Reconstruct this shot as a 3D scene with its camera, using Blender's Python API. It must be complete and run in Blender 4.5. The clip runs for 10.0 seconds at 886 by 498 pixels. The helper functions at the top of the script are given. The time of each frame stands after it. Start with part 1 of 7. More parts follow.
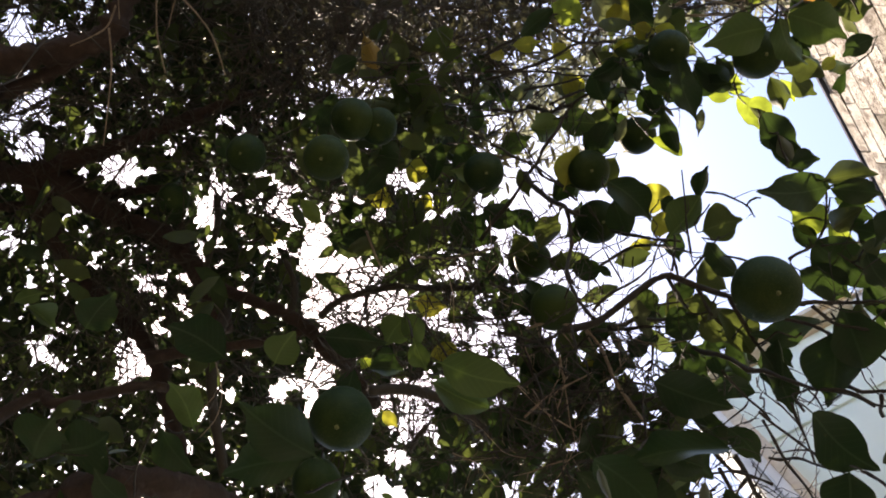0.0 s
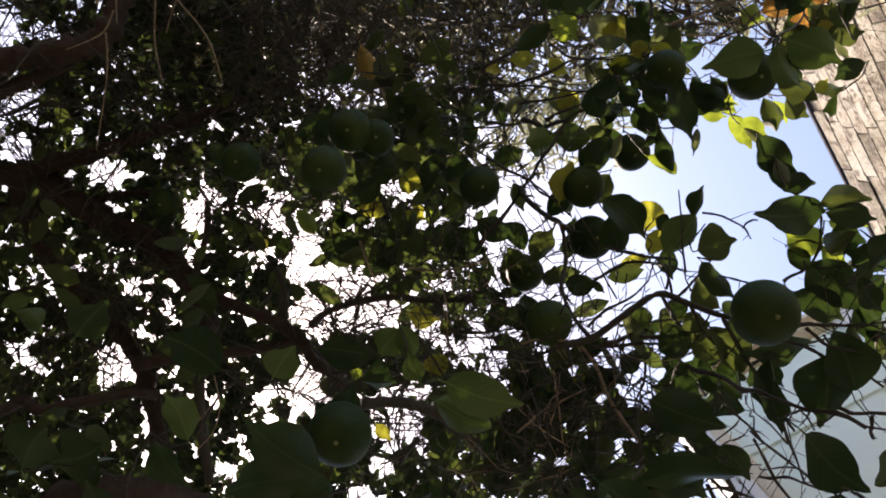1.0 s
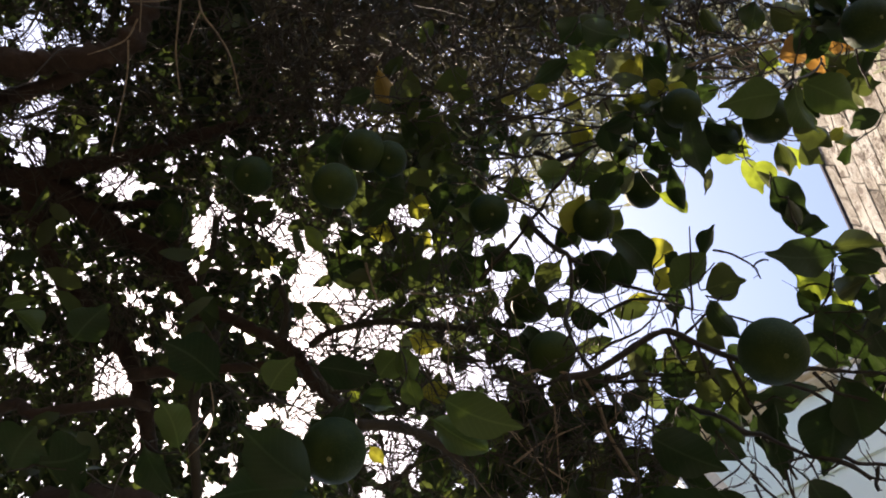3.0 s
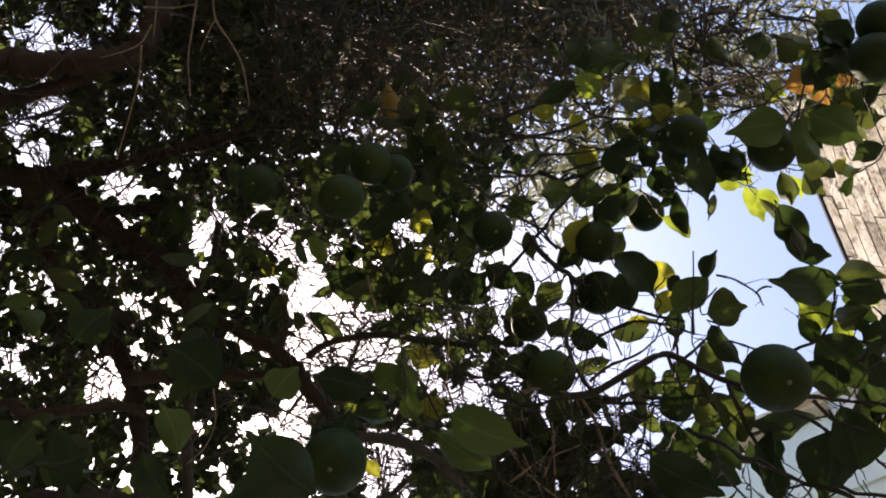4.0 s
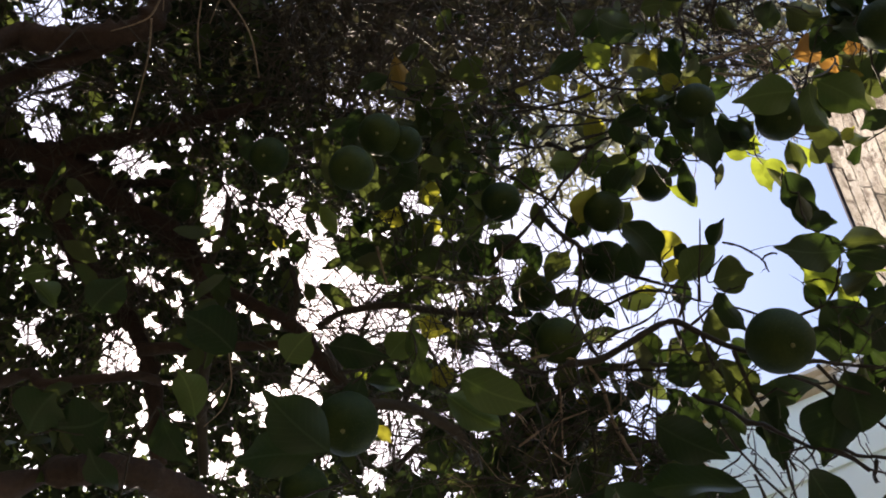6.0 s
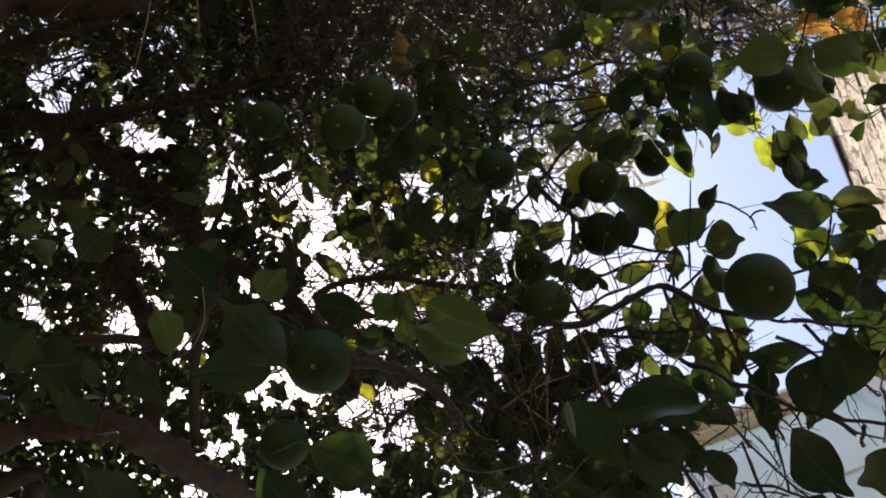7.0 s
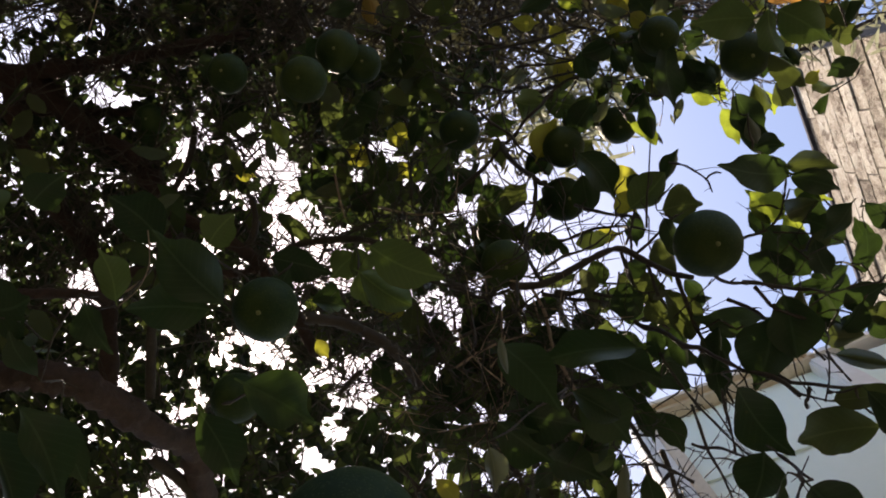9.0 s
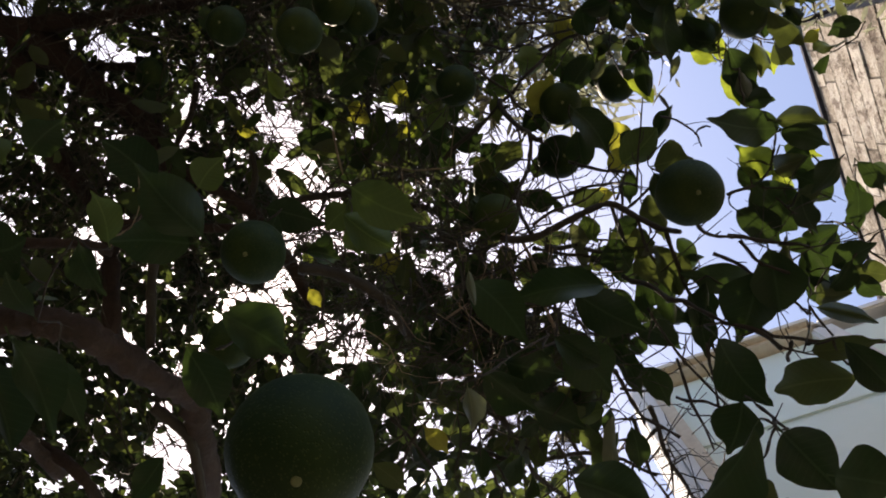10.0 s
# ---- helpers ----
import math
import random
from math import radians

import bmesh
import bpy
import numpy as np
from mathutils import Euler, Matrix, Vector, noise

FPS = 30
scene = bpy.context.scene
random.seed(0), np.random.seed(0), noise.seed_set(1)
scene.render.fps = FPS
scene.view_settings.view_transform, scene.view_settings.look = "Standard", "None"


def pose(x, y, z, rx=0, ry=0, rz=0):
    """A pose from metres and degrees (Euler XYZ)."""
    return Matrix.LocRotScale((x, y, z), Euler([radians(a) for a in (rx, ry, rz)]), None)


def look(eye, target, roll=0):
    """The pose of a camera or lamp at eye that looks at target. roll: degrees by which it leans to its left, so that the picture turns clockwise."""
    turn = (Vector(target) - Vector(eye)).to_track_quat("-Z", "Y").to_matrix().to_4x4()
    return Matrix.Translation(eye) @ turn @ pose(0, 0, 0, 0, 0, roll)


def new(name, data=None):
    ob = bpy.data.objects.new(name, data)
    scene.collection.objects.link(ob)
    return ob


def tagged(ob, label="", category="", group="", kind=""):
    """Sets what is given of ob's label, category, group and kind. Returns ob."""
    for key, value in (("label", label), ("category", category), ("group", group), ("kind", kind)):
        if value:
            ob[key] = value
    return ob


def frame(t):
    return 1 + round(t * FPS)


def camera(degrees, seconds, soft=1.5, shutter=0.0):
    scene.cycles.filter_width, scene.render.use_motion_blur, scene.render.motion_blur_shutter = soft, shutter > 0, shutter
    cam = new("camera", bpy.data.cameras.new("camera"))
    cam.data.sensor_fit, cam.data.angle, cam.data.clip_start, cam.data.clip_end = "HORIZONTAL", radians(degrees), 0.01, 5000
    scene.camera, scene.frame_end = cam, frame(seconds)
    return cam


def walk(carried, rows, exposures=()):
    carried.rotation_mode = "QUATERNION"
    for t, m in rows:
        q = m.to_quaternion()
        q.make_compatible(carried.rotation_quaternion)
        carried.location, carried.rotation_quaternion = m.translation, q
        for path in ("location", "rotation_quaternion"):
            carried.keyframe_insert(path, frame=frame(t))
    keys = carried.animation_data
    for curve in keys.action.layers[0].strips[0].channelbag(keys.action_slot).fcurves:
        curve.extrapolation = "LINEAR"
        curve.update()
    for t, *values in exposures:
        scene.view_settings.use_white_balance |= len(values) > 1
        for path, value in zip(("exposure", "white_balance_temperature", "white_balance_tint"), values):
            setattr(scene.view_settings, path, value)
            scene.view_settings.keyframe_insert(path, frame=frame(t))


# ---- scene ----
cam = camera(60.7, 10.0, soft=1.9)
PATH = [
    (0, (0.02, 0.028, 1.487), (0.001, 0.356, 3.459), 2.7),
    (0.5, (0.005, 0.031, 1.487), (0.029, 0.358, 3.46), -3.9),
    (1, (-0.004, 0.015, 1.488), (0.027, 0.329, 3.463), -5.0),
    (1.5, (-0.006, 0.003, 1.491), (0.019, 0.308, 3.467), -2.9),
    (2, (-0.01, 0.012, 1.491), (0.01, 0.296, 3.471), -1.1),
    (2.5, (-0.005, 0.026, 1.494), (0.014, 0.29, 3.476), -0.4),
    (3.8, (-0.014, 0.04, 1.489), (-0.006, 0.205, 3.482), 2.7),
    (4, (-0.021, 0.038, 1.488), (0.004, 0.214, 3.48), -1.9),
    (4.5, (-0.024, 0.034, 1.484), (-0.006, 0.221, 3.475), -0.0),
    (5, (-0.04, 0.035, 1.481), (-0.037, 0.244, 3.47), 4.6),
    (5.5, (-0.033, 0.041, 1.478), (-0.024, 0.263, 3.466), 3.3),
    (5.7, (-0.03, 0.039, 1.473), (-0.018, 0.28, 3.458), 2.7),
    (6.8, (0.024, 0.106, 1.472), (-0.006, 0.341, 3.458), 14.7),
    (7, (0.036, 0.121, 1.472), (-0.008, 0.339, 3.46), 18.7),
    (7.5, (0.044, 0.142, 1.475), (0.005, 0.375, 3.461), 17.3),
    (8, (0.045, 0.144, 1.476), (0.027, 0.402, 3.459), 12.0),
    (8.5, (0.051, 0.143, 1.472), (0.06, 0.416, 3.454), 6.7),
    (9, (0.07, 0.149, 1.477), (0.092, 0.414, 3.459), 4.2),
    (9.5, (0.102, 0.148, 1.479), (0.105, 0.434, 3.458), 8.1),
    (10, (0.103, 0.168, 1.462), (0.11, 0.516, 3.432), 8.7),
]
EXPOSURE = [(0.0, 2.22, 8000, 18), (0.5, 2.02, 8000, 18), (1.5, 1.86, 8000, 18), (5.0, 1.85, 8000, 18), (7.5, 1.79, 8000, 18), (10.0, 1.50, 8000, 18)]
walk(cam, [(t, look(eye, target, roll)) for t, eye, target, roll in PATH], EXPOSURE)

# ---- sky, sun ----
SUN_DIR = Vector((-0.242, 0.267, 0.933)).normalized()
world = bpy.data.worlds.new("sky")
scene.world = world
world.use_nodes = True
wn = world.node_tree
sky = wn.nodes.new("ShaderNodeTexSky")
sky.sky_type = 'NISHITA'
sky.sun_disc = False
sky.sun_elevation = math.asin(SUN_DIR.z)
sky.sun_rotation = math.atan2(SUN_DIR.x, SUN_DIR.y)
sky.dust_density = 1.4
sky.ozone_density = 5.0
sky.altitude = 50
wn.links.new(sky.outputs[0], wn.nodes["Background"].inputs[0])
wn.nodes["Background"].inputs[1].default_value = 0.115
sun = new("sun", bpy.data.lights.new("sun", 'SUN'))
sun.data.energy = 4.0
sun.data.angle = radians(0.53)
sun.data.color = (1.0, 0.95, 0.86)
sun.rotation_mode = 'QUATERNION'
sun.rotation_quaternion = SUN_DIR.to_track_quat('Z', 'Y')


# ---- materials ----
class Nodes:
    """A short way to write node trees."""

    def __init__(self, name):
        self.mat = bpy.data.materials.new(name)
        self.mat.use_nodes = True
        self.nt = self.mat.node_tree
        self.bsdf = self.nt.nodes["Principled BSDF"]
        self.out = self.nt.nodes["Material Output"]

    def node(self, kind, **inputs):
        n = self.nt.nodes.new(kind)
        for key, value in inputs.items():
            key = key.replace("_", " ")
            if isinstance(value, bpy.types.NodeSocket):
                self.nt.links.new(value, n.inputs[key])
            else:
                n.inputs[key].default_value = value
        return n

    def link(self, a, b):
        self.nt.links.new(a, b)

    def noise(self, scale, detail=4.0, vec=None, rough=0.55):
        n = self.node("ShaderNodeTexNoise", Scale=scale, Detail=detail, Roughness=rough)
        if vec is not None:
            self.link(vec, n.inputs["Vector"])
        return n.outputs["Fac"]

    def ramp(self, fac, *stops):
        n = self.nt.nodes.new("ShaderNodeValToRGB")
        self.link(fac, n.inputs[0])
        el = n.color_ramp.elements
        while len(el) < len(stops):
            el.new(0.5)
        for e, (p, c) in zip(el, stops):
            e.position = p
            e.color = (*c, 1) if len(c) == 3 else c
        return n.outputs[0]

    def mix(self, fac, a, b, mode='MIX'):
        n = self.nt.nodes.new("ShaderNodeMix")
        n.data_type = 'RGBA'
        n.blend_type = mode
        for sock, v in ((n.inputs[0], fac), (n.inputs[6], a), (n.inputs[7], b)):
            if isinstance(v, bpy.types.NodeSocket):
                self.link(v, sock)
            else:
                sock.default_value = v if not isinstance(v, tuple) else (*v, 1)
        return n.outputs[2]

    def math(self, op, a, b=0.0):
        n = self.nt.nodes.new("ShaderNodeMath")
        n.operation = op
        for sock, v in zip(n.inputs, (a, b)):
            if isinstance(v, bpy.types.NodeSocket):
                self.link(v, sock)
            else:
                sock.default_value = v
        return n.outputs[0]

    def bump(self, height, strength, distance=0.002):
        n = self.node("ShaderNodeBump", Height=height, Strength=strength, Distance=distance)
        self.link(n.outputs[0], self.bsdf.inputs["Normal"])
        return n.outputs[0]

    def coord(self, what="Object"):
        return self.nt.nodes.new("ShaderNodeTexCoord").outputs[what]

    def separate(self, vec):
        n = self.nt.nodes.new("ShaderNodeSeparateXYZ")
        self.link(vec, n.inputs[0])
        return n.outputs


def leaf_material(name, dark, light, glow, island=False, thin=0.42, rough=0.38, veins=True, shine=0.35):
    """A leaf: glossy upper skin over a blade that lets light through."""
    m = Nodes(name)
    if island:
        rnd = m.nt.nodes.new("ShaderNodeNewGeometry").outputs["Random Per Island"]
    else:
        rnd = m.nt.nodes.new("ShaderNodeObjectInfo").outputs["Random"]
    geo = m.nt.nodes.new("ShaderNodeNewGeometry").outputs["Position"]
    patch = m.noise(38.0, 5.0, geo)
    fac = m.math('ADD', m.math('MULTIPLY', rnd, 0.75), m.math('MULTIPLY', m.math('SUBTRACT', patch, 0.5), 1.1))
    col = m.ramp(fac, (0.0, dark), (0.9, light))
    spots = m.ramp(m.noise(190.0, 3.0, geo), (0.66, (0, 0, 0)), (0.75, (1, 1, 1)))
    col = m.mix(m.math('MULTIPLY', spots, 0.35), col, (0.07, 0.055, 0.02))
    tr = m.mix(m.ramp(patch, (0.35, (0, 0, 0)), (0.65, (0.85, 0.85, 0.85))), glow, tuple(c * 0.4 for c in glow))
    if veins:
        u, v, _ = m.separate(m.nt.nodes.new("ShaderNodeUVMap").outputs[0])
        side = m.math('ABSOLUTE', m.math('SUBTRACT', v, 0.5))
        rib = m.math('LESS_THAN', side, 0.022)
        wave = m.math('SINE', m.math('MULTIPLY', m.math('SUBTRACT', u, m.math('MULTIPLY', side, 0.55)), 62.0))
        fine = m.ramp(wave, (0.80, (0, 0, 0)), (1.0, (1, 1, 1)))
        line = m.math('MAXIMUM', m.math('MULTIPLY', rib, 0.20), m.math('MULTIPLY', fine, 0.07))
        col = m.mix(line, col, tuple(min(1, c * 2.2 + 0.03) for c in light))
        tr = m.mix(m.math('MULTIPLY', line, 0.6), tr, tuple(c * 0.5 for c in glow))
        h = m.math('ADD', m.math('MULTIPLY', line, -1.0), m.math('MULTIPLY', patch, 0.8))
        nrm = m.bump(h, 0.35, 0.0012)
    m.link(col, m.bsdf.inputs["Base Color"])
    m.bsdf.inputs["Roughness"].default_value = rough
    m.bsdf.inputs["Specular IOR Level"].default_value = shine
    t = m.node("ShaderNodeBsdfTranslucent", Color=tr)
    mixer = m.nt.nodes.new("ShaderNodeMixShader")
    mixer.inputs[0].default_value = thin
    m.link(m.bsdf.outputs[0], mixer.inputs[1])
    m.link(t.outputs[0], mixer.inputs[2])
    m.link(mixer.outputs[0], m.out.inputs[0])
    return m.mat


def bark_material(name, dark, light, scale, rough=0.85, bump=0.6):
    m = Nodes(name)
    vec = m.coord("Object")
    big = m.noise(scale, 5.0, vec)
    fine = m.noise(scale * 7, 6.0, vec)
    fac = m.math('ADD', m.math('MULTIPLY', big, 0.6), m.math('MULTIPLY', fine, 0.5))
    col = m.ramp(fac, (0.35, dark), (0.75, light))
    lich = m.ramp(m.noise(scale * 2.3, 3.0, vec), (0.62, (0, 0, 0)), (0.70, (1, 1, 1)))
    col = m.mix(m.math('MULTIPLY', lich, 0.4), col, tuple(c * 1.25 + 0.02 for c in light))
    m.link(col, m.bsdf.inputs["Base Color"])
    m.bsdf.inputs["Roughness"].default_value = rough
    ridge = m.noise(scale * 1.6, 8.0, vec, 0.7)
    m.bump(m.math('ADD', fac, m.math('MULTIPLY', ridge, 1.2)), bump, 0.007)
    return m.mat


# leaf greens and yellows: sun and shade on leaves put into their colours
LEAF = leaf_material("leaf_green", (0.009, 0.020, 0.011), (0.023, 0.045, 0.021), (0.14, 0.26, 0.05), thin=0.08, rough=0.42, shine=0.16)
LEAF_LIGHT = leaf_material("leaf_young_sunlit", (0.045, 0.075, 0.020), (0.085, 0.120, 0.032), (0.42, 0.54, 0.06), thin=0.34)
LEAF_YELLOW = leaf_material("leaf_yellow", (0.13, 0.125, 0.022), (0.27, 0.25, 0.045), (0.52, 0.53, 0.06), thin=0.34)
LEAF_MID = leaf_material("leaf_mid_green", (0.040, 0.075, 0.024), (0.075, 0.125, 0.038), (0.22, 0.36, 0.06), thin=0.06, rough=0.45, shine=0.22)
# the one hanging tan leaf; sun on it is put into this tone
LEAF_TAN = leaf_material("leaf_dry_tan_lit", (0.20, 0.13, 0.032), (0.34, 0.235, 0.06), (0.5, 0.36, 0.08), thin=0.25, rough=0.6)
LEAF_OLIVE = leaf_material("leaf_olive_green", (0.026, 0.040, 0.016), (0.055, 0.070, 0.026), (0.22, 0.29, 0.06), thin=0.14, rough=0.45, shine=0.2)
LEAF_RUST = leaf_material("leaf_withered", (0.20, 0.085, 0.02), (0.38, 0.18, 0.04), (0.55, 0.29, 0.07), thin=0.36, rough=0.6)
# pale leaves; the thinnest slivers are glints painted as leaves
LEAF_PALE = leaf_material("leaf_pale_glint", (0.065, 0.080, 0.052), (0.12, 0.14, 0.10), (0.22, 0.26, 0.09), thin=0.22, rough=0.5)
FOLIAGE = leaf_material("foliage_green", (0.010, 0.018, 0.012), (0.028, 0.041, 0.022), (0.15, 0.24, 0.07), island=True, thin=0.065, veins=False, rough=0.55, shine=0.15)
LEAF_MIX = leaf_material("foliage_mixed", (0.010, 0.022, 0.012), (0.050, 0.062, 0.024), (0.24, 0.33, 0.075), island=True, thin=0.17, veins=False, rough=0.5, shine=0.18)
# one tree's narrow leaves twice, shade and sun put into the colours
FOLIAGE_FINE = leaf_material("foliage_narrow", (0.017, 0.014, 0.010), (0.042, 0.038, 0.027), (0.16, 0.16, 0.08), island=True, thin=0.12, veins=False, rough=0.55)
FOLIAGE_LIT = leaf_material("foliage_narrow_lit", (0.085, 0.092, 0.070), (0.21, 0.22, 0.18), (0.34, 0.36, 0.24), island=True, thin=0.4, veins=False, rough=0.5)
BARK = bark_material("bark_brown", (0.011, 0.006, 0.004), (0.046, 0.025, 0.017), 14.0, bump=0.9)
TWIG = bark_material("twig_bark", (0.013, 0.010, 0.007), (0.036, 0.029, 0.018), 40.0, 0.7, 0.4)
DEAD = bark_material("dead_twig_bark", (0.10, 0.075, 0.055), (0.30, 0.235, 0.17), 50.0, 0.8, 0.4)

BRUSH = bark_material("brushwood_bark", (0.016, 0.011, 0.008), (0.060, 0.042, 0.030), 50.0, 0.85, 0.4)


def rind_material():
    """Unripe citrus rind: dark green, dimpled, waxy."""
    m = Nodes("green_orange_rind")
    vec = m.coord("Object")
    rnd = m.nt.nodes.new("ShaderNodeObjectInfo").outputs["Random"]
    big = m.noise(22.0, 4.0, vec)
    fac = m.math('ADD', m.math('MULTIPLY', big, 0.9), m.math('MULTIPLY', m.math('SUBTRACT', rnd, 0.5), 0.3))
    col = m.ramp(fac, (0.25, (0.010, 0.026, 0.009)), (0.75, (0.034, 0.056, 0.014)))
    pores = m.node("ShaderNodeTexVoronoi", Scale=520.0, Vector=vec)
    dots = m.ramp(pores.outputs["Distance"], (0.10, (1, 1, 1)), (0.38, (0, 0, 0)))
    col = m.mix(m.math('MULTIPLY', dots, 0.2), col, (0.11, 0.14, 0.04))
    scar = m.ramp(m.noise(60.0, 6.0, vec), (0.70, (0, 0, 0)), (0.78, (1, 1, 1)))
    col = m.mix(m.math('MULTIPLY', scar, 0.3), col, (0.10, 0.085, 0.045))
    m.link(col, m.bsdf.inputs["Base Color"])
    m.bsdf.inputs["Roughness"].default_value = 0.58
    m.bsdf.inputs["Specular IOR Level"].default_value = 0.12
    m.bump(m.math('ADD', m.math('MULTIPLY', dots, -1.0), m.math('MULTIPLY', big, 0.5)), 0.35, 0.0008)
    return m.mat


RIND = rind_material()
m = Nodes("blossom_scar")
m.link(m.ramp(m.noise(400.0), (0.3, (0.085, 0.11, 0.035)), (0.7, (0.16, 0.17, 0.07))), m.bsdf.inputs["Base Color"])
m.bsdf.inputs["Roughness"].default_value = 0.6
SCAR = m.mat

m = Nodes("house_plaster")
vec = m.coord("Object")
stain = m.noise(1.6, 6.0, vec)
col = m.ramp(m.math('ADD', m.math('MULTIPLY', stain, 0.7), m.math('MULTIPLY', m.noise(24.0, 5.0, vec), 0.3)), (0.3, (0.76, 0.90, 0.82)), (0.7, (0.84, 0.94, 0.88)))
m.link(col, m.bsdf.inputs["Base Color"])
m.bsdf.inputs["Roughness"].default_value = 0.9
m.bump(m.noise(120.0, 4.0, vec), 0.25, 0.003)
PLASTER = m.mat

m = Nodes("cream_trim")
vec = m.coord("Object")
m.link(m.ramp(m.math('ADD', m.math('MULTIPLY', m.noise(3.0, 6.0, vec), 0.6), m.math('MULTIPLY', m.noise(40.0, 4.0, vec), 0.4)), (0.35, (0.60, 0.51, 0.38)), (0.65, (0.78, 0.70, 0.56))), m.bsdf.inputs["Base Color"])
m.bsdf.inputs["Roughness"].default_value = 0.8
m.bump(m.noise(80.0, 4.0, vec), 0.2, 0.003)
TRIM = m.mat

m = Nodes("white_trim")
vec = m.coord("Object")
m.link(m.ramp(m.noise(6.0, 6.0, vec), (0.3, (0.66, 0.65, 0.61)), (0.7, (0.82, 0.81, 0.78))), m.bsdf.inputs["Base Color"])
m.bsdf.inputs["Roughness"].default_value = 0.7
WHITE = m.mat

m = Nodes("weathered_brick")
vec = m.coord("Object")
rnd = m.nt.nodes.new("ShaderNodeObjectInfo").outputs["Random"]
geo = m.nt.nodes.new("ShaderNodeNewGeometry").outputs["Position"]
blot = m.noise(7.0, 6.0, geo, 0.68)
fine = m.noise(70.0, 6.0, geo, 0.65)
fac = m.math('ADD', m.math('MULTIPLY', blot, 0.75), m.math('ADD', m.math('MULTIPLY', fine, 0.35), m.math('MULTIPLY', m.math('SUBTRACT', rnd, 0.5), 0.22)))
col = m.ramp(fac, (0.36, (0.068, 0.052, 0.037)), (0.45, (0.205, 0.170, 0.130)), (0.58, (0.365, 0.325, 0.270)), (0.76, (0.49, 0.46, 0.405)))
stain = m.ramp(m.noise(15.0, 7.0, geo, 0.7), (0.53, (0, 0, 0)), (0.60, (1, 1, 1)))
col = m.mix(m.math('MULTIPLY', stain, 0.85), col, (0.085, 0.058, 0.040))
m.link(col, m.bsdf.inputs["Base Color"])
m.bsdf.inputs["Roughness"].default_value = 0.95
m.bump(m.math('ADD', m.math('MULTIPLY', blot, 1.2), fine), 1.0, 0.014)
STONE = m.mat

m = Nodes("dark_mortar")
m.link(m.ramp(m.noise(30.0, 5.0, m.coord("Object")), (0.3, (0.05, 0.042, 0.036)), (0.7, (0.11, 0.095, 0.08))), m.bsdf.inputs["Base Color"])
m.bsdf.inputs["Roughness"].default_value = 1.0
MORTAR = m.mat

m = Nodes("zinc_coping")
m.link(m.ramp(m.noise(18.0, 5.0, m.coord("Object")), (0.3, (0.05, 0.05, 0.065)), (0.7, (0.10, 0.10, 0.125))), m.bsdf.inputs["Base Color"])
m.bsdf.inputs["Roughness"].default_value = 0.9
m.bsdf.inputs["Specular IOR Level"].default_value = 0.1
FLASHING = m.mat

m = Nodes("trodden_earth")
vec = m.coord("Object")
fac = m.math('ADD', m.math('MULTIPLY', m.noise(0.8, 6.0, vec), 0.5), m.math('MULTIPLY', m.noise(14.0, 8.0, vec), 0.5))
m.link(m.ramp(fac, (0.3, (0.068, 0.058, 0.043)), (0.7, (0.138, 0.12, 0.094))), m.bsdf.inputs["Base Color"])
m.bsdf.inputs["Roughness"].default_value = 1.0
m.bump(fac, 0.7, 0.03)
SOIL = m.mat


# ---- builders ----
def empty(name, x, y, z):
    ob = new(name)
    ob.location = (x, y, z)
    bpy.context.view_layer.update()
    return ob


def mesh_of(name, verts, faces, material, smooth=True):
    me = bpy.data.meshes.new(name)
    me.from_pydata(verts, [], faces)
    me.materials.append(material)
    if smooth:
        me.shade_smooth()
    return me


def under(ob, parent, label=""):
    """Makes ob a part of parent and leaves it where it stands."""
    ob.parent = parent
    base = Matrix.Identity(4)
    p = parent
    while p is not None:
        base = Matrix.LocRotScale(p.location, p.rotation_euler, p.scale) @ base
        p = p.parent
    ob.matrix_parent_inverse = base.inverted()
    if label:
        ob["label"] = label
    return ob


def part(name, bm, material, parent, label="", smooth=True):
    me = bpy.data.meshes.new(name)
    bm.to_mesh(me)
    bm.free()
    me.materials.append(material)
    if smooth:
        me.shade_smooth()
    ob = new(name, me)
    return under(ob, parent, label) if parent else ob


def glide(points, steps):
    """Points on a smooth curve through the given ones."""
    p = [np.array(q, float) for q in points]
    p = [2 * p[0] - p[1]] + p + [2 * p[-1] - p[-2]]
    out = []
    for i in range(1, len(p) - 2):
        for k in range(steps):
            t = k / steps
            out.append(0.5 * (2 * p[i] + (p[i + 1] - p[i - 1]) * t + (2 * p[i - 1] - 5 * p[i] + 4 * p[i + 1] - p[i + 2]) * t * t
                              + (3 * p[i] - p[i - 1] - 3 * p[i + 1] + p[i + 2]) * t ** 3))
    out.append(p[-2])
    return np.array(out)


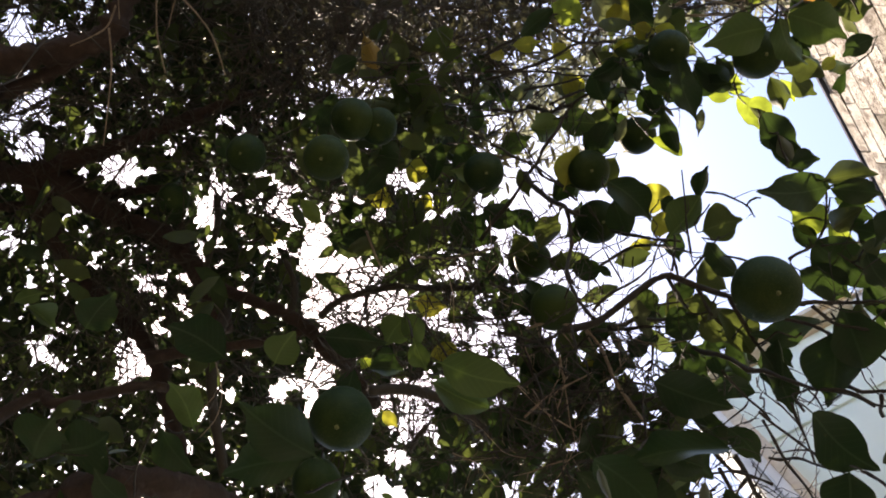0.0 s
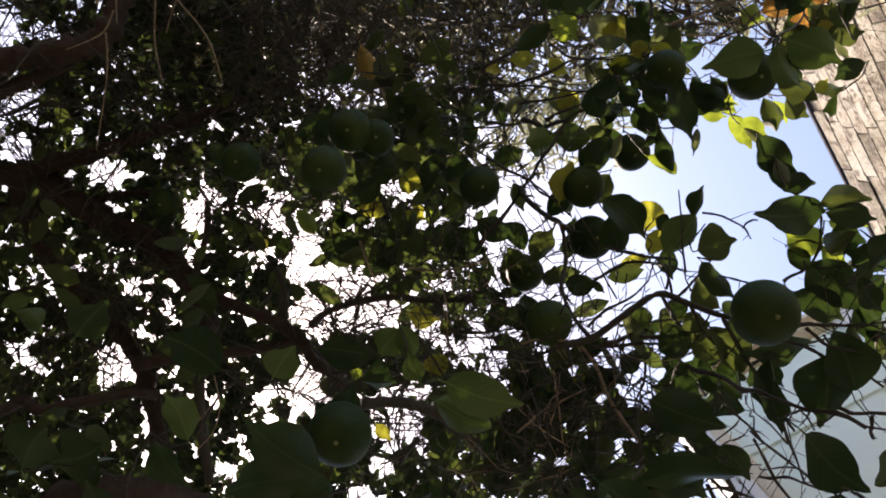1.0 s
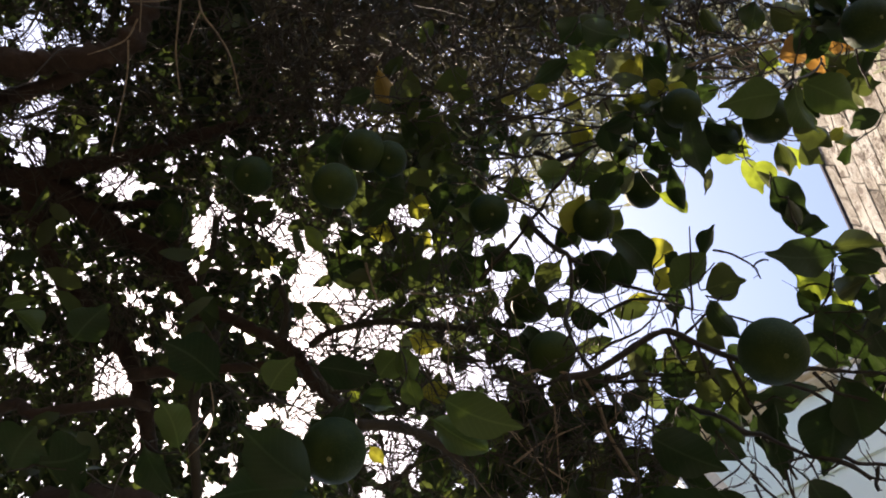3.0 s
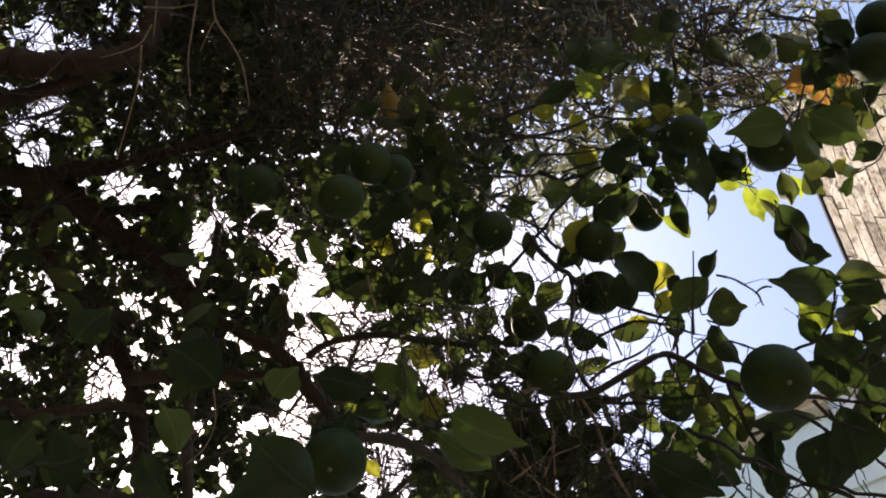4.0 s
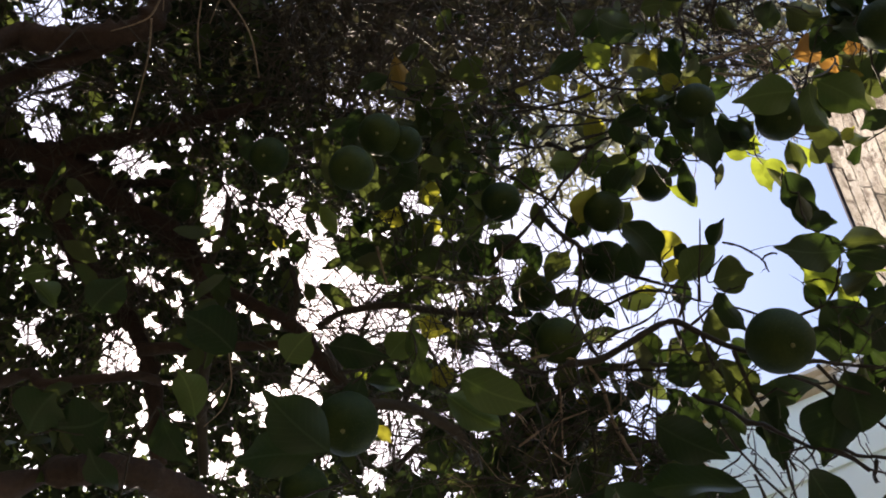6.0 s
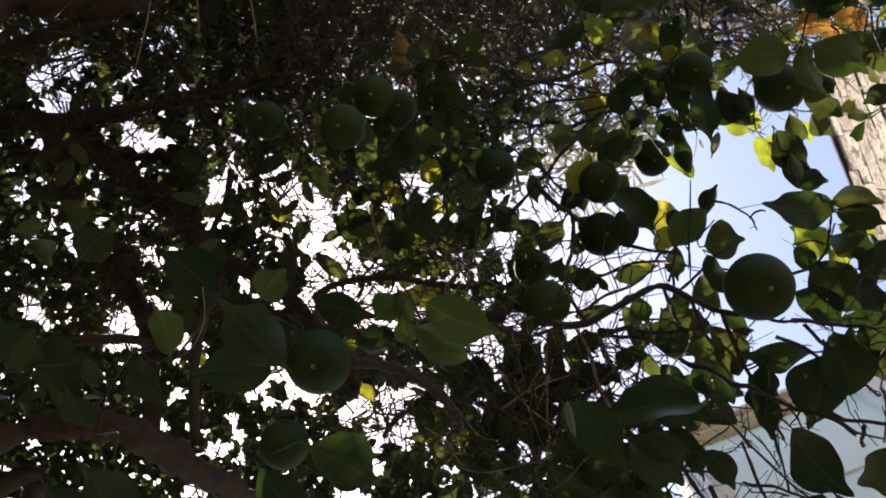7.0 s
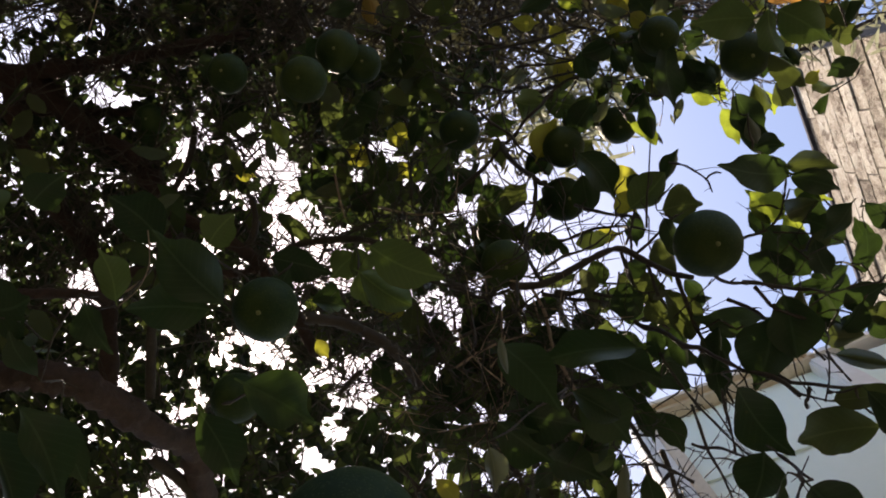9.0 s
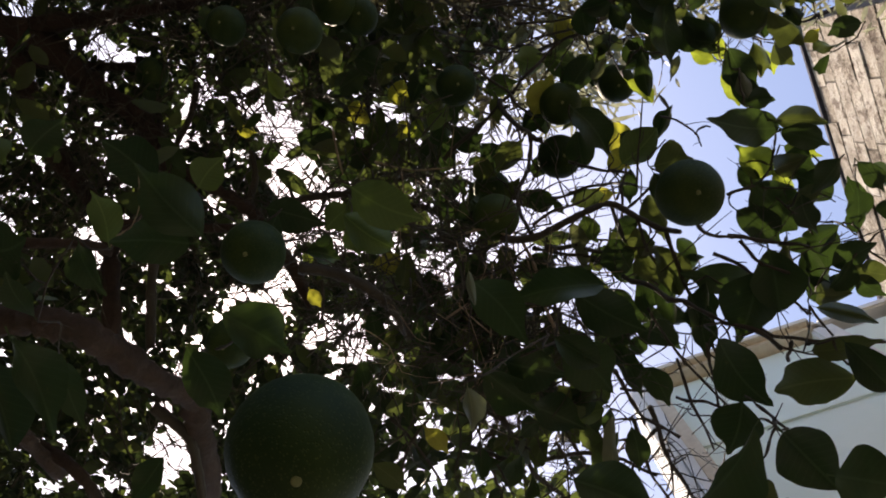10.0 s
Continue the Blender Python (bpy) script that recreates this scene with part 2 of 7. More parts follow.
def tube_data(points, r0, r1, sides=8, steps=5, knobs=0.10, seed=0, offset=0):
    """Rings of a tapering, slightly knotty tube along a smooth curve."""
    rng = np.random.default_rng(seed)
    c = glide(points, steps)
    n = len(c)
    verts, faces = [], []
    ref = np.array((0.31, 0.87, 0.38))
    for i in range(n):
        d = c[min(i + 1, n - 1)] - c[max(i - 1, 0)]
        d /= np.linalg.norm(d) + 1e-9
        a = np.cross(d, ref)
        a /= np.linalg.norm(a) + 1e-9
        b = np.cross(d, a)
        r = (r0 + (r1 - r0) * i / (n - 1)) * (1 + knobs * rng.normal())
        for k in range(sides):
            t = 2 * math.pi * k / sides
            w = r * (1 + 0.5 * knobs * rng.normal())
            verts.append(tuple(c[i] + w * (math.cos(t) * a + math.sin(t) * b)))
    for i in range(n - 1):
        for k in range(sides):
            q = offset + i * sides
            k2 = (k + 1) % sides
            faces.append((q + k, q + k2, q + sides + k2, q + sides + k))
    faces.append(tuple(offset + k for k in reversed(range(sides))))
    faces.append(tuple(offset + (n - 1) * sides + k for k in range(sides)))
    return verts, faces


SEED = [10]


def limb(name, material, parent, r0, r1, *points, sides=10, knobs=0.07, label=""):
    SEED[0] += 1
    v, f = tube_data(points, r0, r1, sides, 6, knobs, SEED[0])
    return under(new(name, mesh_of(name, v, f, material)), parent, label)


JOINTS = []


def twig(r0, r1, *points):
    """A knotty twig with short side spurs."""
    SEED[0] += 1
    rng = np.random.default_rng(SEED[0])
    c = glide(points, 6)
    JOINTS.extend((p, r0 + (r1 - r0) * k / len(c)) for k, p in enumerate(c) if k > 0)
    crook = [c[0]] + [c[k] + rng.normal(size=3) * r0 * 0.45 for k in range(3, len(c) - 1, 3)] + [c[-1]]
    v, f = tube_data(crook, r0, r1 * 0.8, 6, 2, 0.12, SEED[0])
    gone = 0.0
    for k in range(1, len(c) - 1):
        gone += np.linalg.norm(c[k] - c[k - 1])
        if gone > 0.028 and rng.random() < 0.7:
            gone = 0.0
            d = c[k + 1] - c[k]
            d /= np.linalg.norm(d)
            side = d * 0.7 + rng.normal(size=3) * 0.75
            side /= np.linalg.norm(side)
            m = rng.uniform(0.008, 0.035) if rng.random() < 0.75 else rng.uniform(0.04, 0.07)
            t = min(r0, r1) * 0.55
            w, g = tube_data([c[k], c[k] + side * m * 0.5 + rng.normal(size=3) * m * 0.08, c[k] + side * m], t, t * 0.4, 5, 2, 0.1, 1, len(v))
            v += w
            f += g
    return under(new("twig", mesh_of("twig", v, f, TWIG)), orange_tree)


def branch(r0, r1, *points):
    c = glide(points, 6)
    JOINTS.extend((p, r0 + (r1 - r0) * k / len(c)) for k, p in enumerate(c))
    return limb("branch", BARK if r0 > 0.0135 else TWIG, orange_tree, r0, r1, *points, sides=14 if r0 > 0.02 else 9, knobs=0.15 if r0 > 0.02 else 0.10)


HANGING = []


def shoots():
    """Thin shoots that carry each leaf and fruit from the nearest wood."""
    rng = np.random.default_rng(77)
    wood = np.array([p for p, r in JOINTS])
    todo = [(np.array(p), r) for p, r in HANGING]
    best = [(np.linalg.norm(wood - p, axis=1)) for p, r in todo]
    near = [(b.min(), wood[b.argmin()]) for b in best]
    while todo:
        i = min(range(len(todo)), key=lambda k: near[k][0])
        (dist, q), (p, r) = near.pop(i), todo.pop(i)
        if dist > 0.15:
            break
        if dist < 0.006:
            continue
        mid = (p + q) / 2 + rng.normal(size=3) * dist * 0.10 + np.array((0, 0, 0.06 * dist))
        pts = [q, q * 0.6 + mid * 0.4 + rng.normal(size=3) * dist * 0.03, mid, mid * 0.4 + p * 0.6 + rng.normal(size=3) * dist * 0.03, p]
        v, f = tube_data(pts, r * 1.35, r * 0.8, 5, 3, 0.15, int(rng.integers(1e6)))
        c = glide(pts, 3)
        for k in (3, 6, 9):
            if dist > 0.05 and rng.random() < 0.6:
                e = rng.normal(size=3)
                m = rng.uniform(0.008, 0.022)
                w, g = tube_data([c[k], c[k] + e / np.linalg.norm(e) * m], r * 0.7, r * 0.4, 4, 1, 0.1, 1, len(v))
                v += w
                f += g
        under(new("shoot", mesh_of("shoot", v, f, TWIG)), orange_tree)
        for k, (o, _) in enumerate(todo):
            dd = np.linalg.norm(c[2:] - o, axis=1)
            if dd.min() < near[k][0]:
                near[k] = (dd.min(), c[2:][dd.argmin()])


def dry_twig(r0, r1, *points):
    return limb("dry_twig", DEAD, orange_tree, r0, r1, *points, sides=5, knobs=0.12, label="leafless dry grey-brown twig")


def leaf_mesh(kind, material, cup, curl, twist, wave, bow=0.0):
    """A citrus leaf one metre long and one wide, base at the origin, tip along x."""
    rng = np.random.default_rng(kind)
    rows, cols = 18, (-1.0, -0.5, 0.0, 0.5, 1.0)
    verts, faces, uvs = [], [], []
    for i in range(rows + 1):
        s = i / rows
        w = 0.5 * (math.sin(math.pi * s ** (0.80 + 0.07 * (kind % 4))) ** (0.74 + 0.10 * (kind % 3))) * (1 + 0.03 * math.sin(8 * s + kind) + 0.015 * math.sin(19 * s + 2 * kind))
        if s > 0.72 and kind % 3:
            w *= 1 - (0.25 + 0.15 * (kind % 3)) * math.sin(math.pi * (s - 0.72) / 0.28)
        if i == 0:
            w = 0.02
        if i == rows:
            w = 0.0
        edge = wave * math.sin(9 * s + kind)
        for c in cols:
            y = c * w * (1 + 0.010 * rng.normal() * (abs(c) == 1)) + bow * math.sin(math.pi * s)
            z = cup * abs(c) ** 1.3 * w + edge * abs(c) * c * w + curl * (s - 0.5) ** 2 - curl * 0.25
            z += twist * (s - 0.4) * y
            verts.append((s, y, z))
            uvs.append((s, 0.5 + c * w))
    n = len(cols)
    for i in range(rows):
        for k in range(n - 1):
            faces.append((i * n + k, i * n + k + 1, (i + 1) * n + k + 1, (i + 1) * n + k))
    b = len(verts)
    for x in (-0.13, -0.06, 0.02):
        verts.extend([(x, -0.018, -0.004), (x, 0.018, -0.004)])
        uvs.extend([(0, 0.5), (0, 0.5)])
    faces += [(b, b + 1, b + 3, b + 2), (b + 2, b + 3, b + 5, b + 4)]
    me = mesh_of("leaf", verts, faces, material)
    uv = me.uv_layers.new(name="UVMap")
    for loop in me.loops:
        uv.data[loop.index].uv = uvs[loop.vertex_index]
    return me


SHAPES = [(0.30, -0.35, 0.4, 0.16, 0.06), (0.15, 0.40, -0.6, 0.22, -0.10), (0.75, -0.65, 0.3, 0.18, 0.0), (0.10, -0.15, 0.7, 0.14, 0.12), (0.55, 0.30, -0.3, 0.26, -0.05),
          (0.95, -0.30, 0.2, 0.2, 0.08), (1.3, 0.5, 0.9, 0.3, -0.12), (0.4, -0.9, -0.8, 0.3, 0.05)]
LEAF_MESH = {}
# m, o, l, y also stand for leaves in sun, g for shaded ones
for code, material in (("g", LEAF), ("l", LEAF_LIGHT), ("y", LEAF_YELLOW), ("o", LEAF_OLIVE), ("r", LEAF_RUST), ("p", LEAF_PALE), ("m", LEAF_MID), ("t", LEAF_TAN)):
    LEAF_MESH[code] = [leaf_mesh(k + 1, material, *shape) for k, shape in enumerate(SHAPES)]
LEAF_LABEL = {"g": "", "l": "young bright green leaf, sunlight put into its colour", "y": "yellowing leaf, sunlight put into its colour", "o": "olive-green leaf", "r": "withered rust-orange leaf",
              "p": "pale leaf with sheen put into its colour", "m": "mid-green leaf", "t": "dry tan leaf hanging limp, sunlight put into its colour"}


def leaf(code, x, y, z, x2, y2, z2, width):
    """One leaf from its base to its tip, its face turned mostly to the ground."""
    base, tip = Vector((x, y, z)), Vector((x2, y2, z2))
    a = (tip - base)
    length = a.length
    a.normalize()
    rng = random.Random(int(x * 1000) * 7919 + int(y * 1000) * 31 + int(z * 1000))
    n = Vector((rng.uniform(-0.36, 0.36), rng.uniform(-0.36, 0.36), 1))
    n = (n - n.dot(a) * a).normalized()
    if rng.random() < 0.35:
        n = -n
    b = n.cross(a)
    ob = new("leaf", rng.choice(LEAF_MESH[code]))
    HANGING.append((base - a * length * 0.12, 0.0013))
    m3 = Matrix((a, b, n)).transposed().to_4x4()
    ob.matrix_basis = Matrix.Translation(base) @ m3 @ Matrix.Diagonal((length, width * (1.3 if width < 0.45 * length else 1.12), length * 0.55, 1))
    return under(ob, orange_tree, LEAF_LABEL[code])


def leafy(x, y, z, r, number):
    """A tuft of overlapping leaves round one point of a shoot."""
    rng = random.Random(int(x * 1000) * 31 + int(y * 1000))
    for k in range(number):
        p = Vector((x + rng.gauss(0, 0.6) * r, y + rng.gauss(0, 0.6) * r, z + rng.gauss(0, 0.5) * r))
        d = Vector((rng.gauss(0, 1), rng.gauss(0, 1), rng.gauss(-0.15, 0.35))).normalized() * rng.uniform(0.045, 0.078)
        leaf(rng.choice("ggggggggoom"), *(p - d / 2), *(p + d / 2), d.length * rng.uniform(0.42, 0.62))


def orange(x, y, z, r, label="unripe dark green orange hanging from its twig"):
    """An unripe orange hanging with its blossom end down, on a short stalk."""
    rng = random.Random(int(x * 1000) + int(y * 7000))
    HANGING.append((Vector((x + 0.006, y + 0.002, z + r * 1.44)), 0.0019))
    bm = bmesh.new()
    bmesh.ops.create_uvsphere(bm, u_segments=32, v_segments=20, radius=1)
    lob = rng.random() * 6
    for v in bm.verts:
        t = math.atan2(v.co.y, v.co.x)
        k = 1 + 0.008 * math.sin(3 * t + lob) + 0.008 * noise.noise(v.co * 1.7 + Vector((x * 9, y * 9, 0)))
        d = 0.05 * math.exp(-((v.co.x ** 2 + v.co.y ** 2) / 0.03)) if v.co.z > 0 else 0.03 * math.exp(-((v.co.x ** 2 + v.co.y ** 2) / 0.02))
        v.co = Vector((v.co.x * k, v.co.y * k, v.co.z * (0.97 - d))) * r
    ob = part("orange", bm, RIND, None)
    ob.location = (x, y, z)
    ob.rotation_euler = (rng.uniform(-0.12, 0.12), rng.uniform(-0.12, 0.12), rng.uniform(0, 6))
    tagged(ob, label, "orange", "unripe oranges on the tree")
    bm = bmesh.new()
    bmesh.ops.create_uvsphere(bm, u_segments=10, v_segments=6, radius=r * 0.075)
    for v in bm.verts:
        v.co = Vector((v.co.x, v.co.y, v.co.z * 0.35 - r * 0.945))
    s = part("blossom_scar", bm, SCAR, None, "small pale blossom-end scar")
    s.parent = ob
    v, f = tube_data([(0, 0, r * 0.86), (0.002, 0.001, r * 1.1), (0.006, 0.002, r * 1.45)], r * 0.055, r * 0.045, 7, 3, 0.05, 3)
    s = new("stalk", mesh_of("stalk", v, f, TWIG))
    s.parent = ob
    bm = bmesh.new()
    bmesh.ops.create_cone(bm, cap_ends=True, segments=10, radius1=r * 0.17, radius2=r * 0.07, depth=r * 0.1)
    for k, v in enumerate(bm.verts):
        v.co.z += r * 0.93
        if k % 2:
            v.co.x *= 0.75
            v.co.y *= 0.75
    s = part("calyx", bm, TWIG, None)
    s.parent = ob
    return ob


def leaf_cloud(name, parent, material, c, length, slim, rng, hang=0.0, label=""):
    """Small far leaves, uncountable, one at each of the centres c."""
    prof = ((0, 0.0), (0.22, 0.8), (0.55, 1.0), (0.82, 0.6), (1, 0))
    verts, faces = [], []
    number = len(c)
    ax = rng.normal(size=(number, 3))
    ax[:, 2] = ax[:, 2] * 0.55 - hang
    ax /= np.linalg.norm(ax, axis=1)[:, None]
    up = rng.normal(size=(number, 3)) * 0.55 + np.array((0, 0, 1))
    sd = np.cross(ax, up)
    sd /= np.linalg.norm(sd, axis=1)[:, None] + 1e-9
    nm = np.cross(sd, ax)
    ln = length * rng.uniform(0.6, 1.2, number)
    wd = ln * slim * rng.uniform(0.75, 1.2, number)
    fold = rng.uniform(0.05, 0.35, number)
    for k in range(number):
        b = len(verts)
        for s, w in prof:
            mid = c[k] + ax[k] * ln[k] * (s - 0.5) - nm[k] * ln[k] * 0.22 * (s - 0.4) ** 2
            if w == 0:
                verts.append(mid)
            else:
                e = sd[k] * wd[k] * 0.5 * w
                lift = nm[k] * wd[k] * fold[k] * w * 0.5
                verts.extend((mid - e + lift, mid, mid + e + lift))
        faces.extend(((b, b + 1, b + 2), (b, b + 2, b + 3), (b + 1, b + 4, b + 5, b + 2), (b + 2, b + 5, b + 6, b + 3),
                      (b + 4, b + 7, b + 8, b + 5), (b + 5, b + 8, b + 9, b + 6), (b + 7, b + 10, b + 8), (b + 8, b + 10, b + 9)))
    ob = new(name, mesh_of(name, [tuple(v) for v in verts], faces, material))
    tagged(under(ob, parent, label), kind="stuff")
    return ob


def foliage(name, parent, material, clumps, length, slim, seed, hang=0.0, even=False, label=""):
    """A cloud of leaves in clumps of (x, y, z, radius, height, number)."""
    rng = np.random.default_rng(seed)
    c = [np.array((x, y, z)) + (rng.uniform(-1, 1, (n, 3)) if even else rng.normal(size=(n, 3))) * np.array((r, r, h)) for x, y, z, r, h, n in clumps]
    return leaf_cloud(name, parent, material, np.concatenate(c), length, slim, rng, hang, label)


# The crown is open where light falls through it: gaps, by their middle and width at a height of 3.8 m.
# They widen upwards from the camera's mean position, placed to fit its view.
VIEWPOINT = np.array((0.0, 0.06, 1.48))
GAPS = []


def gap(x, y, r):
    GAPS.append(((x - VIEWPOINT[0]) / 2.32, (y - VIEWPOINT[1]) / 2.32, (r + (0.015 if x > -0.75 else 0.006)) / 2.32))


def canopy(name, parent, material, number, low, high, x0, x1, y0, y1, length, slim, seed, label=""):
    """The closed part of the crown: leaves in uneven bunches between two heights, with the gaps left open."""
    rng = np.random.default_rng(seed)
    z = rng.uniform(low, high, number)
    u, v = rng.uniform(x0, x1, number) / 2.32, rng.uniform(y0, y1, number) / 2.32
    keep = rng.random(number) < np.array([1.0 + 0.9 * noise.noise((a * 22, b * 22, 3.0)) for a, b in zip(u, v)])
    for a, b, r in GAPS:
        keep &= ((u - a) ** 2 + (v - b) ** 2 > r * r) | (rng.random(number) < 0.015)
    edge = (x1 / 2.32 - u) * 2.32 / 0.22
    keep &= rng.random(number) < edge
    d = z - VIEWPOINT[2]
    c = np.stack((VIEWPOINT[0] + u * d, VIEWPOINT[1] + v * d, z), axis=1)[keep]
    return leaf_cloud(name, parent, material, c, length, slim, rng, 0.1, label)


def sprays(name, parent, material, clumps, reach, thick, seed, lean=(0, 0, 0), label=""):
    """Fine forking twigs, uncountable: clumps of (x, y, z, radius, height, number)."""
    rng = np.random.default_rng(seed)
    verts, faces = [], []
    for x, y, z, r, h, number in clumps:
        for _ in range(number):
            p = np.array((x, y, z)) + rng.normal(size=3) * (r, r, h)
            d = rng.normal(size=3) * (1, 1, 0.45) + np.array(lean)
            d /= np.linalg.norm(d)
            ln = reach * rng.uniform(0.5, 1.3)
            bend = rng.normal(size=3) * 0.42
            th = thick * rng.uniform(0.6, 1.5)
            pts = [p, p + d * ln * 0.35 + bend * ln * 0.22 + rng.normal(size=3) * ln * 0.03, p + d * ln * 0.7 + bend * ln * 0.16 + rng.normal(size=3) * ln * 0.04, p + d * ln + bend * ln * 0.5]
            v, f = tube_data(pts, th, th * 0.45, 4, 2, 0.15, int(rng.integers(1e6)), len(verts))
            verts += v
            faces += f
            for s in (0.2, 0.35, 0.5, 0.65, 0.8):
                if rng.random() < 0.7:
                    q = p + d * ln * s + bend * ln * 0.18
                    e = d + rng.normal(size=3) * 0.7
                    e /= np.linalg.norm(e)
                    m = ln * rng.uniform(0.06, 0.36)
                    v, f = tube_data([q, q + e * m * 0.5, q + e * m + rng.normal(size=3) * m * 0.15], th * 0.6, th * 0.35, 3, 1, 0.1, 1, len(verts))
                    verts += v
                    faces += f
    ob = new(name, mesh_of(name, verts, faces, material))
    tagged(under(ob, parent, label), kind="stuff")
    return ob


def block(bm, x0, y0, z0, x1, y1, z1):
    vs = [bm.verts.new((x, y, z)) for x in (x0, x1) for y in (y0, y1) for z in (z0, z1)]
    for q in ((0, 1, 3, 2), (4, 6, 7, 5), (0, 4, 5, 1), (2, 3, 7, 6), (0, 2, 6, 4), (1, 5, 7, 3)):
        bm.faces.new([vs[i] for i in q])


def slab(name, material, parent, x0, y0, z0, x1, y1, z1, bevel=0.01, label=""):
    bm = bmesh.new()
    block(bm, x0, y0, z0, x1, y1, z1)
    bmesh.ops.recalc_face_normals(bm, faces=bm.faces)
    if bevel:
        bmesh.ops.bevel(bm, geom=bm.edges[:], offset=bevel, segments=2, affect='EDGES')
    ob = part(name, bm, material, None, "", smooth=False)
    ob.parent = parent
    if label:
        ob["label"] = label
    return ob


# ---- ground ----
bm = bmesh.new()
bmesh.ops.create_grid(bm, x_segments=60, y_segments=60, size=1)
for v in bm.verts:
    k = 8 + 1492 * max(abs(v.co.x), abs(v.co.y)) ** 5
    v.co = Vector((v.co.x * k, v.co.y * k, 0))
    if abs(v.co.x) < 12 and abs(v.co.y) < 12:
        v.co.z = 0.03 * noise.noise(v.co * 1.3) - 0.015
ground = part("ground", bm, SOIL, None)
tagged(ground, "dusty brown trodden earth under the trees", "ground", kind="structure")


# ---- unseen walls, added to close the yard and block low sky light ----
m = Nodes("sky_block_plaster")
vec = m.coord("Object")
fac = m.math('ADD', m.math('MULTIPLY', m.noise(1.5, 6.0, vec), 0.6), m.math('MULTIPLY', m.noise(25.0, 6.0, vec), 0.4))
m.link(m.ramp(fac, (0.3, (0.13, 0.12, 0.10)), (0.7, (0.21, 0.195, 0.17))), m.bsdf.inputs["Base Color"])
m.bsdf.inputs["Roughness"].default_value = 0.95
m.bump(fac, 0.5, 0.01)
SKY_BLOCK = m.mat
for name, box in (("wall_west", (-4.4, -5.0, 0, -4.2, 6.2, 5.0)), ("wall_south", (-4.2, 6.0, 0, 3.0, 6.2, 5.0)), ("wall_north", (-4.2, -5.0, 0, -1.3, -4.8, 5.0))):
    tagged(slab(name, SKY_BLOCK, None, *box, 0.02), "unseen plastered wall added to block low sky light", "wall", kind="structure")


# ---- plastered house ----
plaster_house = tagged(empty("plaster_house", 1.20, 1.225, 0), "pale blue-grey plastered house with a cream eave band", "house")
plaster_house.rotation_euler = (0, 0, radians(-29.7))
slab("wall", PLASTER, plaster_house, -0.05, 0.06, 0, 0.76, 4.0, 4.90, 0.01)
slab("eave_band", TRIM, plaster_house, -0.05, -0.03, 4.905, 0.80, 4.05, 5.0, 0.03, "cream painted eave band")
slab("string_course", PLASTER, plaster_house, 0.02, 0.050, 4.258, 0.748, 0.058, 4.268, 0.002)
slab("corner_post", WHITE, plaster_house, -0.13, 0.01, 0, -0.085, 0.30, 4.88, 0.006, "white corner moulding")
slab("corner_post", WHITE, plaster_house, -0.082, -0.005, 0, -0.045, 0.28, 4.88, 0.006, "white corner moulding")
slab("corner_post", TRIM, plaster_house, -0.042, 0.02, 0, 0.015, 0.056, 4.88, 0.004, "cream corner moulding")
slab("pilaster", WHITE, plaster_house, 0.75, 0.0, 0, 0.86, 0.40, 4.897, 0.012, "white corner pilaster")
slab("side_wall", PLASTER, plaster_house, 0.863, 0.03, 0, 3.6, 4.0, 4.85, 0.01)
slab("side_eave", WHITE, plaster_house, 0.804, -0.01, 4.903, 3.7, 4.05, 4.96, 0.01, "white eave band")
slab("roof", WHITE, plaster_house, -0.03, 0.0, 5.004, 0.79, 4.0, 5.012, 0.003, "flat pale roof slab")

# ---- brick house ----
brick_house = tagged(empty("brick_house", 1.63, -0.265, 0), "house wall of weathered cream-brown stone bricks with thin dark joints", "house")
brick_house.rotation_euler = (0, 0, radians(58.8))
slab("wall", MORTAR, brick_house, -0.25, -4.0, 0, 2.6, -0.006, 4.985, 0.0)
slab("coping", FLASHING, brick_house, -0.27, -4.0, 4.988, 2.6, 0.012, 5.012, 0.004, "thin grey-blue metal coping along the wall top")


# ---- the orange tree: trunk, limbs, twigs ----
orange_tree = tagged(empty("orange_tree", -1.35, 0.55, 0), "large orange tree with green fruit and dense dark foliage", "tree")
limb("trunk", BARK, orange_tree, 0.14, 0.09, (-1.35, 0.55, -0.05), (-1.37, 0.56, 0.5), (-1.36, 0.55, 1.1), (-1.38, 0.58, 1.6), (-1.35, 0.5, 2.0), sides=18)
branch(0.0273, 0.0237, (-1.350, 0.500, 1.900), (-1.200, 0.200, 2.600), (-0.983, -0.099, 3.100), (-0.900, -0.110, 3.100), (-0.830, -0.122, 3.100), (-0.736, -0.138, 3.100), (-0.686, -0.169, 3.120), (-0.666, -0.238, 3.150), (-0.664, -0.310, 3.200), (-0.693, -0.420, 3.300))
branch(0.0184, 0.0143, (-1.350, 0.500, 1.900), (-1.220, 0.300, 2.600), (-1.009, -0.016, 3.150), (-0.925, -0.053, 3.150), (-0.859, -0.076, 3.140), (-0.790, -0.102, 3.120), (-0.734, -0.132, 3.110))
branch(0.0314, 0.0099, (-1.350, 0.500, 1.900), (-1.180, 0.400, 2.800), (-1.192, 0.161, 3.400), (-1.064, 0.145, 3.400), (-0.966, 0.115, 3.400), (-0.854, 0.089, 3.400), (-0.770, 0.062, 3.400), (-0.672, 0.024, 3.400), (-0.548, -0.021, 3.400), (-0.465, -0.051, 3.400))
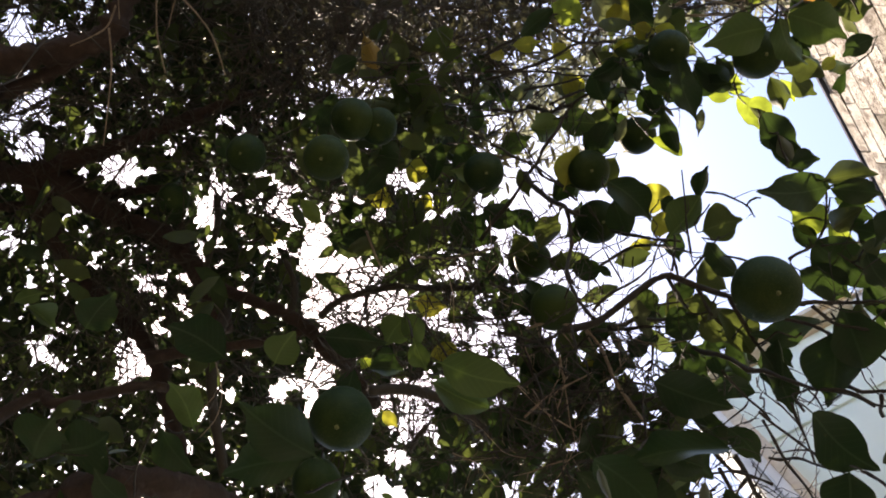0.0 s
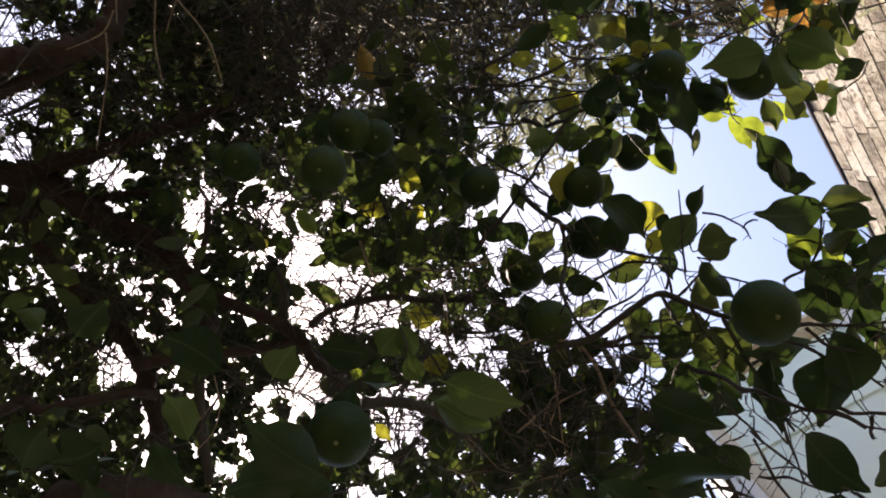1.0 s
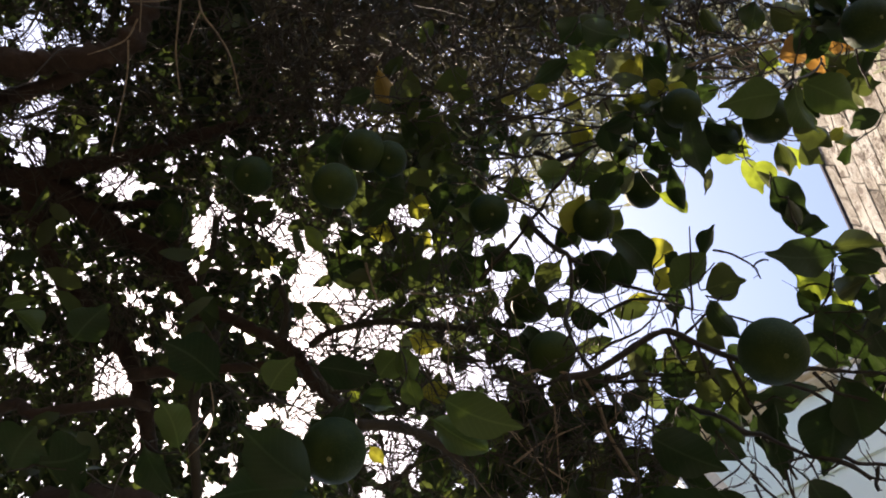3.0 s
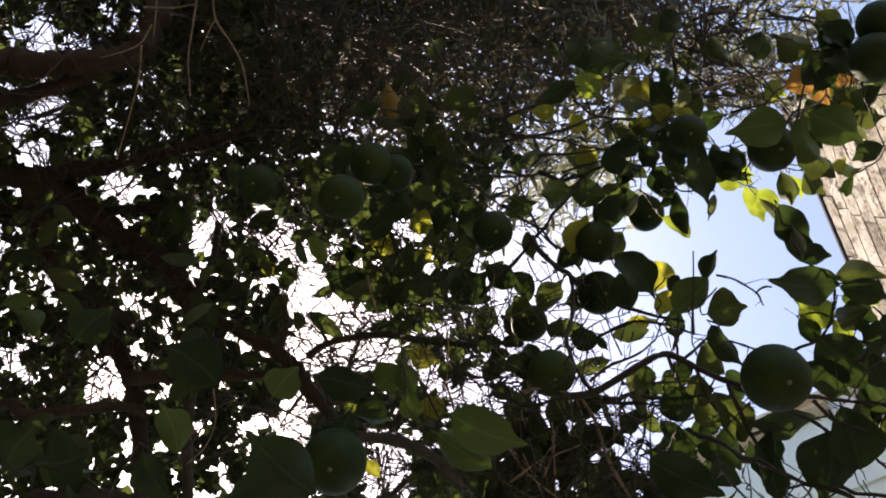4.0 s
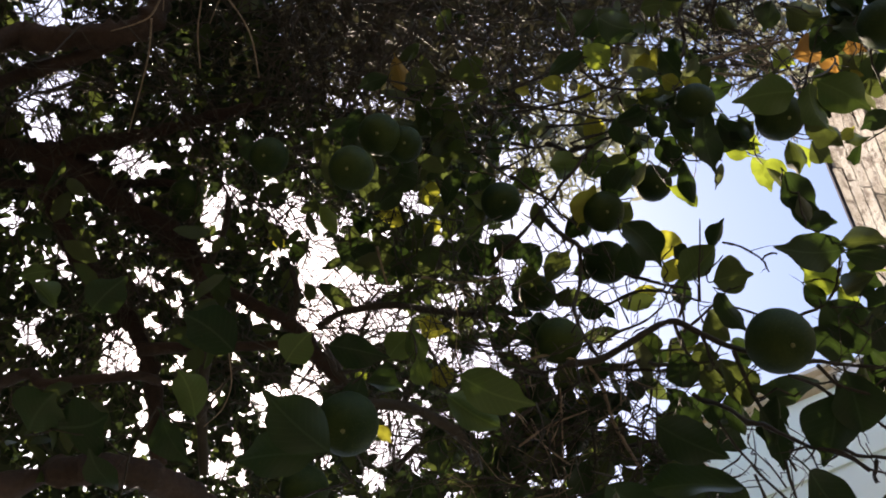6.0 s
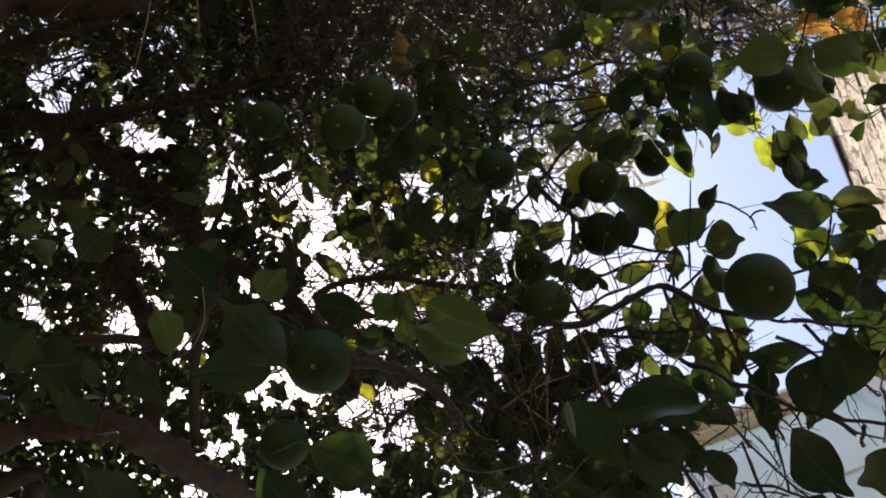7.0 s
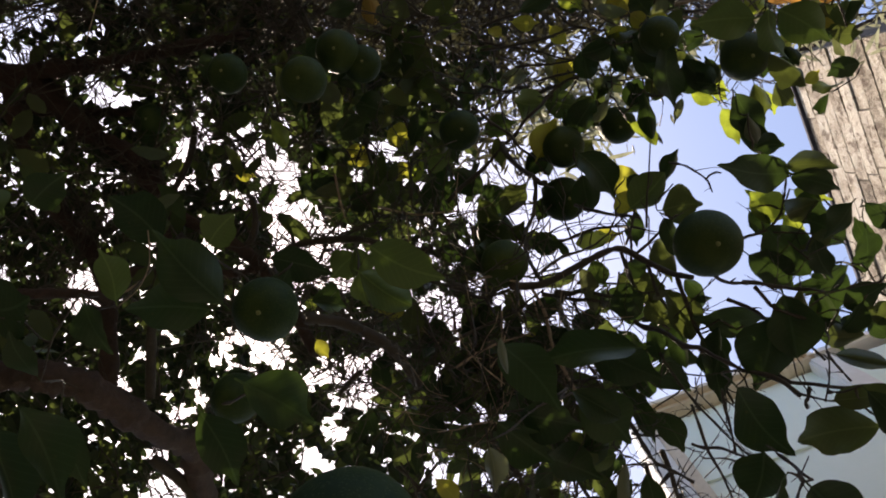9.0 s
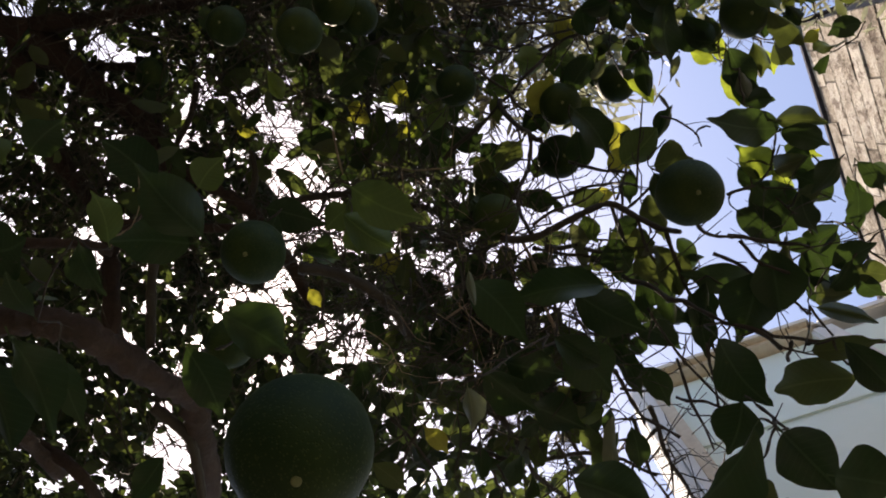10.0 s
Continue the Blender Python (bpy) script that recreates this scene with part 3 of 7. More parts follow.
branch(0.0271, 0.0188, (-1.033, 0.136, 3.400), (-1.036, 0.226, 3.420), (-1.003, 0.310, 3.420), (-0.960, 0.377, 3.400), (-0.897, 0.448, 3.380), (-0.808, 0.514, 3.350), (-0.735, 0.566, 3.300), (-0.659, 0.655, 3.200), (-0.599, 0.797, 3.100))
branch(0.0331, 0.0222, (-1.011, 0.144, 3.420), (-0.904, 0.209, 3.400), (-0.815, 0.261, 3.400), (-0.694, 0.302, 3.350), (-0.603, 0.371, 3.300), (-0.556, 0.427, 3.250), (-0.509, 0.505, 3.200))
branch(0.0147, 0.0089, (-1.176, 0.233, 3.450), (-1.029, 0.224, 3.450), (-0.898, 0.210, 3.450), (-0.738, 0.187, 3.450), (-0.698, 0.218, 3.460))
branch(0.0088, 0.0067, (-0.539, 0.193, 3.300), (-0.544, 0.269, 3.300), (-0.563, 0.343, 3.280), (-0.577, 0.396, 3.260))
branch(0.0087, 0.0069, (-0.682, 0.257, 3.420), (-0.642, 0.329, 3.380), (-0.592, 0.376, 3.320))
branch(0.0141, 0.0092, (-1.350, 0.600, 1.700), (-1.100, 0.750, 2.400), (-0.848, 0.573, 2.900), (-0.762, 0.564, 2.900), (-0.675, 0.551, 2.920), (-0.599, 0.546, 2.950), (-0.565, 0.564, 2.980))
branch(0.0148, 0.0085, (-0.655, 0.535, 3.100), (-0.576, 0.523, 3.100), (-0.472, 0.505, 3.080), (-0.364, 0.490, 3.080), (-0.292, 0.467, 3.080))
branch(0.0135, 0.0102, (-0.471, 0.427, 3.100), (-0.488, 0.491, 3.050), (-0.483, 0.596, 3.000), (-0.452, 0.741, 2.950))
branch(0.0143, 0.0135, (-0.516, 0.400, 3.200), (-0.403, 0.418, 3.120), (-0.331, 0.436, 3.080), (-0.284, 0.467, 3.070), (-0.247, 0.511, 3.050), (-0.206, 0.528, 3.020), (-0.170, 0.566, 3.000), (-0.133, 0.592, 2.950))
branch(0.0109, 0.0061, (-0.331, 0.436, 3.080), (-0.323, 0.403, 3.100), (-0.322, 0.363, 3.100), (-0.339, 0.315, 3.100))
twig(0.0032, 0.0019, (-0.453, 0.185, 3.200), (-0.414, 0.194, 3.200), (-0.367, 0.222, 3.200))
twig(0.0026, 0.0019, (-0.453, 0.191, 3.200), (-0.398, 0.231, 3.200), (-0.338, 0.258, 3.200))
dry_twig(0.0019, 0.0015, (-0.439, -0.246, 2.800), (-0.430, -0.194, 2.800), (-0.402, -0.159, 2.800), (-0.383, -0.122, 2.820), (-0.373, -0.060, 2.850))
dry_twig(0.0019, 0.0013, (-0.463, -0.234, 2.800), (-0.468, -0.170, 2.800), (-0.477, -0.121, 2.820), (-0.479, -0.065, 2.850))
dry_twig(0.0019, 0.0010, (-0.536, -0.173, 2.800), (-0.552, -0.141, 2.800), (-0.576, -0.125, 2.800), (-0.619, -0.108, 2.800))
dry_twig(0.0019, 0.0011, (-0.551, -0.136, 2.800), (-0.559, -0.092, 2.820), (-0.579, -0.040, 2.850), (-0.622, 0.062, 2.900))
dry_twig(0.0014, 0.0010, (-0.531, -0.228, 2.800), (-0.531, -0.190, 2.800), (-0.532, -0.151, 2.800))
dry_twig(0.0014, 0.0010, (-0.430, -0.194, 2.800), (-0.448, -0.169, 2.820), (-0.464, -0.142, 2.840))
dry_twig(0.0014, 0.0010, (-0.553, -0.200, 2.800), (-0.503, -0.204, 2.800), (-0.466, -0.214, 2.800))
dry_twig(0.0008, 0.0005, (-0.244, 0.289, 2.300), (-0.239, 0.324, 2.300), (-0.247, 0.354, 2.300), (-0.267, 0.378, 2.300))
branch(0.0225, 0.0276, (-1.380, 0.620, 1.200), (-1.150, 0.750, 2.200), (-0.718, 0.686, 2.720), (-0.620, 0.642, 2.700), (-0.553, 0.630, 2.700), (-0.493, 0.642, 2.720), (-0.444, 0.698, 2.780), (-0.390, 0.767, 2.850), (-0.355, 0.833, 2.950), (-0.354, 0.974, 3.050), (-0.351, 1.179, 3.200))
branch(0.0165, 0.0149, (-1.380, 0.700, 1.300), (-1.000, 1.050, 2.200), (-0.691, 0.761, 2.700), (-0.667, 0.827, 2.750), (-0.639, 0.884, 2.800), (-0.592, 1.023, 2.900))
twig(0.0025, 0.0015, (-0.224, 0.576, 2.550), (-0.180, 0.547, 2.500), (-0.133, 0.506, 2.450), (-0.100, 0.476, 2.420))
dry_twig(0.0014, 0.0007, (-0.314, 0.395, 2.400), (-0.297, 0.383, 2.400), (-0.281, 0.366, 2.400), (-0.276, 0.358, 2.400))
branch(0.0151, 0.0102, (-0.674, 0.965, 2.900), (-0.604, 0.968, 2.880), (-0.529, 0.988, 2.850), (-0.479, 1.041, 2.850))
branch(0.0135, 0.0088, (-0.453, 0.890, 3.000), (-0.372, 0.942, 3.000), (-0.339, 1.016, 3.000), (-0.316, 1.107, 3.000))

branch(0.0065, 0.0039, (0.190, 0.340, 2.600), (0.239, 0.328, 2.600), (0.280, 0.298, 2.600), (0.313, 0.274, 2.605), (0.345, 0.258, 2.606), (0.381, 0.268, 2.580), (0.411, 0.277, 2.560), (0.424, 0.271, 2.500))
twig(0.0026, 0.0013, (0.234, 0.310, 2.600), (0.261, 0.284, 2.600), (0.293, 0.266, 2.600), (0.316, 0.245, 2.600), (0.325, 0.230, 2.600), (0.329, 0.212, 2.600))
twig(0.0047, 0.0029, (0.264, 0.341, 2.620), (0.315, 0.340, 2.650), (0.363, 0.338, 2.660), (0.412, 0.329, 2.660))
twig(0.0035, 0.0023, (0.245, 0.347, 2.620), (0.298, 0.352, 2.650), (0.361, 0.350, 2.650))
twig(0.0028, 0.0018, (0.309, 0.334, 2.700), (0.373, 0.325, 2.700), (0.424, 0.313, 2.700))
# a sunlit twig; the pale dead bark stands in for the light
dry_twig(0.0027, 0.0027, (0.224, 0.337, 2.600), (0.249, 0.370, 2.600), (0.263, 0.407, 2.580), (0.275, 0.427, 2.580), (0.288, 0.446, 2.570), (0.309, 0.473, 2.550))
twig(0.0038, 0.0029, (0.333, 0.515, 2.750), (0.380, 0.504, 2.750), (0.419, 0.488, 2.740))
twig(0.0026, 0.0019, (0.309, 0.456, 2.700), (0.349, 0.470, 2.720), (0.377, 0.496, 2.740), (0.391, 0.517, 2.740))
twig(0.0023, 0.0014, (0.297, 0.351, 2.650), (0.324, 0.397, 2.650))
twig(0.0032, 0.0027, (0.097, 0.068, 2.920), (0.139, 0.088, 2.920), (0.179, 0.110, 2.920), (0.200, 0.130, 2.900), (0.225, 0.147, 2.880), (0.251, 0.170, 2.860))
twig(0.0044, 0.0033, (0.080, 0.255, 2.950), (0.131, 0.187, 2.960), (0.175, 0.126, 2.955), (0.203, 0.079, 2.960), (0.228, 0.044, 2.970), (0.262, -0.004, 3.000), (0.299, -0.025, 3.000), (0.330, -0.039, 3.000))
twig(0.0059, 0.0059, (0.168, 0.125, 2.955), (0.180, 0.148, 2.900), (0.211, 0.174, 2.840), (0.225, 0.182, 2.800), (0.245, 0.182, 2.800))
twig(0.0035, 0.0040, (0.223, 0.180, 2.800), (0.230, 0.214, 2.790), (0.221, 0.255, 2.750), (0.213, 0.271, 2.720), (0.217, 0.301, 2.650), (0.238, 0.325, 2.600))
twig(0.0022, 0.0011, (0.229, 0.212, 2.790), (0.246, 0.238, 2.800), (0.255, 0.263, 2.800))
twig(0.0015, 0.0010, (0.246, 0.276, 2.800), (0.256, 0.257, 2.800), (0.263, 0.239, 2.800))
twig(0.0016, 0.0010, (0.196, 0.161, 2.860), (0.206, 0.179, 2.860), (0.217, 0.194, 2.860))
twig(0.0022, 0.0016, (0.161, 0.166, 2.940), (0.174, 0.191, 2.940), (0.194, 0.212, 2.940))
twig(0.0033, 0.0027, (0.293, 0.211, 2.760), (0.327, 0.215, 2.720), (0.347, 0.212, 2.660), (0.369, 0.208, 2.620))
twig(0.0032, 0.0026, (0.285, 0.285, 2.820), (0.332, 0.265, 2.850), (0.362, 0.242, 2.800), (0.367, 0.231, 2.700), (0.382, 0.225, 2.620))
twig(0.0019, 0.0014, (0.306, 0.134, 2.780), (0.329, 0.131, 2.780), (0.355, 0.160, 2.760))
twig(0.0016, 0.0012, (0.362, 0.123, 2.500), (0.381, 0.126, 2.480), (0.404, 0.139, 2.466), (0.416, 0.153, 2.466))
twig(0.0015, 0.0015, (0.404, 0.139, 2.466), (0.409, 0.130, 2.460), (0.418, 0.127, 2.455))
twig(0.0017, 0.0012, (0.348, 0.176, 2.640), (0.383, 0.181, 2.620), (0.403, 0.150, 2.600))
twig(0.0041, 0.0030, (0.096, -0.109, 3.120), (0.157, -0.144, 3.100), (0.200, -0.164, 3.080), (0.233, -0.183, 3.050))
twig(0.0036, 0.0024, (0.099, -0.060, 3.100), (0.174, -0.079, 3.080), (0.226, -0.099, 3.050), (0.281, -0.127, 3.050), (0.339, -0.123, 3.000), (0.395, -0.131, 2.950))
twig(0.0030, 0.0018, (0.097, -0.077, 3.100), (0.222, -0.072, 3.080), (0.276, -0.064, 3.050), (0.317, -0.058, 3.000))
twig(0.0033, 0.0020, (0.178, -0.038, 3.100), (0.243, -0.050, 3.050), (0.311, -0.065, 2.980))
twig(0.0029, 0.0023, (0.229, -0.157, 3.050), (0.267, -0.132, 3.040), (0.310, -0.120, 3.000))
twig(0.0037, 0.0026, (0.319, -0.074, 2.950), (0.351, -0.096, 2.950), (0.381, -0.119, 2.950), (0.400, -0.129, 2.930))
twig(0.0028, 0.0022, (0.217, -0.005, 3.000), (0.281, -0.034, 3.000), (0.321, -0.055, 2.970))
twig(0.0044, 0.0038, (0.423, -0.301, 3.100), (0.439, -0.241, 3.080), (0.428, -0.197, 3.050))
twig(0.0046, 0.0030, (0.441, -0.306, 3.120), (0.503, -0.296, 3.150), (0.583, -0.287, 3.150))
twig(0.0043, 0.0031, (0.495, -0.375, 3.200), (0.535, -0.395, 3.200), (0.612, -0.402, 3.200))
twig(0.0035, 0.0023, (0.500, -0.335, 3.200), (0.556, -0.350, 3.180), (0.627, -0.363, 3.150))
twig(0.0046, 0.0039, (0.490, -0.340, 3.150), (0.519, -0.276, 3.120), (0.526, -0.222, 3.100))
twig(0.0037, 0.0031, (0.633, -0.402, 3.150), (0.686, -0.392, 3.150), (0.725, -0.378, 3.120), (0.776, -0.305, 3.100))
twig(0.0030, 0.0030, (0.632, -0.342, 3.100), (0.684, -0.329, 3.100), (0.725, -0.307, 3.080), (0.775, -0.290, 3.050))
dry_twig(0.0034, 0.0023, (0.639, -0.281, 3.050), (0.700, -0.294, 3.050), (0.731, -0.294, 3.000), (0.794, -0.303, 2.950))
twig(0.0032, 0.0021, (0.677, -0.266, 3.000), (0.720, -0.263, 2.950), (0.730, -0.255, 2.900))
twig(0.0024, 0.0020, (0.589, -0.234, 2.900), (0.627, -0.218, 2.880), (0.652, -0.198, 2.870), (0.606, -0.162, 2.800), (0.541, -0.138, 2.720), (0.488, -0.113, 2.640))
dry_twig(0.0039, 0.0022, (0.457, -0.190, 3.000), (0.518, -0.213, 3.000), (0.572, -0.235, 3.000), (0.628, -0.248, 2.980), (0.661, -0.253, 2.950))
dry_twig(0.0028, 0.0017, (0.477, -0.170, 3.000), (0.535, -0.171, 3.000), (0.581, -0.166, 2.980))
dry_twig(0.0023, 0.0017, (0.506, -0.201, 3.000), (0.566, -0.190, 3.000), (0.595, -0.179, 3.000))
twig(0.0027, 0.0016, (0.514, -0.151, 2.950), (0.560, -0.168, 2.950), (0.603, -0.185, 2.920))
twig(0.0027, 0.0018, (0.608, -0.220, 2.700), (0.631, -0.168, 2.700), (0.642, -0.128, 2.680))
dry_twig(0.0029, 0.0017, (0.494, -0.240, 3.050), (0.545, -0.239, 3.050), (0.574, -0.235, 3.050))
twig(0.0029, 0.0017, (0.484, -0.184, 3.020), (0.522, -0.194, 3.020), (0.565, -0.197, 3.020))
dry_twig(0.0029, 0.0017, (0.598, -0.252, 3.000), (0.621, -0.236, 3.000), (0.645, -0.223, 3.000))
twig(0.0025, 0.0018, (0.463, 0.209, 2.465), (0.482, 0.197, 2.465), (0.498, 0.189, 2.470), (0.519, 0.168, 2.490), (0.515, 0.141, 2.480))
twig(0.0013, 0.0013, (0.501, 0.193, 2.470), (0.538, 0.187, 2.460), (0.572, 0.182, 2.450))
twig(0.0014, 0.0010, (0.529, 0.159, 2.484), (0.515, 0.161, 2.490))
twig(0.0016, 0.0016, (0.399, 0.213, 2.520), (0.416, 0.215, 2.500), (0.425, 0.215, 2.480))
twig(0.0028, 0.0021, (0.460, 0.258, 2.420), (0.497, 0.256, 2.420), (0.527, 0.253, 2.410), (0.555, 0.252, 2.400))
twig(0.0026, 0.0022, (0.476, 0.261, 2.420), (0.497, 0.278, 2.420), (0.516, 0.288, 2.420), (0.568, 0.292, 2.410))
twig(0.0027, 0.0024, (0.461, 0.288, 2.460), (0.495, 0.296, 2.450), (0.523, 0.310, 2.455), (0.544, 0.317, 2.450), (0.566, 0.326, 2.440), (0.590, 0.342, 2.430))
twig(0.0013, 0.0013, (0.523, 0.200, 2.460), (0.554, 0.222, 2.440), (0.565, 0.238, 2.420))
twig(0.0044, 0.0034, (0.375, 0.356, 2.560), (0.395, 0.356, 2.520), (0.423, 0.359, 2.470), (0.449, 0.361, 2.440), (0.484, 0.368, 2.420), (0.516, 0.373, 2.410), (0.554, 0.386, 2.400))
twig(0.0038, 0.0027, (0.423, 0.281, 2.560), (0.456, 0.328, 2.580), (0.484, 0.370, 2.580), (0.504, 0.404, 2.560), (0.515, 0.423, 2.550), (0.534, 0.449, 2.540))
twig(0.0023, 0.0023, (0.433, 0.405, 2.600), (0.462, 0.440, 2.600), (0.491, 0.464, 2.600), (0.511, 0.485, 2.600))
twig(0.0015, 0.0015, (0.476, 0.368, 2.420), (0.488, 0.381, 2.420), (0.499, 0.398, 2.420))
twig(0.0018, 0.0015, (0.516, 0.306, 2.450), (0.520, 0.316, 2.450), (0.519, 0.323, 2.440))
branch(0.0084, 0.0071, (-0.263, 0.439, 3.080), (-0.223, 0.404, 3.070), (-0.163, 0.382, 3.060), (-0.092, 0.365, 3.040), (-0.020, 0.366, 3.020), (0.065, 0.360, 3.000))
twig(0.0035, 0.0024, (-0.218, 0.401, 3.070), (-0.211, 0.432, 3.060), (-0.178, 0.453, 3.050))
twig(0.0036, 0.0024, (-0.156, 0.385, 3.060), (-0.165, 0.423, 3.050), (-0.182, 0.458, 3.050))
twig(0.0030, 0.0018, (-0.091, 0.367, 3.040), (-0.100, 0.404, 3.040), (-0.133, 0.429, 3.040), (-0.158, 0.446, 3.040))
twig(0.0030, 0.0024, (-0.166, 0.380, 3.060), (-0.139, 0.341, 3.080), (-0.123, 0.301, 3.100))
twig(0.0036, 0.0028, (-0.223, 0.404, 3.070), (-0.254, 0.374, 3.100), (-0.282, 0.352, 3.120))
twig(0.0024, 0.0018, (-0.139, 0.378, 3.050), (-0.095, 0.345, 3.060), (-0.049, 0.324, 3.060))
twig(0.0071, 0.0055, (-0.198, 0.399, 2.750), (-0.171, 0.425, 2.720), (-0.136, 0.450, 2.700))
twig(0.0046, 0.0041, (-0.204, 0.394, 2.780), (-0.180, 0.424, 2.760), (-0.147, 0.461, 2.740))
branch(0.0097, 0.0079, (-0.111, 0.441, 2.620), (-0.059, 0.442, 2.630), (-0.023, 0.449, 2.630), (0.014, 0.464, 2.630), (0.045, 0.488, 2.640), (0.079, 0.535, 2.660))
twig(0.0060, 0.0054, (-0.023, 0.553, 2.750), (-0.039, 0.579, 2.760), (-0.055, 0.610, 2.770))
twig(0.0027, 0.0022, (-0.076, 0.460, 2.640), (-0.067, 0.524, 2.660), (-0.058, 0.566, 2.670))
twig(0.0025, 0.0020, (-0.032, 0.378, 2.820), (-0.001, 0.419, 2.800), (0.020, 0.448, 2.780))
twig(0.0038, 0.0032, (-0.072, 0.076, 3.220), (-0.042, 0.108, 3.220), (-0.016, 0.149, 3.220))
twig(0.0041, 0.0027, (-0.124, 0.164, 3.220), (-0.096, 0.215, 3.200), (-0.060, 0.252, 3.200), (-0.018, 0.280, 3.150), (0.026, 0.294, 3.100))
dry_twig(0.0027, 0.0016, (-0.050, 0.281, 2.920), (0.018, 0.285, 2.920), (0.060, 0.276, 2.920), (0.107, 0.264, 2.920))
dry_twig(0.0022, 0.0011, (0.022, 0.291, 2.920), (0.037, 0.301, 2.920), (0.055, 0.313, 2.920))
dry_twig(0.0023, 0.0011, (0.028, 0.284, 2.920), (0.034, 0.304, 2.920), (0.039, 0.325, 2.920))
dry_twig(0.0028, 0.0017, (-0.144, 0.234, 2.950), (-0.127, 0.282, 2.950), (-0.111, 0.319, 2.950))
twig(0.0031, 0.0024, (-0.221, 0.214, 3.100), (-0.206, 0.279, 3.100), (-0.168, 0.350, 3.100))
dry_twig(0.0018, 0.0013, (0.185, 0.379, 2.600), (0.194, 0.430, 2.600), (0.204, 0.495, 2.600))
dry_twig(0.0021, 0.0013, (0.130, 0.470, 2.580), (0.172, 0.433, 2.580), (0.231, 0.401, 2.580))
twig(0.0031, 0.0022, (0.115, 0.441, 2.600), (0.166, 0.409, 2.620), (0.207, 0.382, 2.620), (0.242, 0.337, 2.600))
dry_twig(0.0024, 0.0019, (0.133, 0.344, 2.620), (0.168, 0.328, 2.600), (0.220, 0.335, 2.600))
twig(0.0027, 0.0021, (0.089, 0.308, 2.800), (0.155, 0.330, 2.750), (0.198, 0.337, 2.650))
twig(0.0026, 0.0020, (0.024, 0.370, 2.800), (0.094, 0.371, 2.780), (0.148, 0.350, 2.750))
twig(0.0036, 0.0026, (0.098, 0.371, 2.700), (0.150, 0.373, 2.660), (0.194, 0.347, 2.620))
twig(0.0024, 0.0014, (0.314, 0.335, 2.650), (0.326, 0.317, 2.660), (0.330, 0.291, 2.660))
twig(0.0022, 0.0018, (0.351, 0.250, 2.600), (0.360, 0.208, 2.620), (0.359, 0.176, 2.640))
twig(0.0023, 0.0018, (0.366, 0.264, 2.600), (0.384, 0.232, 2.580), (0.405, 0.192, 2.560))
twig(0.0033, 0.0022, (0.381, 0.268, 2.580), (0.410, 0.312, 2.600), (0.450, 0.358, 2.620), (0.473, 0.401, 2.620))
twig(0.0039, 0.0031, (0.345, 0.258, 2.606), (0.391, 0.312, 2.660), (0.424, 0.355, 2.660))
twig(0.0022, 0.0017, (0.369, 0.277, 2.620), (0.361, 0.229, 2.640), (0.349, 0.209, 2.700))
twig(0.0065, 0.0052, (0.197, -0.006, 3.200), (0.234, 0.003, 3.100), (0.262, -0.004, 3.000))
twig(0.0045, 0.0030, (0.120, 0.000, 3.250), (0.162, 0.004, 3.220), (0.210, -0.008, 3.200))
twig(0.0033, 0.0026, (0.064, 0.045, 3.250), (0.092, 0.062, 3.250), (0.130, 0.083, 3.200))
twig(0.0024, 0.0016, (0.459, 0.440, 2.520), (0.503, 0.475, 2.510), (0.539, 0.497, 2.480), (0.552, 0.500, 2.400))
twig(0.0029, 0.0025, (0.470, 0.457, 2.530), (0.505, 0.518, 2.520), (0.543, 0.574, 2.500))
twig(0.0027, 0.0023, (0.482, 0.515, 2.530), (0.515, 0.513, 2.520), (0.531, 0.495, 2.450))
twig(0.0023, 0.0019, (0.496, 0.420, 2.500), (0.522, 0.472, 2.510), (0.540, 0.515, 2.510))
twig(0.0026, 0.0030, (0.573, 0.378, 2.420), (0.573, 0.392, 2.420), (0.565, 0.400, 2.400))
twig(0.0029, 0.0025, (0.496, 0.364, 2.470), (0.533, 0.373, 2.440), (0.571, 0.376, 2.420), (0.618, 0.365, 2.400), (0.675, 0.349, 2.380))
twig(0.0026, 0.0022, (0.519, 0.450, 2.350), (0.529, 0.454, 2.330), (0.535, 0.455, 2.300))
twig(0.0018, 0.0018, (0.583, 0.328, 2.420), (0.600, 0.344, 2.420), (0.623, 0.362, 2.420))
twig(0.0041, 0.0036, (0.430, 0.543, 2.700), (0.466, 0.582, 2.700), (0.497, 0.617, 2.700), (0.558, 0.633, 2.680))
twig(0.0042, 0.0031, (0.427, 0.727, 2.800), (0.467, 0.713, 2.800), (0.499, 0.693, 2.780))
twig(0.0024, 0.0020, (0.447, 0.640, 2.720), (0.485, 0.630, 2.720), (0.523, 0.619, 2.700))
twig(0.0026, 0.0020, (0.452, 0.579, 2.720), (0.477, 0.571, 2.700), (0.509, 0.563, 2.700))
twig(0.0048, 0.0043, (0.350, 0.785, 2.820), (0.435, 0.749, 2.820), (0.506, 0.743, 2.800), (0.571, 0.752, 2.780))
twig(0.0059, 0.0053, (0.246, 0.648, 2.780), (0.315, 0.761, 2.800), (0.372, 0.819, 2.820), (0.434, 0.863, 2.840))
twig(0.0069, 0.0059, (0.163, 0.752, 2.800), (0.242, 0.775, 2.800), (0.337, 0.809, 2.820))
twig(0.0039, 0.0028, (0.427, 0.672, 2.800), (0.467, 0.722, 2.800), (0.493, 0.786, 2.800), (0.513, 0.829, 2.800))
twig(0.0049, 0.0037, (0.515, 0.609, 2.740), (0.570, 0.695, 2.760), (0.628, 0.762, 2.780), (0.670, 0.800, 2.800))
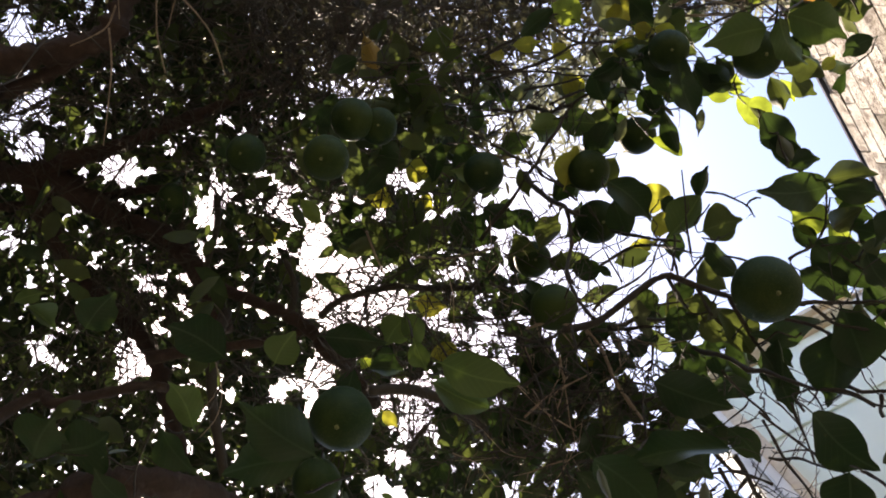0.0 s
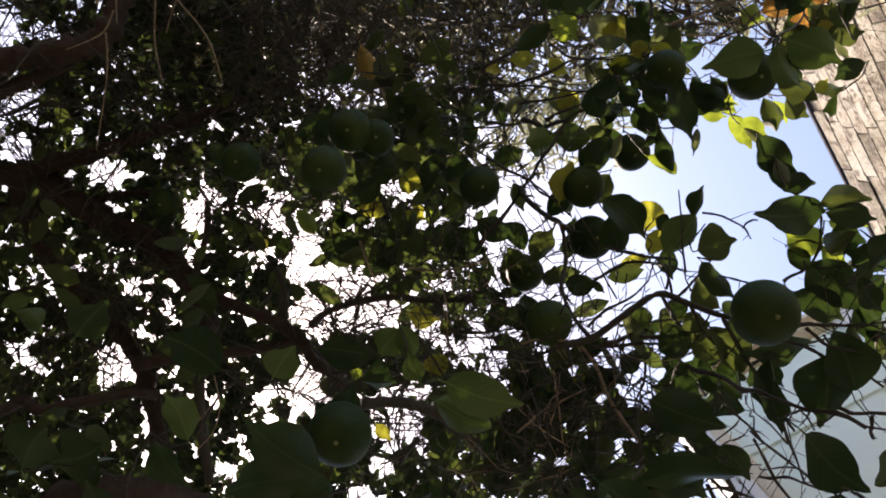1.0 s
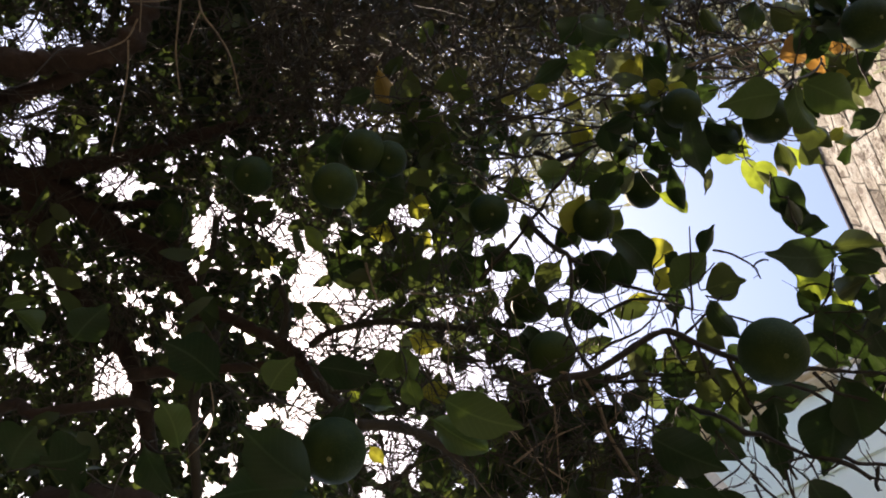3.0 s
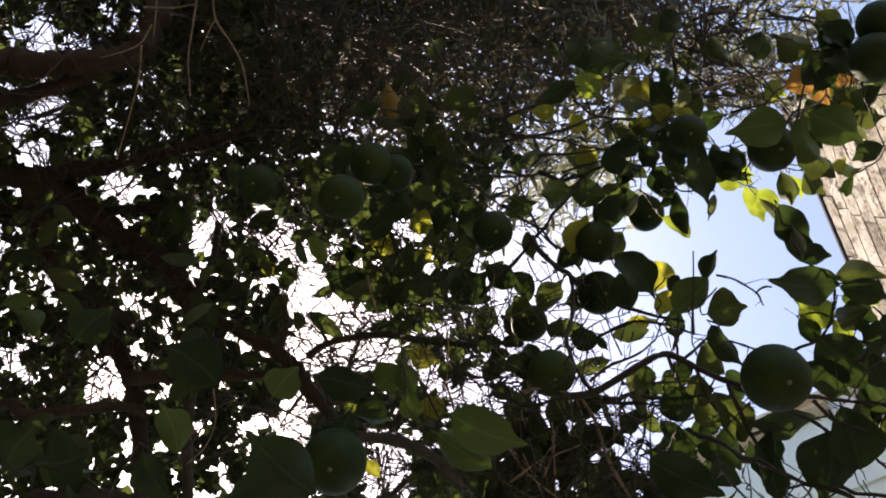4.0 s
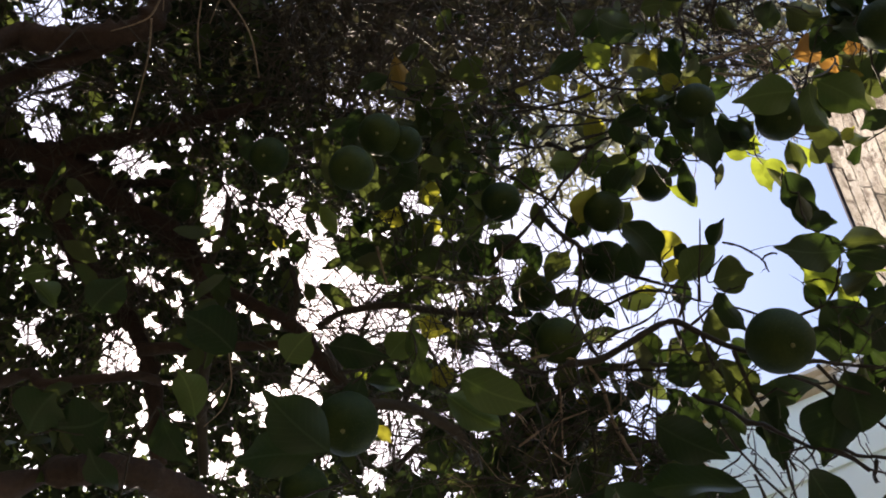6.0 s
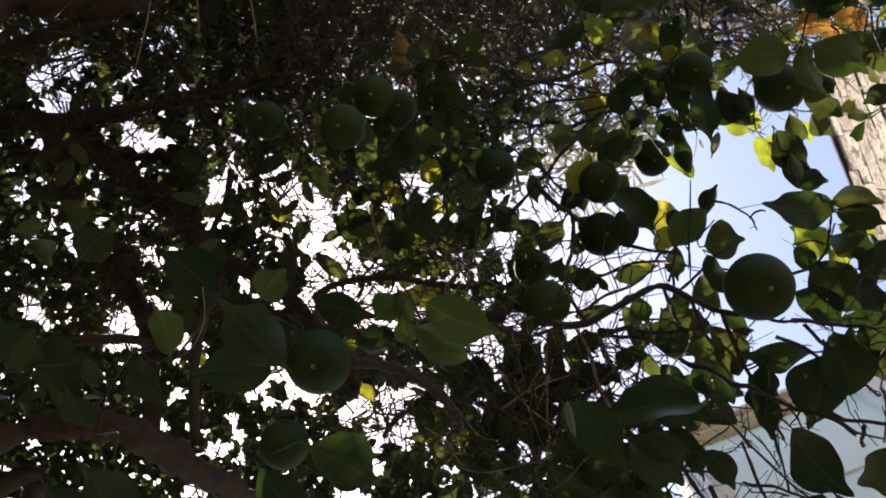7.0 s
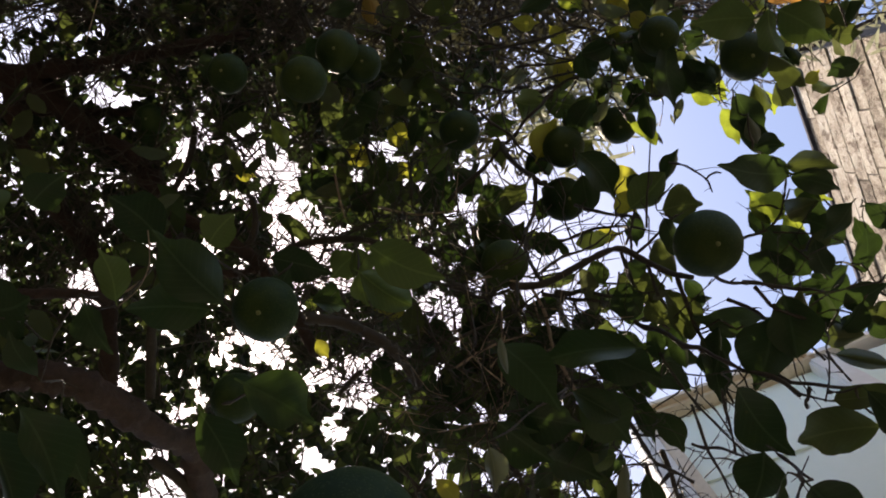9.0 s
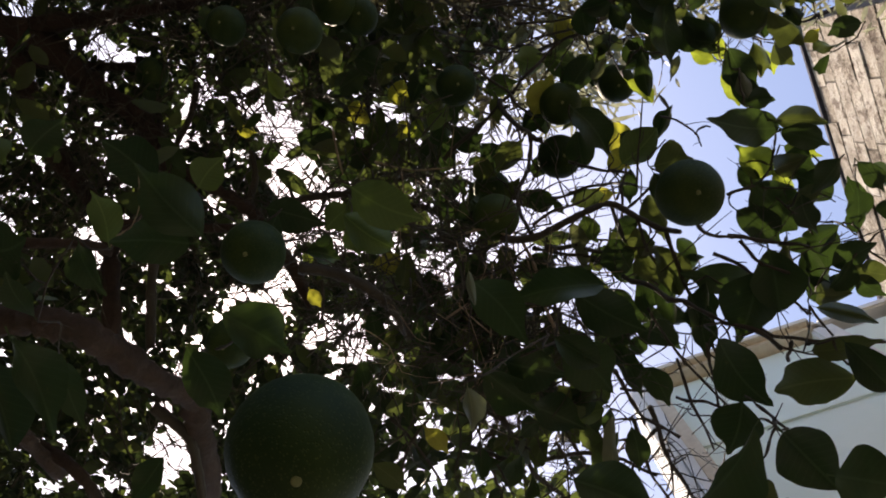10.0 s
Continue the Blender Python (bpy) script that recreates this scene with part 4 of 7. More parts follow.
twig(0.0043, 0.0031, (0.497, 0.643, 2.760), (0.554, 0.742, 2.780), (0.618, 0.810, 2.800))
twig(0.0038, 0.0032, (0.394, 0.710, 2.820), (0.457, 0.789, 2.840), (0.499, 0.865, 2.860))
twig(0.0037, 0.0030, (0.521, 0.634, 2.700), (0.514, 0.696, 2.740), (0.520, 0.782, 2.780))
twig(0.0039, 0.0033, (0.263, 0.818, 2.850), (0.292, 0.854, 2.860), (0.315, 0.910, 2.880))
twig(0.0041, 0.0029, (0.061, 0.781, 2.900), (0.127, 0.831, 2.900), (0.184, 0.895, 2.900))
twig(0.0036, 0.0030, (0.139, 0.767, 2.900), (0.106, 0.847, 2.900), (0.097, 0.936, 2.900))

# ---- oranges ----
orange(0.355, 0.206, 2.275, 0.0359, "unripe green orange on a bare twig against clear sky")
orange(-0.105, 0.357, 2.301, 0.0365)
orange(-0.175, 0.080, 2.693, 0.0365, "unripe dark green orange in a hanging cluster of three")
orange(-0.143, 0.020, 2.778, 0.0365, "unripe dark green orange in a hanging cluster of three")
orange(-0.101, 0.032, 2.800, 0.0323, "unripe dark green orange in a hanging cluster of three")
orange(0.385, -0.087, 2.780, 0.0335)
orange(0.383, 0.056, 2.966, 0.0365)
orange(0.271, 0.116, 2.860, 0.0381)
orange(0.289, 0.209, 2.860, 0.0405)
orange(0.081, 0.116, 2.839, 0.0365)
orange(0.179, 0.310, 2.625, 0.0365)
orange(0.185, 0.299, 2.980, 0.0374)
orange(0.540, -0.080, 2.800, 0.0409)
orange(0.530, -0.185, 2.500, 0.0327, "unripe green orange hanging beside another against the brick wall")
orange(0.540, -0.235, 2.520, 0.0302, "unripe green orange hanging beside another against the brick wall")
orange(-0.353, 0.080, 2.885, 0.0365)
orange(-0.619, 0.193, 3.228, 0.0365)
orange(-0.185, 0.559, 2.550, 0.0368)
orange(-0.122, 0.077, 3.400, 0.0271)
orange(0.052, 0.340, 1.811, 0.0365, "unripe green orange hanging low on its own among dark leaves")

# ---- leaves that can be told apart ----
# filler tufts low in the middle
leafy(0.232, 0.438, 2.750, 0.042, 5)
leafy(0.296, 0.444, 2.750, 0.037, 5)
leafy(0.334, 0.416, 2.720, 0.029, 3)
leafy(0.211, 0.501, 2.750, 0.042, 5)
leafy(0.263, 0.406, 2.800, 0.029, 2)
leafy(0.157, 0.469, 2.750, 0.056, 7)
leafy(0.139, 0.553, 2.750, 0.056, 7)
leafy(0.217, 0.541, 2.750, 0.056, 6)
leafy(0.081, 0.493, 2.800, 0.058, 5)
leafy(0.175, 0.610, 2.700, 0.054, 6)
leafy(0.210, 0.431, 2.750, 0.037, 3)
leafy(0.100, 0.621, 2.700, 0.054, 5)
# tufts set sunward of the fruits, added to keep direct sun off them
leafy(-0.125, 0.369, 2.373, 0.022, 4)
leafy(-0.195, 0.092, 2.765, 0.022, 4)
leafy(-0.163, 0.032, 2.850, 0.022, 4)
leafy(-0.121, 0.044, 2.867, 0.019, 4)
leafy(0.365, -0.075, 2.849, 0.020, 4)
leafy(0.363, 0.068, 3.038, 0.022, 4)
leafy(0.251, 0.128, 2.933, 0.023, 4)
leafy(0.269, 0.221, 2.936, 0.024, 4)
leafy(0.061, 0.128, 2.911, 0.022, 4)
leafy(0.159, 0.322, 2.697, 0.022, 4)
leafy(0.165, 0.311, 3.052, 0.022, 4)
leafy(0.500, -0.063, 2.880, 0.030, 7)
leafy(0.510, -0.173, 2.568, 0.020, 4)
leafy(0.520, -0.223, 2.585, 0.018, 4)
leafy(-0.373, 0.092, 2.957, 0.022, 4)
leafy(-0.639, 0.205, 3.300, 0.022, 4)
leafy(-0.205, 0.571, 2.622, 0.022, 4)
leafy(-0.142, 0.089, 3.462, 0.016, 4)
# filler tufts placed to fit the camera's view, behind the single leaves
leafy(0.329, -0.279, 3.260, 0.077, 7)
leafy(0.400, -0.108, 3.110, 0.066, 4)
leafy(0.349, -0.030, 3.060, 0.052, 2)
leafy(0.437, -0.038, 3.010, 0.041, 6)
leafy(0.496, -0.194, 3.160, 0.055, 6)
leafy(0.622, -0.243, 3.260, 0.059, 5)
leafy(0.631, -0.126, 2.960, 0.071, 9)
leafy(0.691, -0.101, 2.880, 0.052, 7)
leafy(0.740, -0.170, 2.910, 0.047, 5)
leafy(0.406, 0.388, 2.860, 0.058, 2)
leafy(0.463, 0.379, 2.810, 0.055, 2)
leafy(0.463, 0.503, 2.860, 0.063, 10)
leafy(0.537, 0.435, 2.810, 0.050, 6)
leafy(0.347, 0.551, 2.960, 0.063, 2)
leafy(0.275, 0.552, 3.010, 0.082, 6)
leafy(0.321, 0.624, 2.960, 0.063, 8)
leafy(0.202, 0.645, 3.010, 0.083, 10)
leafy(0.447, 0.587, 2.860, 0.053, 8)
leafy(0.036, 0.176, 3.360, 0.070, 3)
leafy(0.090, 0.329, 3.060, 0.053, 4)
leafy(0.191, 0.316, 3.110, 0.049, 3)
leafy(0.146, 0.397, 3.060, 0.066, 4)
leafy(0.064, 0.441, 3.010, 0.064, 4)
leafy(-0.183, 0.298, 3.260, 0.074, 4)
leafy(-0.110, 0.337, 3.210, 0.065, 2)
leafy(0.506, 0.351, 2.760, 0.049, 4)
leafy(0.436, 0.267, 2.760, 0.044, 2)
leafy(0.548, 0.166, 2.450, 0.025, 4)
leafy(0.019, 0.590, 2.860, 0.063, 7)
leafy(-0.242, 0.005, 3.010, 0.068, 7)
leafy(-0.154, 0.091, 3.160, 0.069, 4)
leafy(-0.070, -0.051, 3.360, 0.096, 7)
leafy(0.083, -0.052, 3.360, 0.083, 6)
leafy(-0.215, 0.182, 3.110, 0.048, 2)
leafy(0.318, 0.581, 2.660, 0.074, 12)
leafy(0.294, 0.728, 2.760, 0.081, 10)
leafy(0.420, 0.620, 2.710, 0.068, 10)
leafy(0.195, 0.582, 2.760, 0.061, 8)
leafy(0.056, 0.667, 2.960, 0.082, 6)
leafy(0.144, 0.762, 2.960, 0.082, 7)
leafy(0.583, 0.850, 2.860, 0.050, 6)
leafy(0.709, 0.303, 2.560, 0.057, 8)
leafy(0.739, 0.192, 2.610, 0.042, 6)
leafy(0.642, 0.275, 2.660, 0.044, 5)
leaf("y", 0.157, -0.133, 3.134, 0.215, -0.140, 3.124, 0.031)
leaf("l", 0.227, -0.204, 3.055, 0.287, -0.160, 3.043, 0.050)
leaf("g", 0.166, -0.143, 3.056, 0.228, -0.193, 3.042, 0.032)
leaf("p", 0.305, -0.208, 3.035, 0.350, -0.155, 3.023, 0.052)
leaf("y", 0.365, -0.208, 3.005, 0.343, -0.143, 2.993, 0.042)
leaf("g", 0.252, -0.265, 3.055, 0.325, -0.247, 3.042, 0.069)
leaf("g", 0.252, -0.288, 3.105, 0.214, -0.228, 3.093, 0.058)
leaf("o", 0.323, -0.280, 3.003, 0.364, -0.290, 2.996, 0.039)
leaf("o", 0.359, -0.332, 3.005, 0.394, -0.268, 2.993, 0.029)
leaf("g", 0.409, -0.336, 3.004, 0.369, -0.298, 2.995, 0.043)
leaf("y", 0.237, -0.131, 3.104, 0.279, -0.101, 3.095, 0.029)
leaf("y", 0.330, -0.095, 2.953, 0.362, -0.123, 2.946, 0.030)
leaf("y", 0.266, -0.074, 3.105, 0.286, -0.011, 3.093, 0.043)
leaf("p", 0.250, -0.080, 3.125, 0.284, -0.023, 3.113, 0.026)
leaf("p", 0.321, -0.084, 3.103, 0.334, -0.128, 3.095, 0.029)
leaf("y", 0.356, -0.141, 2.903, 0.393, -0.129, 2.896, 0.028)
leaf("y", 0.380, -0.131, 2.853, 0.416, -0.120, 2.846, 0.025)
leaf("p", 0.391, -0.139, 2.904, 0.415, -0.187, 2.894, 0.026)
leaf("g", 0.360, -0.194, 2.954, 0.406, -0.150, 2.944, 0.039)
leaf("g", 0.322, -0.077, 2.854, 0.270, -0.048, 2.844, 0.036)
leaf("g", 0.277, -0.061, 2.854, 0.295, -0.008, 2.844, 0.041)
leaf("g", 0.322, -0.064, 2.834, 0.351, -0.023, 2.825, 0.034)
leaf("g", 0.358, -0.070, 2.805, 0.394, -0.017, 2.793, 0.034)
leaf("g", 0.344, -0.075, 2.784, 0.396, -0.051, 2.774, 0.035)
leaf("y", 0.112, -0.120, 3.203, 0.148, -0.108, 3.196, 0.026)
leaf("p", 0.158, -0.025, 3.305, 0.229, -0.053, 3.292, 0.038)
leaf("m", 0.470, -0.100, 2.596, 0.375, -0.073, 2.581, 0.052)
leaf("m", 0.480, -0.110, 2.576, 0.518, -0.045, 2.562, 0.043)
leaf("m", 0.505, -0.119, 2.607, 0.583, -0.083, 2.591, 0.054)
leaf("o", 0.564, -0.084, 2.756, 0.628, -0.039, 2.742, 0.044)
leaf("y", 0.650, -0.053, 2.802, 0.669, -0.078, 2.797, 0.021)
leaf("r", 0.575, -0.195, 2.864, 0.630, -0.207, 2.854, 0.052)
leaf("r", 0.634, -0.213, 2.884, 0.666, -0.171, 2.874, 0.029)
leaf("r", 0.674, -0.251, 2.956, 0.746, -0.232, 2.942, 0.033)
leaf("l", 0.573, -0.210, 2.954, 0.617, -0.194, 2.945, 0.037)
leaf("o", 0.606, -0.312, 3.005, 0.675, -0.301, 2.992, 0.058)
leaf("g", 0.575, -0.322, 3.005, 0.564, -0.256, 2.994, 0.050)
leaf("o", 0.505, -0.324, 3.105, 0.548, -0.270, 3.093, 0.041)
leaf("o", 0.722, -0.400, 3.106, 0.788, -0.353, 3.091, 0.048)
leaf("g", 0.699, -0.312, 3.004, 0.745, -0.291, 2.995, 0.032)
leaf("p", 0.731, -0.163, 2.904, 0.756, -0.121, 2.895, 0.016)
leaf("l", 0.641, -0.213, 2.702, 0.666, -0.194, 2.697, 0.028)
leaf("y", 0.694, -0.178, 2.902, 0.723, -0.180, 2.897, 0.023)
leaf("l", 0.510, -0.051, 2.955, 0.579, -0.036, 2.942, 0.024)
leaf("l", 0.507, -0.025, 2.954, 0.559, -0.014, 2.944, 0.026)
leaf("l", 0.544, -0.034, 2.953, 0.578, -0.021, 2.946, 0.018)
leaf("g", 0.395, -0.081, 2.759, 0.427, 0.036, 2.738, 0.043)
leaf("p", 0.435, 0.010, 2.753, 0.428, 0.056, 2.745, 0.011)
leaf("g", 0.381, 0.010, 2.785, 0.406, 0.082, 2.772, 0.023)
leaf("l", 0.375, 0.059, 2.824, 0.425, 0.089, 2.814, 0.027)
leaf("g", 0.361, 0.043, 2.802, 0.392, 0.028, 2.796, 0.014)
leaf("p", 0.335, 0.021, 2.853, 0.316, 0.065, 2.845, 0.016)
leaf("l", 0.621, -0.020, 3.096, 0.666, 0.050, 3.081, 0.039)
leaf("l", 0.592, -0.011, 2.954, 0.638, 0.022, 2.944, 0.038)
leaf("p", 0.554, 0.007, 2.856, 0.605, 0.062, 2.842, 0.014)
leaf("o", 0.586, -0.046, 2.855, 0.609, 0.013, 2.843, 0.029)
leaf("l", 0.625, -0.044, 2.904, 0.650, -0.002, 2.895, 0.028)
leaf("o", 0.603, -0.045, 2.804, 0.642, -0.012, 2.794, 0.036)
leaf("g", 0.434, 0.020, 2.505, 0.483, 0.068, 2.493, 0.040)
leaf("g", 0.445, 0.052, 2.505, 0.488, 0.101, 2.493, 0.023)
leaf("p", 0.451, 0.049, 2.488, 0.468, 0.082, 2.481, 0.018)
leaf("g", 0.462, 0.089, 2.473, 0.496, 0.079, 2.466, 0.027)
leaf("g", 0.507, 0.113, 2.462, 0.407, 0.118, 2.446, 0.040)
leaf("l", 0.531, 0.173, 2.505, 0.467, 0.143, 2.494, 0.039)
leaf("g", 0.483, 0.171, 2.503, 0.512, 0.204, 2.495, 0.024)
leaf("o", 0.497, 0.106, 2.455, 0.559, 0.098, 2.443, 0.030)
leaf("g", 0.511, 0.117, 2.465, 0.573, 0.124, 2.453, 0.031)
leaf("l", 0.537, 0.133, 2.504, 0.587, 0.138, 2.494, 0.022)
leaf("g", 0.529, 0.158, 2.488, 0.577, 0.157, 2.479, 0.040)
leaf("l", 0.531, 0.168, 2.503, 0.561, 0.187, 2.496, 0.028)
leaf("o", 0.396, 0.191, 2.604, 0.451, 0.172, 2.594, 0.055)
leaf("m", 0.349, 0.196, 2.605, 0.386, 0.136, 2.593, 0.049)
leaf("g", 0.408, 0.150, 2.664, 0.417, 0.096, 2.655, 0.021)
leaf("y", 0.399, 0.163, 2.785, 0.333, 0.140, 2.773, 0.046)
leaf("y", 0.348, 0.181, 2.703, 0.384, 0.204, 2.696, 0.039)
leaf("g", 0.353, 0.152, 2.682, 0.378, 0.162, 2.677, 0.025)
leaf("g", 0.281, 0.126, 2.737, 0.351, 0.193, 2.720, 0.055)
leaf("g", 0.295, 0.159, 2.755, 0.317, 0.219, 2.743, 0.044)
leaf("y", 0.228, 0.142, 2.855, 0.246, 0.068, 2.842, 0.055)
leaf("o", 0.328, 0.095, 2.905, 0.290, 0.161, 2.892, 0.044)
leaf("g", 0.281, 0.094, 2.855, 0.309, 0.025, 2.842, 0.047)
leaf("g", 0.265, 0.049, 2.883, 0.300, 0.079, 2.875, 0.038)
leaf("m", 0.246, 0.030, 3.005, 0.179, 0.038, 2.993, 0.056)
leaf("m", 0.234, 0.024, 3.005, 0.308, 0.032, 2.992, 0.050)
leaf("m", 0.142, 0.103, 3.346, 0.219, 0.062, 3.331, 0.050)
leaf("o", 0.154, 0.117, 2.954, 0.174, 0.172, 2.944, 0.028)
leaf("o", 0.182, 0.254, 2.845, 0.217, 0.186, 2.832, 0.043)
leaf("o", 0.140, 0.236, 2.904, 0.185, 0.267, 2.894, 0.039)
leaf("g", 0.156, 0.234, 2.902, 0.159, 0.205, 2.897, 0.010)
leaf("o", 0.210, 0.299, 2.853, 0.223, 0.258, 2.846, 0.029)
leaf("y", 0.367, 0.290, 2.970, 0.430, 0.261, 2.958, 0.025)
leaf("g", 0.239, 0.288, 2.824, 0.298, 0.286, 2.814, 0.041)
leaf("g", 0.294, 0.287, 2.852, 0.317, 0.311, 2.847, 0.013)
leaf("m", 0.318, 0.287, 2.654, 0.346, 0.325, 2.645, 0.033)
leaf("p", 0.301, 0.303, 2.654, 0.325, 0.346, 2.645, 0.029)
leaf("p", 0.316, 0.337, 2.663, 0.336, 0.370, 2.656, 0.019)
leaf("o", 0.375, 0.347, 2.704, 0.425, 0.311, 2.694, 0.038)
leaf("g", 0.368, 0.302, 2.653, 0.408, 0.278, 2.645, 0.028)
leaf("g", 0.352, 0.353, 2.624, 0.398, 0.326, 2.614, 0.052)
leaf("y", 0.250, 0.462, 2.803, 0.285, 0.465, 2.796, 0.015)
leaf("m", 0.011, 0.250, 2.170, 0.084, 0.266, 2.155, 0.034)
leaf("m", 0.002, 0.283, 2.210, 0.057, 0.305, 2.195, 0.034)
leaf("y", -0.021, 0.476, 2.904, 0.031, 0.452, 2.894, 0.040)
leaf("m", -0.055, 0.342, 2.694, -0.088, 0.386, 2.684, 0.050)
leaf("m", -0.054, 0.327, 2.664, -0.034, 0.383, 2.654, 0.037)
leaf("m", -0.037, 0.356, 2.604, -0.016, 0.402, 2.595, 0.031)
leaf("g", -0.182, 0.363, 2.657, -0.080, 0.369, 2.640, 0.052)
leaf("g", -0.118, 0.433, 2.704, -0.058, 0.433, 2.694, 0.049)
leaf("y", -0.047, 0.366, 2.905, 0.017, 0.374, 2.893, 0.041)
leaf("y", -0.086, 0.468, 2.602, -0.064, 0.492, 2.597, 0.020)
leaf("l", -0.136, 0.478, 2.902, -0.155, 0.498, 2.897, 0.022)
leaf("m", -0.183, 0.298, 2.323, -0.156, 0.258, 2.315, 0.038)
leaf("m", -0.294, 0.388, 2.354, -0.317, 0.326, 2.344, 0.039)
leaf("g", -0.267, 0.317, 2.406, -0.331, 0.271, 2.392, 0.058)
leaf("g", -0.096, 0.302, 2.085, -0.154, 0.249, 2.072, 0.042)
leaf("g", -0.112, 0.315, 2.105, -0.178, 0.323, 2.093, 0.038)
leaf("g", -0.539, 0.331, 2.605, -0.482, 0.272, 2.592, 0.054)
leaf("g", -0.484, 0.440, 2.405, -0.415, 0.411, 2.393, 0.072)
leaf("g", -0.522, 0.448, 2.404, -0.483, 0.389, 2.394, 0.067)
leaf("m", -0.763, 0.336, 2.804, -0.698, 0.316, 2.794, 0.023)
leaf("m", -0.770, 0.356, 2.855, -0.714, 0.399, 2.843, 0.042)
leaf("y", -0.437, 0.286, 3.304, -0.377, 0.287, 3.294, 0.029)
leaf("l", -0.227, 0.150, 2.734, -0.196, 0.190, 2.725, 0.026)
leaf("g", -0.453, 0.406, 3.707, -0.400, 0.321, 3.690, 0.041)
leaf("g", -0.502, 0.240, 3.605, -0.456, 0.188, 3.593, 0.032)
leaf("y", -0.180, 0.206, 3.305, -0.110, 0.215, 3.293, 0.051)
leaf("y", -0.084, 0.134, 3.304, -0.026, 0.152, 3.294, 0.057)
leaf("y", -0.066, 0.220, 3.364, -0.018, 0.240, 3.355, 0.050)
leaf("l", -0.009, 0.250, 3.306, 0.005, 0.168, 3.292, 0.026)
leaf("g", -0.097, 0.202, 3.283, -0.067, 0.236, 3.275, 0.027)
leaf("g", 0.028, 0.277, 3.056, 0.094, 0.211, 3.041, 0.073)
leaf("g", 0.085, 0.192, 2.965, 0.144, 0.227, 2.953, 0.047)
leaf("m", 0.023, 0.167, 3.104, 0.082, 0.177, 3.094, 0.060)
leaf("g", 0.048, 0.062, 3.209, 0.093, 0.188, 3.186, 0.067)
leaf("g", 0.003, 0.071, 3.207, -0.018, 0.173, 3.189, 0.032)
leaf("g", -0.130, 0.093, 3.004, -0.067, 0.102, 2.994, 0.059)
leaf("g", -0.108, 0.114, 3.006, -0.165, 0.171, 2.992, 0.046)
leaf("g", -0.245, 0.264, 3.107, -0.145, 0.299, 3.089, 0.071)
leaf("g", -0.148, 0.299, 3.106, -0.063, 0.264, 3.091, 0.063)
leaf("t", -0.164, -0.164, 3.205, -0.135, -0.090, 3.192, 0.035)
leaf("g", 0.488, 0.228, 2.486, 0.554, 0.264, 2.472, 0.043)
leaf("g", 0.495, 0.187, 2.466, 0.558, 0.238, 2.451, 0.060)
leaf("g", 0.509, 0.299, 2.427, 0.500, 0.392, 2.410, 0.067)
leaf("g", 0.521, 0.268, 2.436, 0.549, 0.344, 2.421, 0.059)
leaf("o", 0.537, 0.254, 2.425, 0.555, 0.313, 2.413, 0.020)
leaf("g", 0.530, 0.191, 2.404, 0.558, 0.234, 2.394, 0.031)
leaf("g", 0.566, 0.323, 2.577, 0.455, 0.337, 2.560, 0.035)
leaf("p", 0.522, 0.345, 2.568, 0.476, 0.340, 2.561, 0.008)
leaf("g", 0.506, 0.355, 2.594, 0.535, 0.398, 2.584, 0.022)
leaf("g", 0.475, 0.363, 2.558, 0.516, 0.452, 2.539, 0.032)
leaf("g", 0.459, 0.351, 2.605, 0.475, 0.421, 2.592, 0.028)
leaf("g", 0.420, 0.361, 2.625, 0.444, 0.428, 2.612, 0.024)
leaf("o", 0.423, 0.309, 2.606, 0.474, 0.376, 2.591, 0.046)
leaf("o", 0.402, 0.321, 2.604, 0.443, 0.354, 2.594, 0.037)
leaf("o", 0.435, 0.279, 2.604, 0.392, 0.236, 2.594, 0.041)
leaf("g", 0.386, 0.200, 2.556, 0.440, 0.254, 2.542, 0.027)
leaf("g", 0.522, 0.473, 2.686, 0.430, 0.456, 2.671, 0.043)
leaf("g", 0.397, 0.411, 2.664, 0.437, 0.440, 2.655, 0.039)
leaf("g", 0.402, 0.468, 2.684, 0.445, 0.485, 2.675, 0.036)
leaf("o", 0.386, 0.319, 2.623, 0.427, 0.306, 2.615, 0.045)
leaf("p", 0.407, 0.327, 2.602, 0.427, 0.308, 2.597, 0.010)
leaf("g", 0.455, 0.378, 2.358, 0.532, 0.444, 2.339, 0.056)
leaf("o", 0.600, 0.383, 2.306, 0.504, 0.411, 2.291, 0.050)
leaf("g", 0.492, 0.444, 2.335, 0.485, 0.509, 2.323, 0.055)
leaf("g", 0.453, 0.428, 2.207, 0.409, 0.512, 2.190, 0.055)
leaf("g", 0.483, 0.428, 2.206, 0.547, 0.473, 2.191, 0.057)
leaf("g", 0.457, 0.404, 2.054, 0.512, 0.399, 2.044, 0.051)
leaf("o", 0.461, 0.483, 2.203, 0.492, 0.510, 2.195, 0.029)
leaf("o", 0.560, 0.318, 2.355, 0.630, 0.322, 2.342, 0.018)
leaf("o", 0.542, 0.361, 2.306, 0.611, 0.330, 2.292, 0.024)
leaf("g", 0.565, 0.340, 2.286, 0.623, 0.381, 2.272, 0.036)
leaf("g", 0.231, 0.274, 2.030, 0.168, 0.314, 2.090, 0.026)
leaf("g", 0.134, 0.296, 2.060, 0.182, 0.329, 2.020, 0.034)
leaf("g", 0.292, 0.372, 2.458, 0.392, 0.403, 2.439, 0.057)
leaf("g", 0.405, 0.484, 2.658, 0.469, 0.565, 2.639, 0.030)
leaf("g", 0.451, 0.601, 2.605, 0.475, 0.668, 2.592, 0.035)
leaf("p", 0.418, 0.591, 2.608, 0.443, 0.690, 2.589, 0.022)
